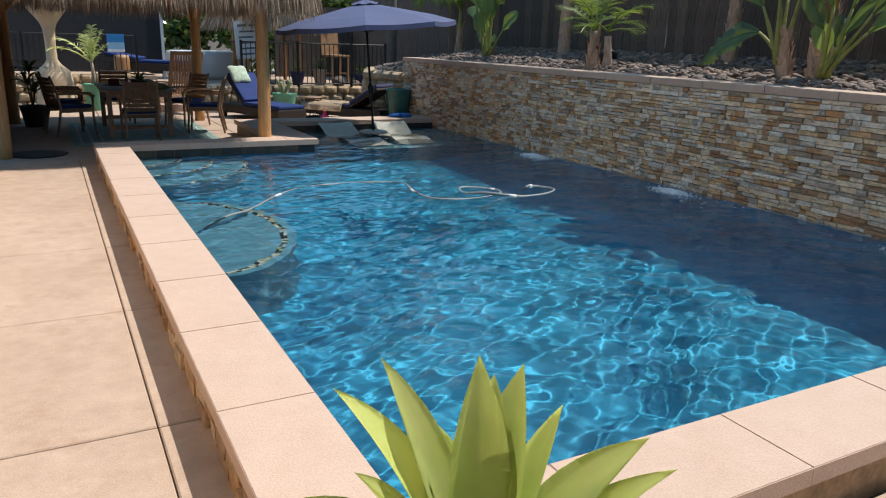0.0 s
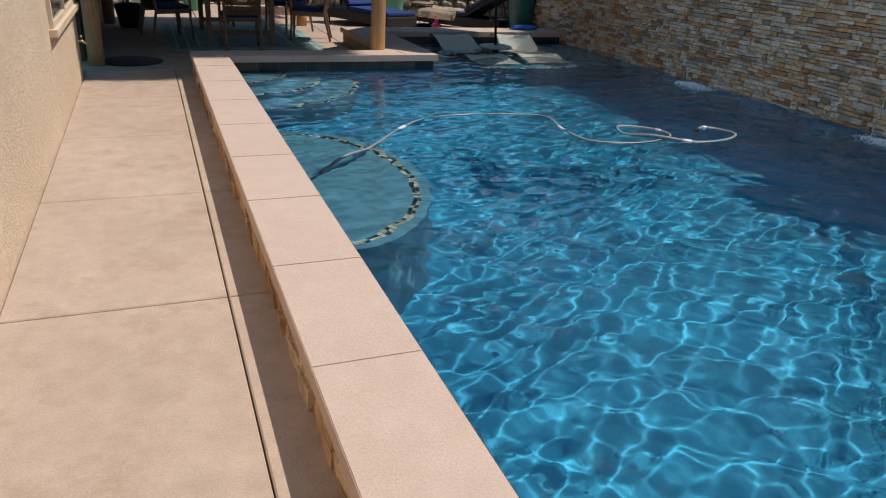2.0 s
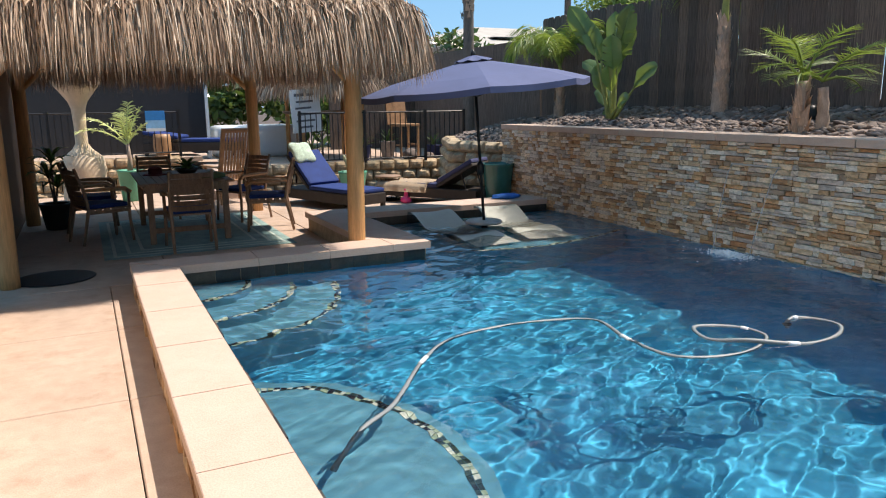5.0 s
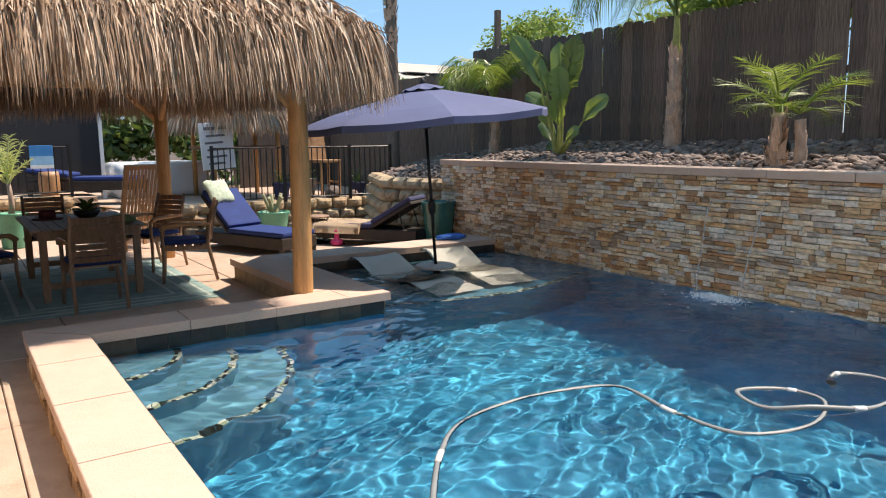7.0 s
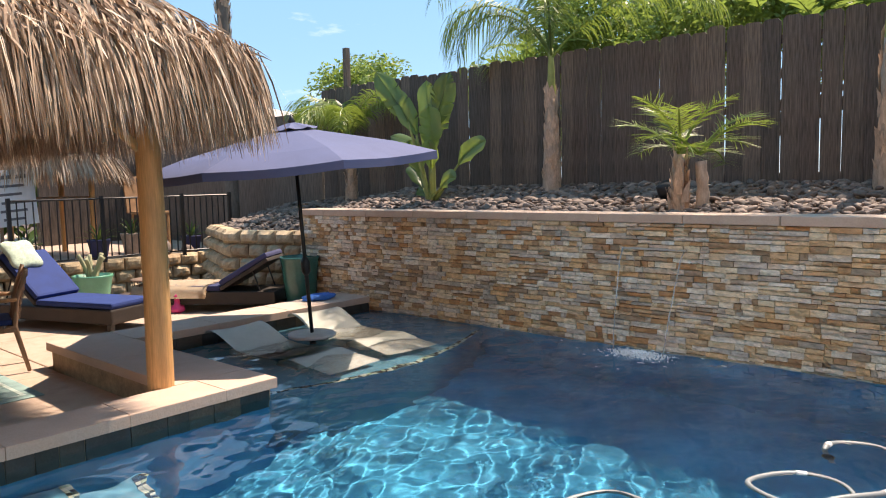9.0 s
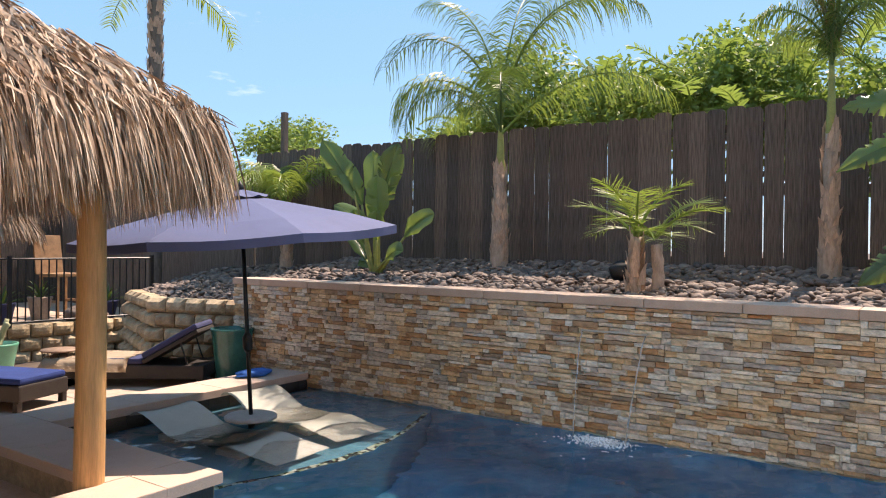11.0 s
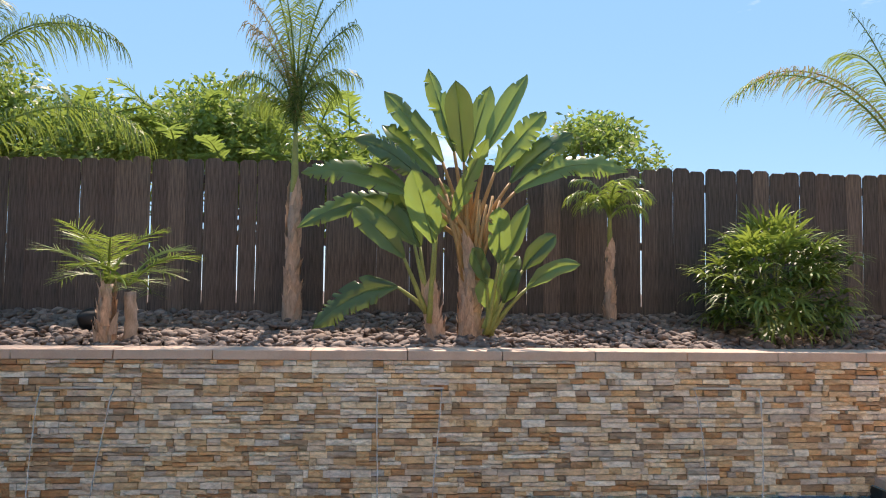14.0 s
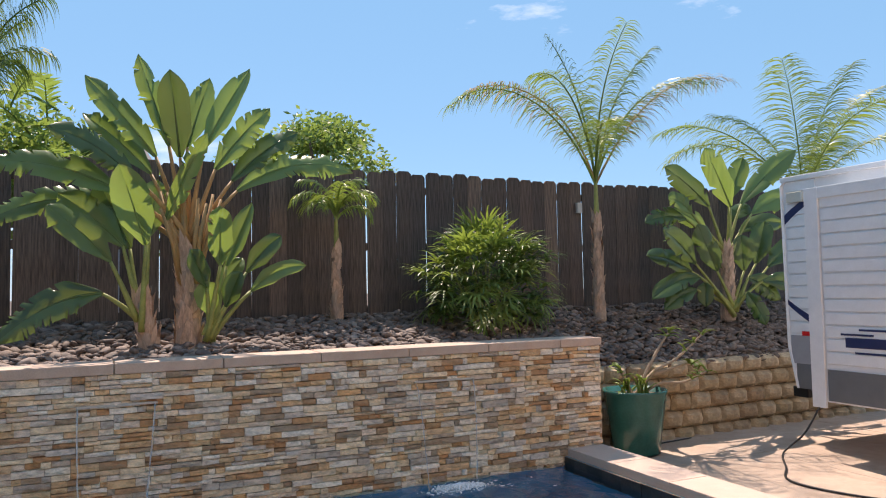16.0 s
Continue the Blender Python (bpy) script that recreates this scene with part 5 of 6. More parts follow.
queen_palm("small feather palm with arching yellow-green fronds", (7.3, 10.27, 1.35), 1.95, 2.35, 0.085,
           [(95, 70, 1.6, 160), (80, 64, 1.5, 165), (-90, 74, 1.6, 150), (-75, 66, 1.6, 160), (180, 68, 1.4, 160), (140, 64, 1.3, 165), (-140, 66, 1.35, 165), (110, 76, 1.5, 150), (60, 80, 1.4, 140)], 0.55, 1.7, 17, boots=26, pairs=64, width=0.008)

# pygmy date palm
pyg = thing("pygmy_palm", "small pygmy date palm with stiff narrow fronds", "palm", (6.15, 4.26, 1.22))
part("trunk", trunk_mesh([(0, 0, -0.05), (0, 0.02, 0.3), (0.02, 0, 0.62)], [0.075, 0.06, 0.05], 3), M_BARK, pyg, "", True)
part("fibre", boots_mesh((0, 0, 0.02), (0.02, 0, 0.60), 0.085, 0.05, 60, 4), M_FIBRE, pyg, "shaggy dry fibre")
part("trunk", trunk_mesh([(0.12, -0.16, -0.02), (0.13, -0.18, 0.25), (0.12, -0.16, 0.55)], [0.07, 0.06, 0.05], 9), M_BARK, pyg, "", True)
for i in range(13):
    a = 360 * i / 13 + 9 * math.sin(i * 3)
    part("frond", frond_mesh((0.02 + (0.1 if i % 3 == 0 else 0), -0.15 if i % 3 == 0 else 0, 0.62), a, 14 + 66 * ((i * 5) % 13) / 13, 0.68, 65, 0.30, 0.2, M_PALM, 700 + i, 24, 0.005, 0.36, 0.35), None, pyg)


def fan_mesh(seed):
    """A fan leaf: a short stalk and a spread of narrow drooping fingers."""
    r = random.Random(seed)
    bm = bmesh.new()
    add_tube(bm, [(0, 0, 0), (0.08, 0, 0.05), (0.16, 0, 0.07)], [0.006, 0.005, 0.004], 5)
    for k in range(9):
        a = radians(-82 + 164 * k / 8 + r.uniform(-6, 6))
        ln = 0.34 * (1 - 0.3 * abs(k - 4) / 4) * r.uniform(0.85, 1.1)
        p, e = Vector((0.16, 0, 0.07)), radians(r.uniform(22, 38))
        side = Vector((-math.sin(a), math.cos(a), 0))
        prev = None
        for j in range(6):
            w = side * (0.004, 0.013, 0.015, 0.012, 0.008, 0.001)[j]
            cur = (bm.verts.new(p - w), bm.verts.new(p + w))
            if prev:
                bm.faces.new((prev[0], prev[1], cur[1], cur[0]))
            prev = cur
            p = p + Vector((math.cos(a) * math.cos(e), math.sin(a) * math.cos(e), math.sin(e))) * ln / 5
            e -= radians(r.uniform(8, 24))
    return bm


# clumping fan palm: leaves over a mound of thin canes
clump = thing("clumping_palm", "dense mound of glossy green fan palm leaves", "palm", (6.68, -2.30, 1.3))
FANS = [mesh_of("leaf", fan_mesh(880 + k), M_PALM if k % 4 else M_PALM_D) for k in range(9)]
r = random.Random(91)
for i in range(240):
    a, u = r.uniform(0, 6.283), r.uniform(-0.95, 1.0)
    c = math.sqrt(1 - u * u)
    k = r.uniform(0.45, 0.95)
    o = part("leaf", FANS[r.randrange(9)], None, clump)
    o.matrix_basis = pose(0.55 * k * c * math.cos(a), 0.68 * k * c * math.sin(a), 0.55 + 0.52 * k * u, 0, -48 * u + r.uniform(-25, 25), math.degrees(a) + r.uniform(-30, 30))
for i in range(14):
    a = 2.4 * i
    part("cane", tube([(0.1 * math.cos(a), 0.12 * math.sin(a), -0.05), (0.2 * math.cos(a), 0.24 * math.sin(a), 0.4), (0.34 * math.cos(a), 0.4 * math.sin(a), 0.8)], [0.012, 0.01, 0.008], 6), M_STEM, clump)


def aimed_leaf(base, start, tip, width, bow, tear, seed):
    """A paddle leaf: a stalk from base to start, and a blade with a stiff midrib to the tip, torn along its veins."""
    r = random.Random(seed)
    base, start, tip = Vector(base), Vector(start), Vector(tip)

    def arch(a, c, lift, n):
        m = (a + c) / 2 + Vector((0, 0, lift))
        return [a * (1 - t) ** 2 + m * 2 * t * (1 - t) + c * t * t for t in (k / n for k in range(n + 1))]

    n = 26
    stalk = arch(base, start, 0.10 * (start - base).length * (1 if abs(bow) > 0.1 else 0.2), 6)
    rib = arch(start, tip, bow, n)
    bm = bmesh.new()
    add_tube(bm, rib[:20], [0.0125 - 0.0005 * k for k in range(20)], 6)
    turn = r.uniform(-0.5, 0.5) - 0.12 * (base.y - 1.5)
    for sg in (-1, 1):
        prev, torn, slump = None, False, 0.0
        for k in range(n + 1):
            t = k / n
            u = (rib[min(k + 1, n)] - rib[max(k - 1, 0)]).normalized()
            face = Vector((-1.0, turn, 0.45))
            s = u.cross(face).normalized()
            up = s.cross(u)
            w = width * 0.45 * max(0.02, min(1.0, 3.4 * t + 0.18) * (1 - max(0.0, (t - 0.55) / 0.45) ** 2.4)) * (1 + 0.05 * math.sin(9 * t + seed))
            tilt = 0.30 + 0.14 * math.sin(2.2 * t * 3 + seed) + slump
            d = (s * sg * math.cos(tilt) + up * math.sin(tilt) * 0.9 + u * 0.34).normalized()
            row = [bm.verts.new(rib[k]), bm.verts.new(rib[k] + d * w * 0.5 + up * 0.012), bm.verts.new(rib[k] + d * w * r.uniform(0.97, 1.02) - up * w * 0.10)]
            if prev:
                bm.faces.new((prev[0], prev[1], row[1], row[0]) if sg > 0 else (row[0], row[1], prev[1], prev[0]))
                outer = (prev[1], prev[2], row[2], row[1]) if sg > 0 else (row[1], row[2], prev[2], prev[1])
                if torn:
                    q = prev[2].co.lerp(row[2].co, 0.95) - up * 0.05
                    edge = bm.verts.new(q)
                    bm.faces.new((prev[1], edge, row[2], row[1]) if sg > 0 else (row[1], row[2], edge, prev[1]))
                else:
                    bm.faces.new(outer)
            torn = r.random() < tear and 3 < k < n - 2
            if torn:
                slump = r.uniform(-0.55, 0.10)
            prev = row
    return bm, tube(stalk, [0.030 - 0.0026 * k for k in range(7)], 8)


def aimed_clump(root, x, foot, rows, seed, dark=3, stalk_material=None):
    """Leaves of one stem in the plane x: blade start y, z; tip y, z; width, bow, tear."""
    r = random.Random(seed)
    for i, (sy, sz, ty, tz, w, bow, tear) in enumerate(rows):
        dx = r.uniform(-0.16, 0.16)
        blade_bm, stalk_bm = aimed_leaf((x + dx * 0.2, foot[0] + r.uniform(-0.04, 0.04), foot[1] + r.uniform(-0.08, 0.05)), (x + dx, sy, sz), (x + dx * 2.2 - 0.05, ty, tz), w, bow, tear, seed * 40 + i)
        leaf = part("leaf", blade_bm, M_PADDLE_D if dark == 0 or i % dark == 1 else M_PADDLE, root, "", True)
        leaf.location = -root.location
        part("leaf_stalk", stalk_bm, stalk_material or M_STEM, leaf, "", True)


def stem(root, a, c, r0, r1, seed):
    part("stem", trunk_mesh([a, tuple((Vector(a) + Vector(c)) / 2), c], [r0, (r0 + r1) / 2, r1], seed, 12, 0.01), M_BARK, root, "brown fibrous stem", True)
    tagged(part("stem_fibre", boots_mesh(a, c, r0, r1, 80, seed + 20), M_FIBRE, root), kind="stuff")


def paddle_root(label, at):
    return thing("bird_of_paradise", label, "paddle plant", at, group="paddle-leaved clumps by the fence")


# birds of paradise
bop1 = paddle_root("young upright bird of paradise with bright green paddle leaves", (6.5, 7.80, 1.28))
aimed_clump(bop1, 6.5, (7.80, 1.35), [
    (8.03, 2.42, 8.36, 3.07, 0.35, 0.03, 0.2), (7.78, 2.30, 7.50, 3.02, 0.38, 0.04, 0.18), (7.95, 2.25, 8.22, 2.88, 0.32, 0.03, 0.1), (7.38, 1.85, 6.96, 2.12, 0.30, 0.10, 0.0),
    (8.00, 2.00, 8.49, 2.26, 0.27, 0.10, 0.05), (7.88, 2.18, 7.80, 2.80, 0.38, 0.02, 0.1), (8.06, 1.54, 8.42, 1.86, 0.27, 0.08, 0.0), (7.57, 1.56, 7.22, 1.66, 0.27, 0.10, 0.0),
    (7.70, 1.80, 7.58, 2.16, 0.27, 0.05, 0.0), (7.98, 1.75, 8.15, 2.20, 0.30, 0.03, 0.0), (7.72, 2.05, 7.66, 2.60, 0.35, 0.02, 0.1), (7.98, 1.42, 8.32, 1.52, 0.24, 0.08, 0.0), (7.92, 2.30, 8.02, 2.98, 0.32, 0.02, 0.1), (7.86, 1.95, 7.95, 2.50, 0.30, 0.02, 0.0)], 31, 5)
bop2 = paddle_root("large bird of paradise with torn paddle leaves and a scarred stem", (6.5, 0.90, 1.28))
stem(bop2, (0, 0, 0), (0, 0.0, 0.98), 0.12, 0.10, 33)
stem(bop2, (-0.1, 0.33, 0), (-0.1, 0.42, 0.5), 0.085, 0.06, 34)
aimed_clump(bop2, 6.5, (0.91, 2.25), [
    (1.07, 3.20, 1.34, 4.03, 0.27, 0.02, 0.06), (0.98, 3.08, 1.08, 3.86, 0.33, 0.02, 0.03), (0.90, 3.22, 0.68, 3.94, 0.27, 0.02, 0.03), (0.76, 3.20, 0.33, 4.01, 0.30, 0.05, 0.08),
    (0.66, 3.00, 0.15, 3.62, 0.32, 0.08, 0.25), (0.50, 2.90, -0.14, 3.42, 0.32, 0.12, 0.25), (0.46, 2.80, -0.68, 3.02, 0.32, 0.34, 0.35), (1.18, 3.10, 1.78, 3.82, 0.32, 0.06, 0.16),
    (1.22, 2.95, 1.80, 3.50, 0.34, 0.08, 0.20), (1.36, 2.86, 2.05, 3.24, 0.32, 0.16, 0.28), (1.45, 2.72, 2.55, 2.92, 0.34, 0.24, 0.35), (1.42, 2.60, 2.62, 2.42, 0.32, 0.34, 0.40), (1.10, 2.50, 0.76, 3.30, 0.22, 0.03, 0.2)], 33, 4, M_PETIOLE)
aimed_clump(bop2, 6.36, (1.30, 1.55), [
    (1.56, 2.12, 2.05, 2.58, 0.34, 0.06, 0.10), (1.40, 2.24, 1.66, 2.86, 0.36, 0.02, 0.06), (1.28, 2.26, 1.50, 2.92, 0.36, 0.02, 0.06), (1.46, 2.26, 1.98, 2.72, 0.36, 0.08, 0.10),
    (1.62, 1.84, 2.42, 1.44, 0.36, 0.22, 0.40), (1.24, 2.36, 1.16, 2.90, 0.30, 0.02, 0.10)], 36, 3)
aimed_clump(bop2, 6.36, (0.74, 1.40), [
    (0.57, 2.08, 0.33, 2.68, 0.24, 0.02, 0.0), (0.38, 2.02, 0.03, 2.38, 0.24, 0.07, 0.0), (0.35, 1.84, -0.18, 2.08, 0.20, 0.14, 0.0), (0.65, 2.08, 0.68, 2.60, 0.26, 0.01, 0.05),
    (0.76, 1.88, 0.92, 2.22, 0.24, 0.02, 0.0), (0.72, 1.62, 0.80, 1.94, 0.26, 0.02, 0.0), (0.64, 1.82, 0.40, 2.16, 0.24, 0.04, 0.0), (0.60, 1.70, 0.48, 2.02, 0.24, 0.02, 0.0)], 37, 3)
bop3 = paddle_root("dark green bird of paradise on the rock bank", (6.95, -6.25, 1.32))
stem(bop3, (0, 0, 0), (0, -0.02, 0.95), 0.10, 0.07, 39)
aimed_clump(bop3, 6.95, (-6.28, 2.2), [
    (-6.33, 2.90, -5.80, 3.68, 0.38, 0.05, 0.06), (-6.10, 2.92, -5.42, 3.46, 0.36, 0.08, 0.12), (-6.37, 3.00, -6.63, 3.62, 0.32, 0.02, 0.05), (-6.60, 2.95, -7.74, 3.80, 0.36, 0.12, 0.06),
    (-5.65, 2.72, -5.00, 2.66, 0.30, 0.14, 0.30), (-6.65, 2.80, -7.45, 3.10, 0.36, 0.12, 0.10), (-5.70, 2.80, -5.30, 3.00, 0.28, 0.10, 0.20), (-6.45, 2.70, -6.90, 2.95, 0.30, 0.08, 0.10),
    (-6.00, 2.60, -5.50, 2.85, 0.32, 0.08, 0.10), (-6.60, 2.55, -7.55, 2.70, 0.34, 0.16, 0.10)], 41, 3)
aimed_clump(bop3, 6.85, (-6.25, 1.45), [
    (-5.45, 2.10, -4.72, 2.52, 0.36, 0.08, 0.05), (-5.50, 2.00, -4.70, 2.20, 0.32, 0.12, 0.05), (-5.65, 1.92, -4.76, 1.64, 0.32, 0.16, 0.05), (-5.95, 2.00, -5.55, 2.62, 0.36, 0.03, 0.05),
    (-6.95, 2.05, -7.65, 2.45, 0.36, 0.10, 0.05), (-6.70, 1.85, -7.55, 1.65, 0.34, 0.14, 0.10), (-6.50, 1.90, -7.00, 1.58, 0.34, 0.10, 0.10), (-6.70, 2.10, -6.85, 2.70, 0.38, 0.02, 0.05),
    (-5.75, 1.85, -5.70, 1.52, 0.26, 0.10, 0.0), (-6.35, 1.70, -6.44, 1.26, 0.26, 0.08, 0.35), (-6.20, 2.05, -5.90, 2.35, 0.34, 0.02, 0.1), (-5.60, 1.75, -5.00, 1.50, 0.28, 0.10, 0.1), (-6.50, 2.00, -6.45, 2.50, 0.36, 0.02, 0.0)], 43, 0)

for i in range(15):
    a = radians(78 + 24 * math.sin(i * 2.3) + (180 if i % 2 else 0))
    sp = (0.06 + 0.26 * ((i * 5) % 8) / 8)
    bm = bmesh.new()
    add_tube(bm, [Vector((0.07 * math.cos(a) - 0.04, 0.07 * math.sin(a), 0.62 + 0.02 * (i % 6))), Vector((sp * 0.55 * math.cos(a) - 0.06, sp * 0.55 * math.sin(a), 0.95 + 0.02 * (i % 4))),
                  Vector((sp * math.cos(a) - 0.05, sp * math.sin(a), 1.28 + 0.05 * (i % 5)))], [0.032, 0.021, 0.014], 7)
    part("leaf_stalk", bm, M_PETIOLE, bop2, "orange-brown old leaf stalk", True)

# agave at the pool's corner
AG = (-0.13, -3.2, 0.0)
ag = thing("agave", "pale yellow-green foxtail agave with broad pointed leaves", "agave", AG)
part("stem", trunk_mesh([(0, 0, 0), (0, 0, 0.2), (0, 0, 0.42)], [0.06, 0.06, 0.05], 77), M_BARK_G, ag, "", True)


def agave_leaf(az, elev, length, width, droop, seed):
    az, e, dr = radians(az), radians(elev), radians(droop)
    n = 14
    path = bend_path((0.02 * math.cos(az), 0.02 * math.sin(az), 0.42), az, e, length, dr, n)
    bm = bmesh.new()
    rows = []
    for k, p in enumerate(path):
        t = k / n
        w = width / 2 * max(0.012, (0.52 + 0.96 * t if t < 0.5 else 1 - ((t - 0.5) / 0.5) ** 2.0))
        u = (path[min(k + 1, n)] - path[max(k - 1, 0)]).normalized()
        s = Vector((math.sin(az), -math.cos(az), 0))
        upv = s.cross(u)
        row = []
        for j in range(7):
            q = j / 3 - 1
            row.append(bm.verts.new(p + s * w * q + upv * (abs(q) ** 1.6 * w * 0.42)))
        rows.append(row)
    for a, c in zip(rows, rows[1:]):
        for j in range(6):
            bm.faces.new((a[j], a[j + 1], c[j + 1], c[j]))
    bmesh.ops.solidify(bm, geom=bm.faces[:], thickness=0.006)
    return bm


for i, (a, e, ln, w, d) in enumerate(((152, 50, 0.56, 0.15, 75), (142, 70, 0.60, 0.15, 30), (118, 74, 0.60, 0.12, 25), (76, 87, 0.60, 0.14, 0), (48, 84, 0.54, 0.15, 8), (22, 80, 0.57, 0.14, 5), (2, 70, 0.50, 0.11, 5),
                                      (-14, 56, 0.54, 0.16, 25), (-26, 50, 0.54, 0.12, 20), (-60, 56, 0.46, 0.17, 15), (-105, 64, 0.44, 0.17, 5), (172, 62, 0.48, 0.16, 10), (100, 70, 0.44, 0.15, 10), (-140, 58, 0.44, 0.16, 15),
                                      (60, 60, 0.46, 0.15, 20), (-10, 26, 0.50, 0.15, 20), (185, 26, 0.50, 0.15, 30), (-45, 24, 0.50, 0.15, 25), (215, 30, 0.48, 0.15, 25), (-90, 30, 0.46, 0.15, 20))):
    part("leaf", agave_leaf(a, e, ln, w, d, i), M_AGAVE, ag, "", True)

# ---------------------------------------------------------------- block walls, terrace and railing
def block_mesh(w, h, d, seed):
    """A split-face block: bulged, chipped front."""
    r = random.Random(seed)
    bm = bmesh.new()
    n, m = 9, 5
    g = 0.003
    front = [[bm.verts.new((-w / 2 + 0.009 + (w - 0.018) * i / (n - 1), 0.045 - 0.100 * max(0.0, math.sin(math.pi * i / (n - 1))) ** 0.55 * max(0.0, math.sin(math.pi * j / (m - 1))) ** 0.3 + r.uniform(-0.008, 0.008), g + (h - 2 * g) * j / (m - 1))) for i in range(n)] for j in range(m)]
    for j in range(m - 1):
        for i in range(n - 1):
            bm.faces.new((front[j][i], front[j][i + 1], front[j + 1][i + 1], front[j + 1][i]))
    edge = front[0] + [row[-1] for row in front[1:]] + front[-1][-2::-1] + [row[0] for row in front[-2:0:-1]]
    back = [bm.verts.new((v.co.x * 0.96, d, v.co.z)) for v in edge]
    for i in range(len(edge)):
        j = (i + 1) % len(edge)
        bm.faces.new((edge[j], edge[i], back[i], back[j]))
    bmesh.ops.recalc_face_normals(bm, faces=bm.faces)
    return mesh_of("block", bm, M_BLOCK)


BW, BH = 0.315, 0.198
BLOCKS = [block_mesh(BW, BH, 0.22, 300 + k) for k in range(6)]


def block_wall(name, label, path, courses, z0=-0.10):
    """Staggered courses of split-face blocks along a line; each faces the line's right-hand side."""
    root = thing(name, label, "retaining wall", kind="structure")
    P = [Vector((x, y)) for x, y in path]
    seg = [(c - a).length for a, c in zip(P, P[1:])]
    total = sum(seg)
    r = random.Random(len(path) + courses)
    for k in range(courses):
        s = BW * (0.5 if k % 2 else 1.0) * 0.5 + (0.0 if k % 2 else BW * 0.25)
        while s < total:
            t, i = s, 0
            while i < len(seg) - 1 and t > seg[i]:
                t -= seg[i]
                i += 1
            u = (P[i + 1] - P[i]).normalized()
            p = P[i] + u * t
            nrm = Vector((-u.y, u.x))
            p = p + nrm * (0.018 * k + r.uniform(-0.010, 0.010))
            o = part("block", BLOCKS[r.randrange(6)], None, root)
            o.matrix_basis = pose(p.x, p.y, z0 + k * (BH + 0.001), 0, 0, math.degrees(math.atan2(u.y, u.x)))
            s += BW
    return root


block_wall("wall_blocks_south", "tan split-face block retaining wall below the rock bank", [(6.22, -2.95), (6.28, -9.0)], 5)
block_wall("wall_blocks_corner", "tan split-face block retaining wall beside the stone wall", [(5.95, 12.6), (5.17, 10.70), (5.56, 9.40)], 5, 0.0)
bm = bmesh.new()
front, back_row = [(5.62, 9.32, 0.93), (5.38, 10.7, 0.93), (6.15, 12.5, 0.93)], [(7.64, 9.32, 1.42), (7.64, 10.7, 1.38), (7.64, 12.5, 1.25)]
for a, c, d, e in zip(front, front[1:], back_row[1:], back_row):
    bm.faces.new([bm.verts.new(p) for p in (a, e, d, c)])
bmesh.ops.recalc_face_normals(bm, faces=bm.faces)
solid("corner_soil", bm, M_SOIL, "dark soil bank behind the block wall", "soil", "structure")
r = random.Random(61)
spots = []
for _ in range(1300):
    u, v = r.random(), r.uniform(0.05, 1)
    k = 2 * u
    a, c = (front[0], front[1]) if k < 1 else (front[1], front[2])
    d, e = (back_row[0], back_row[1]) if k < 1 else (back_row[1], back_row[2])
    f = k % 1
    p = Vector(a).lerp(Vector(c), f).lerp(Vector(d).lerp(Vector(e), f), v)
    spots.append((p.x, p.y, p.z + r.uniform(0, 0.04), r.choice((0.034, 0.040, 0.047, 0.058))))
rock_bed("river_rock_corner", "dark river cobbles behind the block wall", spots, 62)
block_wall("wall_blocks_terrace", "low tan block wall along the upper terrace", [(1.92, 13.05), (3.0, 13.2), (5.95, 12.9), (7.3, 12.6)], 3)
block_wall("wall_blocks_west", "low tan block wall with the western railing", [(-4.5, 14.25), (1.15, 14.3)], 4, -0.12)
slab_field("terrace", "pale concrete upper terrace behind the patio", [(a, c, d, e) for a, c in ((1.5, 4.5), (4.5, 7.5)) for d, e in ((13.25, 16.2), (16.2, 19.5), (19.5, 23.0))], M_SLAB, 0.47)
slab_field("terrace_west", "pale concrete terrace by the dark shed", [(a, c, d, e) for a, c in ((-4.5, -1.5), (-1.5, 1.5)) for d, e in ((14.55, 16.2), (16.2, 19.5), (19.5, 23.0))], M_SLAB, 0.64)
for k in range(3):
    solid("terrace_step", box(1.2, 1.9, 12.35 + 0.3 * k, 13.24, 0.0 + 0.155 * k, 0.155 * (k + 1), 0.01), M_COPING, "pale concrete step up to the terrace", "step", "structure")


def railing(label, a, c, z0, h, n):
    rl = thing("metal_railing", label, "railing", (0, 0, 0), group="black railings on the terrace edge")
    A, C = Vector(a), Vector(c)
    for z in (0.08, h - 0.015):
        part("rail", tube([(A.x, A.y, z0 + z), (C.x, C.y, z0 + z)], 0.016, 6), M_BLACK, rl)
    for k in range(n + 1):
        p = A.lerp(C, k / n)
        if k % 12 == 0 or k == n:
            part("post", box(p.x - 0.025, p.x + 0.025, p.y - 0.025, p.y + 0.025, z0, z0 + h + 0.03), M_BLACK, rl)
        else:
            part("baluster", box(p.x - 0.008, p.x + 0.008, p.y - 0.008, p.y + 0.008, z0 + 0.08, z0 + h - 0.015), M_BLACK, rl)
    return rl


railing("black metal baluster railing on the low block wall", (3.15, 13.05), (6.6, 12.75), 0.48, 1.02, 32)
railing("black metal baluster railing by the dark shed", (-4.0, 14.38), (1.06, 14.40), 0.67, 0.88, 44)

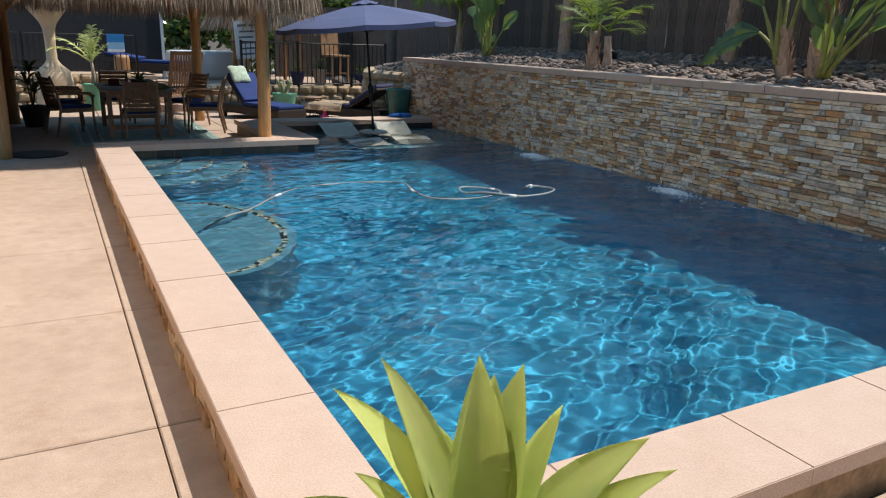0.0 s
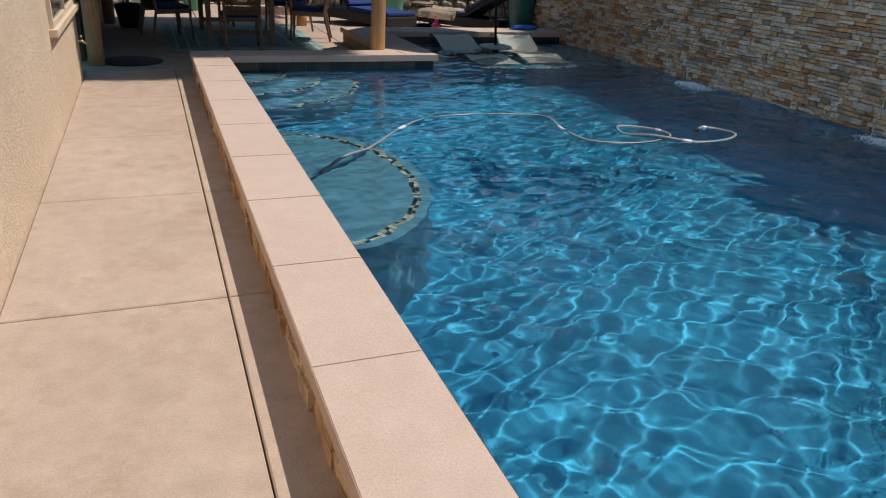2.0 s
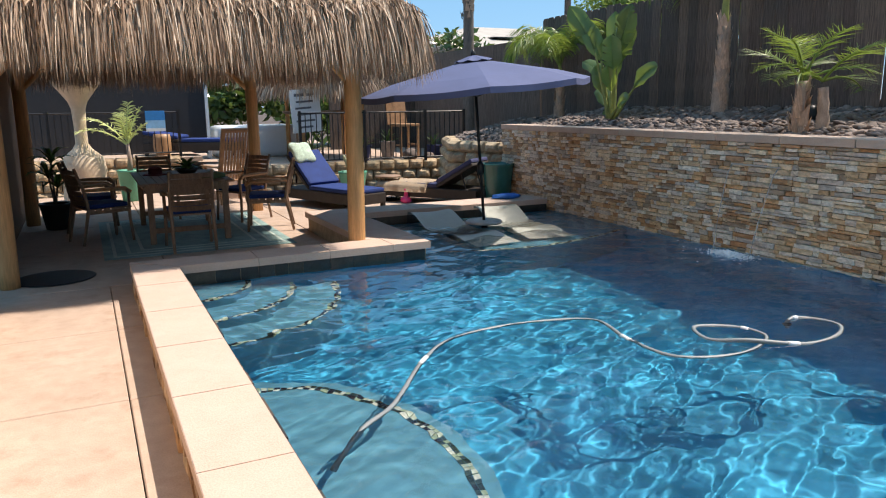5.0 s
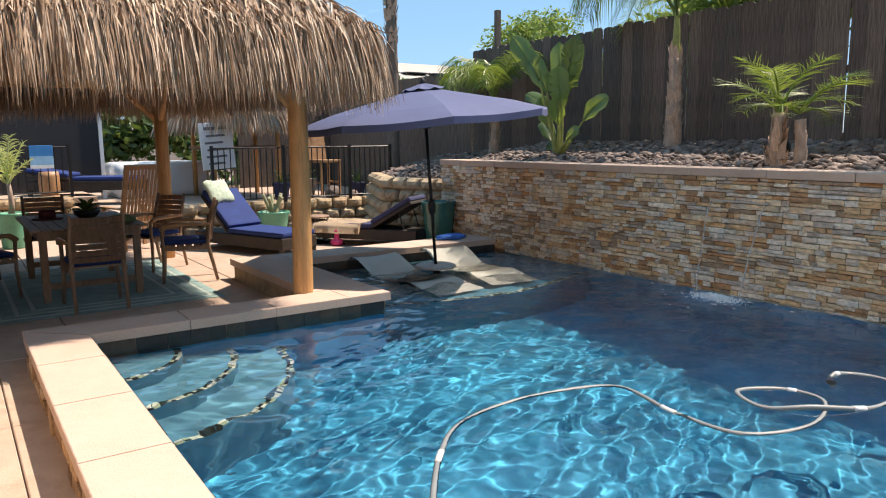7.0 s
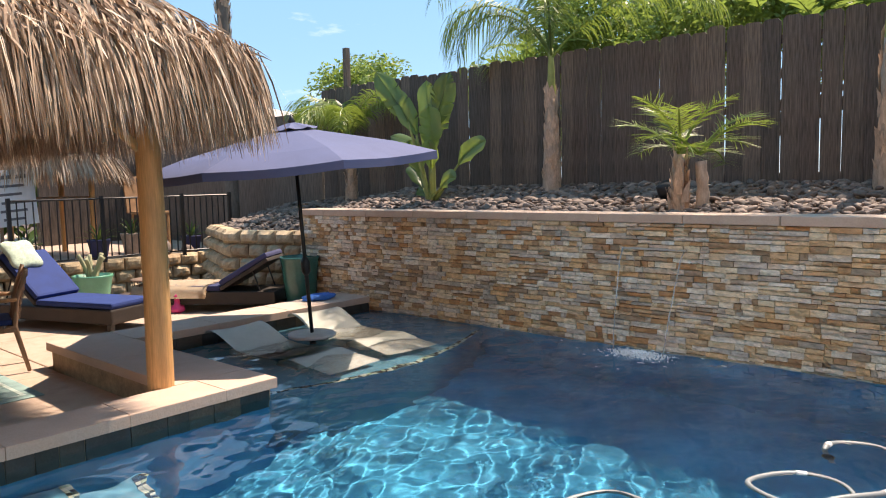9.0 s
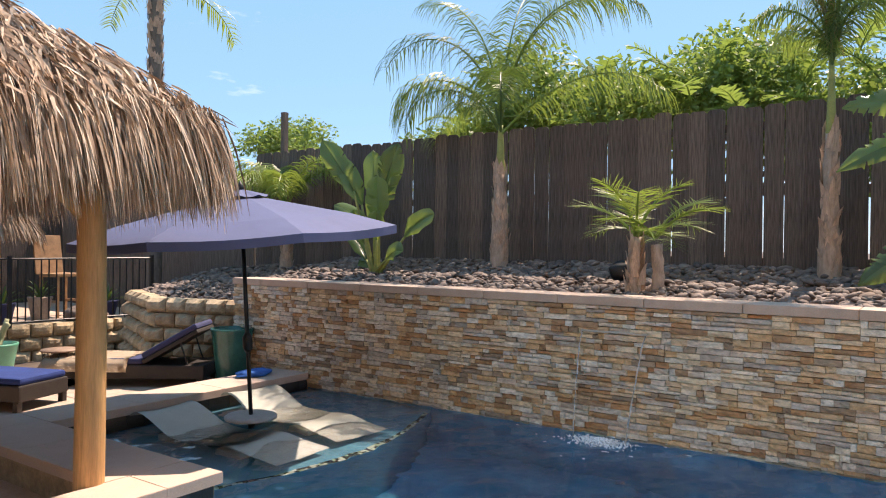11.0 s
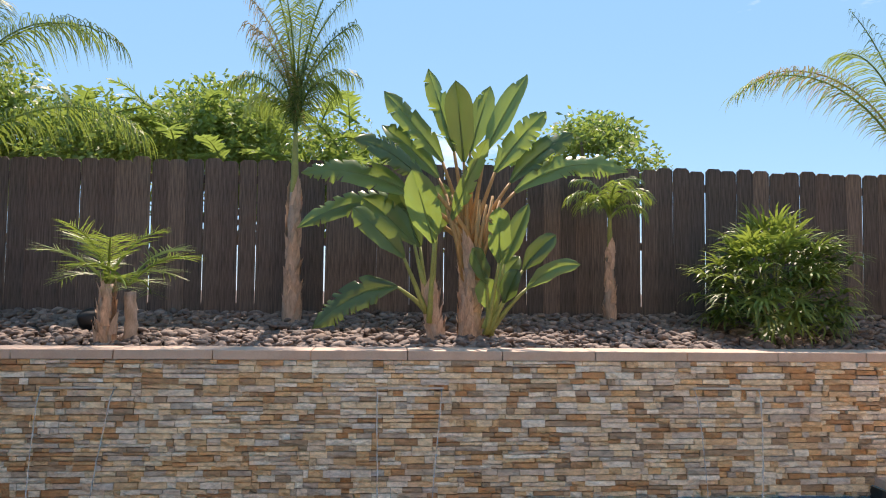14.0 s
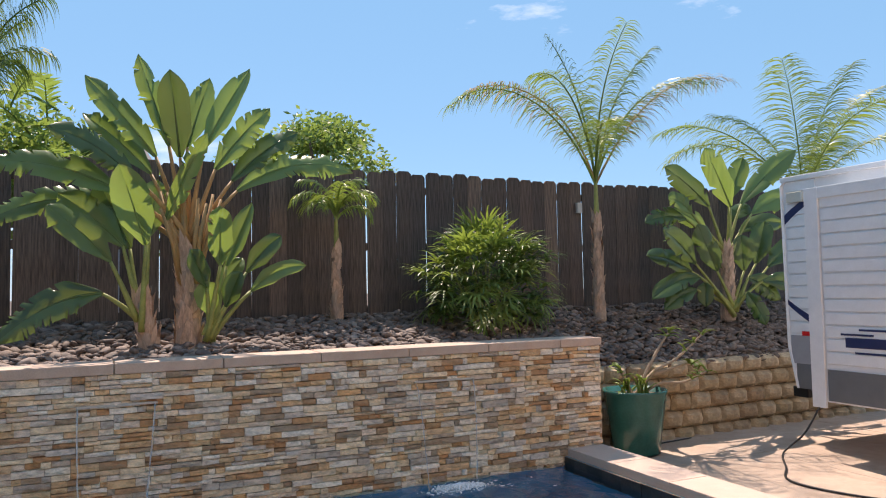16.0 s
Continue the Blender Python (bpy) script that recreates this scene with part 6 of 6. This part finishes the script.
# dark shed, hot tub cover, sign, bar chair and thatched bar on the terrace
solid("shed_wall", box(-2.6, 1.85, 16.2, 16.4, 0.6, 2.6), simple("charcoal_siding", (0.018, 0.018, 0.021), 0.6, vary=0.2), "charcoal painted shed wall", "shed", "structure")
part("corner_trim", box(1.852, 1.92, 16.15, 16.42, 0.47, 2.62), M_WHITE, thing("shed_trim", "pale corner trim of the shed", "trim", kind="structure"))
tb2 = thing("covered_tub", "white vinyl covered spa tub behind the patio", "spa", (3.0, 16.6, 0.47))
bm = box(-0.95, 0.95, -0.7, 0.7, 0.0, 0.72, 0.14)
for q in bm.verts:
    q.co += Vector((1, 1, 1)) * 0.02 * noise.noise(q.co * 3)
part("cover", bm, M_WHITE, tb2, "", True)
sg = thing("standing_sign", "white printed board with rows of small grey writing", "sign", (3.62, 14.0, 0.47), 8)
part("board", box(-0.33, 0.33, -0.015, 0.015, 0.62, 1.5, 0.005, pose(0, 0, 0, 0, -4, 0)), M_WHITE, sg)
M_INK = simple("grey_ink", (0.12, 0.12, 0.14), 0.7)
for k in range(6):
    part("writing_bar", box(-0.24 + 0.03 * (k % 2), 0.22 - 0.05 * (k % 3), -0.021, -0.017, 1.36 - 0.13 * k, 1.40 - 0.13 * k + 0.02 * (k == 0), 0, pose(0, 0, 0, 0, -4, 0)), M_INK, sg)
for x in (-0.28, 0.28):
    part("leg", box(x - 0.02, x + 0.02, 0.02, 0.05, 0, 0.9), M_TEAK, sg)
bk = thing("woven_chair", "tall tan woven-back bar chair on the terrace", "bar chair", (5.85, 14.2, 0.47), 10)
part("backrest", box(-0.26, 0.26, 0.18, 0.21, 0.75, 1.42, 0.01, pose(0, 0, 0, -8, 0, 0)), simple("tan_weave", (0.30, 0.17, 0.09), 0.8, vary=0.35, grain=60, relief=0.6), bk)
part("seat", box(-0.26, 0.26, -0.24, 0.22, 0.68, 0.74, 0.015), M_TEAK_L, bk)
for x in (-0.23, 0.23):
    for y in (-0.21, 0.19):
        part("leg", box(x - 0.02, x + 0.02, y - 0.02, y + 0.02, 0, 0.68), M_TEAK_L, bk)
    part("stretcher", box(x - 0.012, x + 0.012, -0.19, 0.17, 0.25, 0.29), M_TEAK_L, bk)

bar = thing("tiki_bar", "small round thatched bar hut beyond the palapa", "bar hut", (4.3, 15.2, 0.47))
V, F = [], []
r = random.Random(17)
for _ in range(6500):
    a = r.uniform(0, 6.283)
    t = r.random() ** 0.6
    rad = 0.1 + 1.35 * t
    p = Vector((rad * math.cos(a), rad * math.sin(a), 2.4 - 0.75 * t))
    d = Vector((math.cos(a), math.sin(a), -0.55 - 0.8 * t)) + Vector((r.uniform(-0.2, 0.2), r.uniform(-0.2, 0.2), 0))
    blade(V, F, p, d.normalized(), r.uniform(0.3, 0.55), r.uniform(0.014, 0.03), r.uniform(0.3, 1.6), r)
tagged(part("thatch", raw_mesh("thatch", V, F, M_THATCH), None, bar, "grey-brown thatch"), kind="stuff")
for k in range(4):
    a = math.pi / 4 + k * math.pi / 2
    part("post", tube([(0.95 * math.cos(a), 0.95 * math.sin(a), 0), (0.95 * math.cos(a), 0.95 * math.sin(a), 2.0)], 0.05, 10), M_POST, bar, "", True)
part("counter", lathe([(0.85, 0.98), (0.92, 1.0), (0.92, 1.04), (0.02, 1.045)], 28), M_TEAK, bar, "", True)

for i, (x, y, h) in enumerate(((4.6, 13.5, 0.34), (5.2, 13.6, 0.4), (6.2, 13.4, 0.3), (3.5, 13.5, 0.3))):
    p = plain_pot(("dark blue pot with a spiky plant on the terrace", "terracotta pot with a small plant on the terrace")[i % 2], (x, y, 0.47), 0.12, 0.17, h, (M_NAVY, M_BARK)[i % 2])
    for k in range(14):
        part("leaf", paddle_mesh((0, 0, h - 0.06), 25.7 * k, 40 + 45 * (k % 3) / 2, 0.02, 0.36, 0.035, 50, 1400 + 20 * i + k, 0, M_PALM_D), None, p)
for i, (x, y, s) in enumerate(((5.55, 13.2, 0.16), (6.35, 12.95, 0.12), (6.0, 13.2, 0.1), (6.75, 4.62, 0.14))):
    bd = thing("boulder", ("round grey garden boulder on the terrace edge", "dark grey rock-shaped garden speaker among the cobbles")[i == 3], "boulder", (x, y, 0.47 if i < 3 else bed_z(x, y)))
    bm = bmesh.new()
    bmesh.ops.create_icosphere(bm, subdivisions=3, radius=1)
    for q in bm.verts:
        k = 1 + 0.18 * noise.noise(q.co * 1.6 + Vector((i, 0, 0)))
        q.co = Vector((q.co.x * s * k, q.co.y * s * k, s * 0.75 + q.co.z * s * 0.85 * k))
    part("stone_body", bm, (M_ROCK, M_BLACK)[i == 3], bd, "", True)

# towels on the railing, wooden box, daybed
tr = thing("hung_towel", "blue and white striped towel hung over the railing", "towel", (0.63, 14.39, 1.55))
for k, (c, z0, z1) in enumerate((((0.03, 0.22, 0.55), -0.22, 0.02), ((0.25, 0.5, 0.75), -0.42, -0.22), ((0.7, 0.75, 0.8), -0.5, -0.42))):
    part("band", box(-0.18, 0.18, -0.035, -0.02, z0 * 0.76, z1 * 0.76, 0.004), simple("towel_band", c, 0.9, vary=0.15, scale=12), tr)
wb = thing("wicker_stool", "pale wooden drum stool by the railing", "stool", (0.78, 15.0, 0.64))
part("body", lathe([(0.16, 0.06), (0.175, 0.12), (0.175, 0.36), (0.16, 0.45), (0.01, 0.455)], 24), M_TEAK_L, wb, "", True)
part("foot", lathe([(0.16, 0.0), (0.16, 0.02), (0.13, 0.05), (0.13, 0.06)], 20), M_TEAK_L, wb, "", True)
db = sun_lounge("blue cushioned daybed on the upper terrace", (1.42, 15.1, 0.64), 60, 8, M_BLUE)

# window and hose bib on the house wall
win = thing("window_1", "tan-framed sliding window in the stucco wall", "window", (-1.52, 4.65, 0.0), kind="structure")
gl = NB("dark_glass")
M_GLASS = gl.done((0.03, 0.035, 0.04), 0.06, 0.0)
part("pane", box(0.004, 0.012, -1.0, 1.0, 0.82, 1.95), M_GLASS, win)
for y0, y1, z0, z1 in ((-1.06, -1.0, 0.78, 2.0), (1.0, 1.06, 0.78, 2.0), (-1.0, 1.0, 1.95, 2.0), (-1.0, 1.0, 0.78, 0.82), (-0.02, 0.02, 0.82, 1.95)):
    part("frame", box(0.0, 0.03, y0, y1, z0, z1), M_CLOTH, win)
part("sill", box(0.0, 0.06, -1.12, 1.12, 0.72, 0.778, 0.006), M_STUCCO, win)
tap = thing("hose_bib", "small brass garden tap on the house wall", "tap", (-1.52, 5.55, 0.42))
part("pipe", tube([(0, 0, 0), (0.06, 0, 0), (0.1, 0, -0.03)], [0.013, 0.013, 0.012], 8), simple("worn_brass", (0.45, 0.36, 0.22), 0.4, 0.8), tap, "", True)
part("wheel", tube([(0.055, -0.03, 0.045), (0.055, 0.03, 0.045)], 0.01, 8), simple("grey_knob", (0.4, 0.4, 0.4), 0.5), tap, "", True)
solid("wall_side", box(-1.72, -1.56, 6.9, 12.3, -0.04, 2.5), simple("brown_siding", (0.11, 0.065, 0.04), 0.8, vary=0.3, stretch=(1, 12, 1)), "dark brown boarded wall under the palapa", "wall", "structure")

# ---------------------------------------------------------------- planter and trailer at the end of the pool
pp = plain_pot("tall dark green glazed planter with a plumeria", (5.84, -3.68, 0), 0.25, 0.335, 0.69, M_GLAZE)
part("saucer", lathe([(0.24, 0.0), (0.26, 0.015), (0.24, 0.02)], 28), M_BLACK, pp)
M_TWIG = simple("plumeria_bark", (0.36, 0.27, 0.19), 0.8, vary=0.25)
r = random.Random(12)
for i, pts in enumerate((((0, 0, 0.6), (0.0, -0.25, 0.85), (-0.02, -0.6, 1.0), (-0.05, -0.95, 1.25)), ((0, -0.05, 0.6), (0.02, -0.35, 0.72), (0, -0.7, 0.72), (0, -1.05, 0.82)), ((0, 0, 0.6), (-0.03, -0.2, 0.95), (0, -0.42, 1.2), (0, -0.55, 1.32)), ((0, 0.03, 0.6), (0, 0.12, 0.8), (0, 0.2, 0.93)), ((0, -0.25, 0.84), (0.05, -0.5, 0.86), (0, -0.75, 0.92), (-0.02, -0.9, 0.86)))):
    ln = spline(pts, 6)
    part("branch", tube(ln, [0.022 - 0.012 * k / len(ln) for k in range(len(ln))], 8), M_TWIG, pp, "knobbly grey branch", True)
    for k in range(9):
        q = ln[-1 - (k % 3) * 2]
        part("leaf", paddle_mesh(q, r.uniform(0, 360), r.uniform(10, 70), 0.02, r.uniform(0.1, 0.17), 0.045, 60, 1600 + 10 * i + k, 0, M_PALM), None, pp)
for k in range(16):
    part("leaf", paddle_mesh((r.uniform(-0.1, 0.1), r.uniform(-0.15, 0.15), 0.62), r.uniform(0, 360), r.uniform(30, 85), 0.12, r.uniform(0.12, 0.22), 0.04, 60, 1700 + k, 0, M_PALM), None, pp)

RVY = -5.62
M_TRAILER = simple("trailer_white", (0.70, 0.72, 0.75), 0.35, vary=0.06, relief=0.04)
rv = thing("travel_trailer", "white ribbed travel trailer with dark swoosh stripes", "trailer", (0, 0, 0))
prof = [(5.32, 0.62), (5.42, 1.1), (5.44, 2.95), (5.36, 3.03), (-1.0, 3.03), (-1.0, 0.62)]
bm = bmesh.new()
f0 = [bm.verts.new((x, RVY, z)) for x, z in prof]
f1 = [bm.verts.new((x, RVY - 2.4, z)) for x, z in prof]
bm.faces.new(f0)
bm.faces.new(f1[::-1])
for i in range(len(prof)):
    j = (i + 1) % len(prof)
    bm.faces.new((f0[j], f0[i], f1[i], f1[j]))
bmesh.ops.recalc_face_normals(bm, faces=bm.faces)
part("body", bm, M_TRAILER, rv, "white aluminium body")
M_GREY = simple("grey_panel", (0.13, 0.14, 0.15), 0.5, vary=0.1)
M_NAVYP = simple("navy_stripe", (0.02, 0.03, 0.10), 0.35, vary=0.1)
z = 0.98
while z < 2.9:
    part("siding_rib", box(5.0, 5.405, RVY, RVY + 0.012, z, z + 0.118, 0.008), M_TRAILER, rv)
    z += 0.135
part("skirt", box(-1.0, 5.34, RVY, RVY + 0.014, 0.62, 0.9), M_GREY, rv, "grey lower skirt")
part("corner_trim", tube([(5.33, RVY + 0.01, 0.62), (5.43, RVY + 0.01, 1.1), (5.45, RVY + 0.01, 2.95), (5.37, RVY + 0.01, 3.04)], 0.018, 8), M_TRAILER, rv)
part("roof_trim", box(-1.0, 5.45, RVY - 0.02, RVY + 0.035, 2.99, 3.05, 0.01), M_TRAILER, rv)
sl = part("slide_out", box(2.0, 4.72, RVY, RVY + 0.42, 0.58, 2.78, 0.01), M_TRAILER, rv, "white slide-out box")
part("slide_flange", box(4.64, 4.80, RVY + 0.425, RVY + 0.455, 0.52, 2.82, 0.006), M_TRAILER, sl)
part("slide_top", box(2.0, 4.8, RVY + 0.425, RVY + 0.45, 2.70, 2.82, 0.006), M_TRAILER, sl)
z = 0.98
while z < 2.6:
    part("siding_rib", box(2.0, 4.62, RVY + 0.421, RVY + 0.433, z, z + 0.118, 0.008), M_TRAILER, sl)
    z += 0.135
part("slide_skirt", box(2.0, 4.62, RVY + 0.421, RVY + 0.436, 0.6, 0.92), M_GREY, sl)
part("window_frame", box(2.95, 3.86, RVY + 0.436, RVY + 0.456, 1.72, 2.35, 0.05), M_BLACK, sl)
part("window_pane", box(3.01, 3.80, RVY + 0.457, RVY + 0.462, 1.78, 2.29, 0.03), M_GLASS, sl)
for a, c, z0, z1 in ((4.1, 4.45, 1.28, 1.30), (3.7, 4.25, 1.33, 1.35), (3.7, 4.4, 1.16, 1.26), (3.8, 4.3, 1.10, 1.12)):
    part("emblem_bar", box(a, c, RVY + 0.436, RVY + 0.440, z0, z1), M_NAVYP, sl, "slanted dark emblem strokes")


def swoosh(z0, z1, bend, t0, t1):
    """A curved painted stripe across the body's corner."""
    bm = bmesh.new()
    prev = None
    for k in range(13):
        t = k / 12
        x, z, h = 5.42 - 0.62 * t, z0 + (z1 - z0) * t + bend * 4 * t * (1 - t), t0 + (t1 - t0) * t
        row = [bm.verts.new((x, RVY + d, z + e)) for d, e in ((0.013, -h), (0.016, -h), (0.016, h), (0.013, h))]
        if prev:
            for i in range(4):
                bm.faces.new((prev[i], prev[(i + 1) % 4], row[(i + 1) % 4], row[i]))
        prev = row
    bmesh.ops.recalc_face_normals(bm, faces=bm.faces)
    return bm


part("swoosh", swoosh(1.60, 1.30, -0.05, 0.03, 0.055), M_NAVYP, rv, "dark blue swoosh")
part("swoosh", swoosh(2.55, 2.84, 0.05, 0.055, 0.03), M_NAVYP, rv, "dark blue swoosh")
part("lower_panel", box(4.80, 5.40, RVY + 0.0125, RVY + 0.0145, 0.9, 1.22), simple("pale_grey_paint", (0.30, 0.31, 0.34), 0.4, vary=0.08), rv, "pale grey painted panel")
part("marker_lamp", box(5.12, 5.24, RVY + 0.016, RVY + 0.03, 1.22, 1.27, 0.005), simple("red_lens", (0.6, 0.02, 0.02), 0.25), rv, "red marker lamp")
part("porch_lamp", box(5.14, 5.34, RVY + 0.0, RVY + 0.07, 2.74, 2.86, 0.01), M_RESIN, rv, "cream porch lamp")
part("bumper", box(5.3, 5.5, RVY - 2.3, RVY - 0.1, 0.5, 0.62, 0.01), M_BLACK, rv)
for x in (1.0, 1.9):
    wh = part("wheel", tube([(x, RVY - 0.02, 0.33), (x, RVY - 0.25, 0.33)], 0.33, 24), M_BLACK, rv, "black tyre")
cord = thing("power_cord", "black cable lying across the deck to the trailer", "cable", (0, 0, 0.006))
part("cable", tube(spline([(4.9, RVY + 0.2, 0.5), (4.95, -5.2, 0.2), (5.05, -5.0, 0.008), (4.6, -4.5, 0.008), (4.2, -4.1, 0.008), (3.6, -4.2, 0.008), (3.0, -4.6, 0.008)], 8), 0.011, 6), M_BLACK, cord, "", True)
gh = thing("drip_line", "thin black hose at the foot of the block wall", "cable", (0, 0, 0.006))
part("cable", tube(spline([(6.12, -3.75, 0.55), (6.1, -3.85, 0.2), (6.08, -4.0, 0.01), (6.05, -4.3, 0.008), (6.1, -4.7, 0.008)], 8), 0.008, 6), M_BLACK, gh, "", True)
bx = thing("junction_box", "small grey box mounted on the fence", "box", (BEDX - 0.03, -4.28, 2.9))
part("case", box(-0.03, 0.02, -0.04, 0.04, -0.07, 0.07, 0.006), M_LIP, bx)

# ---------------------------------------------------------------- beyond the fence
def leaf_cloud(seed, blobs, n, size, material, parent, name="crown"):
    """Many small leaves on the shells of overlapping clumps."""
    r = random.Random(seed)
    V, F = [], []
    for _ in range(n):
        cx, cy, cz, rx, ry, rz = blobs[r.randrange(len(blobs))]
        a, u = r.uniform(0, 6.283), r.uniform(-0.5, 1)
        s = math.sqrt(max(0, 1 - u * u))
        k = r.uniform(0.4, 1.2)
        k *= 1 + 0.22 * noise.noise(Vector((a * 1.3, u * 2, cx)))
        p = Vector((cx + rx * k * s * math.cos(a), cy + ry * k * s * math.sin(a), cz + rz * k * u))
        d = Vector((r.uniform(-1, 1), r.uniform(-1, 1), r.uniform(-0.8, 0.6))).normalized()
        w = d.cross(Vector((r.uniform(-1, 1), r.uniform(-1, 1), r.uniform(-1, 1)))).normalized()
        l = size * r.uniform(0.6, 1.3)
        i = len(V)
        V += [p[:], (p + d * l * 0.5 + w * l * 0.22)[:], (p + d * l)[:], (p + d * l * 0.5 - w * l * 0.22)[:]]
        F.append((i, i + 1, i + 2, i + 3))
    return tagged(part(name, raw_mesh(name, V, F, material), None, parent), kind="stuff")


def leafy_tree(label, at, blobs, n, size, seed, material=None, height=2.0):
    t = thing("tree", label, "tree", at, group="trees beyond the fence")
    part("trunk", trunk_mesh([(0, 0, 0), (0.05, 0.05, height * 0.5), (0, 0, height)], [0.2, 0.16, 0.1], seed), M_BARK_G, t, "", True)
    rr = random.Random(seed)
    for cx, cy, cz, rx, ry, rz in blobs[:7]:
        part("limb", tube(spline([(0, 0, height * 0.8), (cx * 0.5, cy * 0.5, (height + cz) * 0.5), (cx, cy, cz)], 4), [0.09 - 0.008 * k for k in range(9)], 7), M_BARK_G, t, "", True)
    leaf_cloud(seed, blobs, n, size, material or M_TREE, t)
    return t


r = random.Random(44)
blobs = [(r.uniform(-1.6, 1.6), -5.0 + 0.62 * k + r.uniform(-0.3, 0.3), 3.3 + 1.9 * math.sin(math.pi * (k + 0.5) / 18) + r.uniform(-0.9, 0.3), r.uniform(0.9, 1.4), r.uniform(0.9, 1.3), r.uniform(0.7, 1.1)) for k in range(18)]
big = leafy_tree("broad dense green tree rising behind the fence", (14.0, 6.6, 0), blobs, 60000, 0.15, 45, None, 2.6)
for i in range(80):
    a = r.uniform(80, 280)
    part("spray", frond_mesh((r.uniform(-2.2, -0.8), r.uniform(-4.8, 4.4), r.uniform(3.0, 4.9)), a, r.uniform(10, 60), 1.0, 60, 0.28, 0.3, M_TREE, 2000 + i, 16, 0.03), None, big)
leafy_tree("airy tree top behind the fence", (16.0, -2.9, 0), [(r.uniform(-1, 1), r.uniform(-1.6, 1.6), 4.6 + r.uniform(-0.7, 0.9), 0.8, 0.8, 0.6) for _ in range(9)], 7000, 0.16, 46, None, 3.5)
leafy_tree("distant round tree by the neighbour's roof", (22.0, 25.5, 0), [(r.uniform(-1.2, 1.2), r.uniform(-1.8, 1.8), 5.8 + r.uniform(-0.6, 1.2), 1.0, 1.0, 0.8) for _ in range(9)], 6000, 0.22, 47, None, 4.5)
leafy_tree("low tree tops beyond the fence", (20.0, 19.5, 0), [(r.uniform(-1, 1), r.uniform(-3, 3), 4.2 + r.uniform(-0.4, 0.5), 0.9, 0.9, 0.6) for _ in range(9)], 5000, 0.2, 48, None, 3.5)
leafy_tree("dark broad-leaved shrubs behind the terrace", (2.5, 20.0, 0.3), [(-6 + 1.25 * k, r.uniform(-0.8, 0.8), 1.2 + r.uniform(-0.3, 1.6), 1.0, 0.9, 0.9) for k in range(12)], 14000, 0.30, 49, M_PADDLE_D, 1.2)
leafy_tree("green shrubs beside the dark shed", (-4.0, 17.5, 0.3), [(r.uniform(-2, 2), r.uniform(-0.8, 0.8), 1.3 + r.uniform(-0.5, 1.6), 0.9, 0.9, 0.9) for _ in range(9)], 7000, 0.24, 50, None, 1.2)
tp_ = thing("tall_palm_trunk", "tall slim palm trunk with a ringed grey bark", "palm", (7.0, 13.3, 0.0))
part("trunk", trunk_mesh([(0, 0, 0), (0.02, 0.0, 2.5), (0.0, 0.0, 6.3)], [0.13, 0.12, 0.115], 71, 14, 0.02), M_BARK_G, tp_, "", True)
part("bark_fibre", boots_mesh((0, 0, 3.4), (0, 0, 6.3), 0.135, 0.13, 150, 72), M_FIBRE, tp_)
for i in range(13):
    part("frond", frond_mesh((0, 0, 6.3), 27.7 * i, 10 + 60 * ((i * 5) % 7) / 7, 2.0, 90, 0.5, 0.8, M_PALM, 2100 + i, 34, 0.018), None, tp_)

# dark board fence that closes the yard at the far end, and the neighbour's house
solid("fence_far", box(5.2, 12.0, 17.6, 17.7, 0.0, 2.5), M_PICKET, "dark board fence behind the terrace", "fence", "structure")
solid("fence_return", box(BEDX - 0.02, BEDX + 0.02, 11.42, 17.6, 0.0, 2.9), M_PICKET, "dark board fence past the palms", "fence", "structure")
hs = thing("neighbour_house", "low tan house with a pale tiled roof and solar panels", "house", (13.5, 21.5, 0))
part("wall", box(-4.0, 6.0, -1.0, 7.0, 0, 3.25), M_STUCCO, hs)
part("fascia", box(-4.6, 6.4, -1.6, -1.5, 3.12, 3.34), M_CAP, hs, "pale fascia board")
bm = bmesh.new()
q = [bm.verts.new(p) for p in ((-4.6, -1.6, 3.3), (6.4, -1.6, 3.3), (6.4, 7.6, 3.3), (-4.6, 7.6, 3.3), (-0.5, 3.0, 4.5), (2.5, 3.0, 4.5))]
for f in ((0, 1, 5, 4), (1, 2, 5), (2, 3, 4, 5), (3, 0, 4), (3, 2, 1, 0)):
    bm.faces.new([q[i] for i in f])
part("roof", bm, simple("pale_roof", (0.42, 0.38, 0.34), 0.85, vary=0.2, scale=3), hs, "pale shingle roof")
for k in range(3):
    part("solar_panel", box(-1.0 + 1.1 * k, 0.0 + 1.1 * k, 0.2, 1.9, 3.86, 3.9, 0, pose(0, 0, 0, 0, 0, 0)), M_GLASS, hs, "dark solar panel")
ups = thing("utility_post", "dark square post rising behind the fence", "post", (8.1, 11.2, 0))
part("shaft", box(-0.045, 0.045, -0.045, 0.045, 0, 4.0), M_PICKET, ups)
h2 = thing("far_house", "grey roofed house glimpsed behind the fence", "house", (24, 1.7, 0))
part("wall", box(-2, 2, -1.2, 0.9, 0, 5.4), simple("grey_wall", (0.30, 0.31, 0.33), 0.7), h2)
bm = bmesh.new()
q = [bm.verts.new(p) for p in ((-2.3, -1.4, 5.4), (2.3, -1.4, 5.4), (2.3, 1.0, 5.4), (-2.3, 1.0, 5.4), (0, -0.9, 6.85), (0, 0.3, 6.85))]
for f in ((0, 3, 5, 4), (1, 4, 5, 2), (0, 4, 1), (3, 2, 5), (0, 1, 2, 3)):
    bm.faces.new([q[i] for i in f])
part("roof", bm, simple("slate_roof", (0.10, 0.10, 0.11), 0.8), h2)
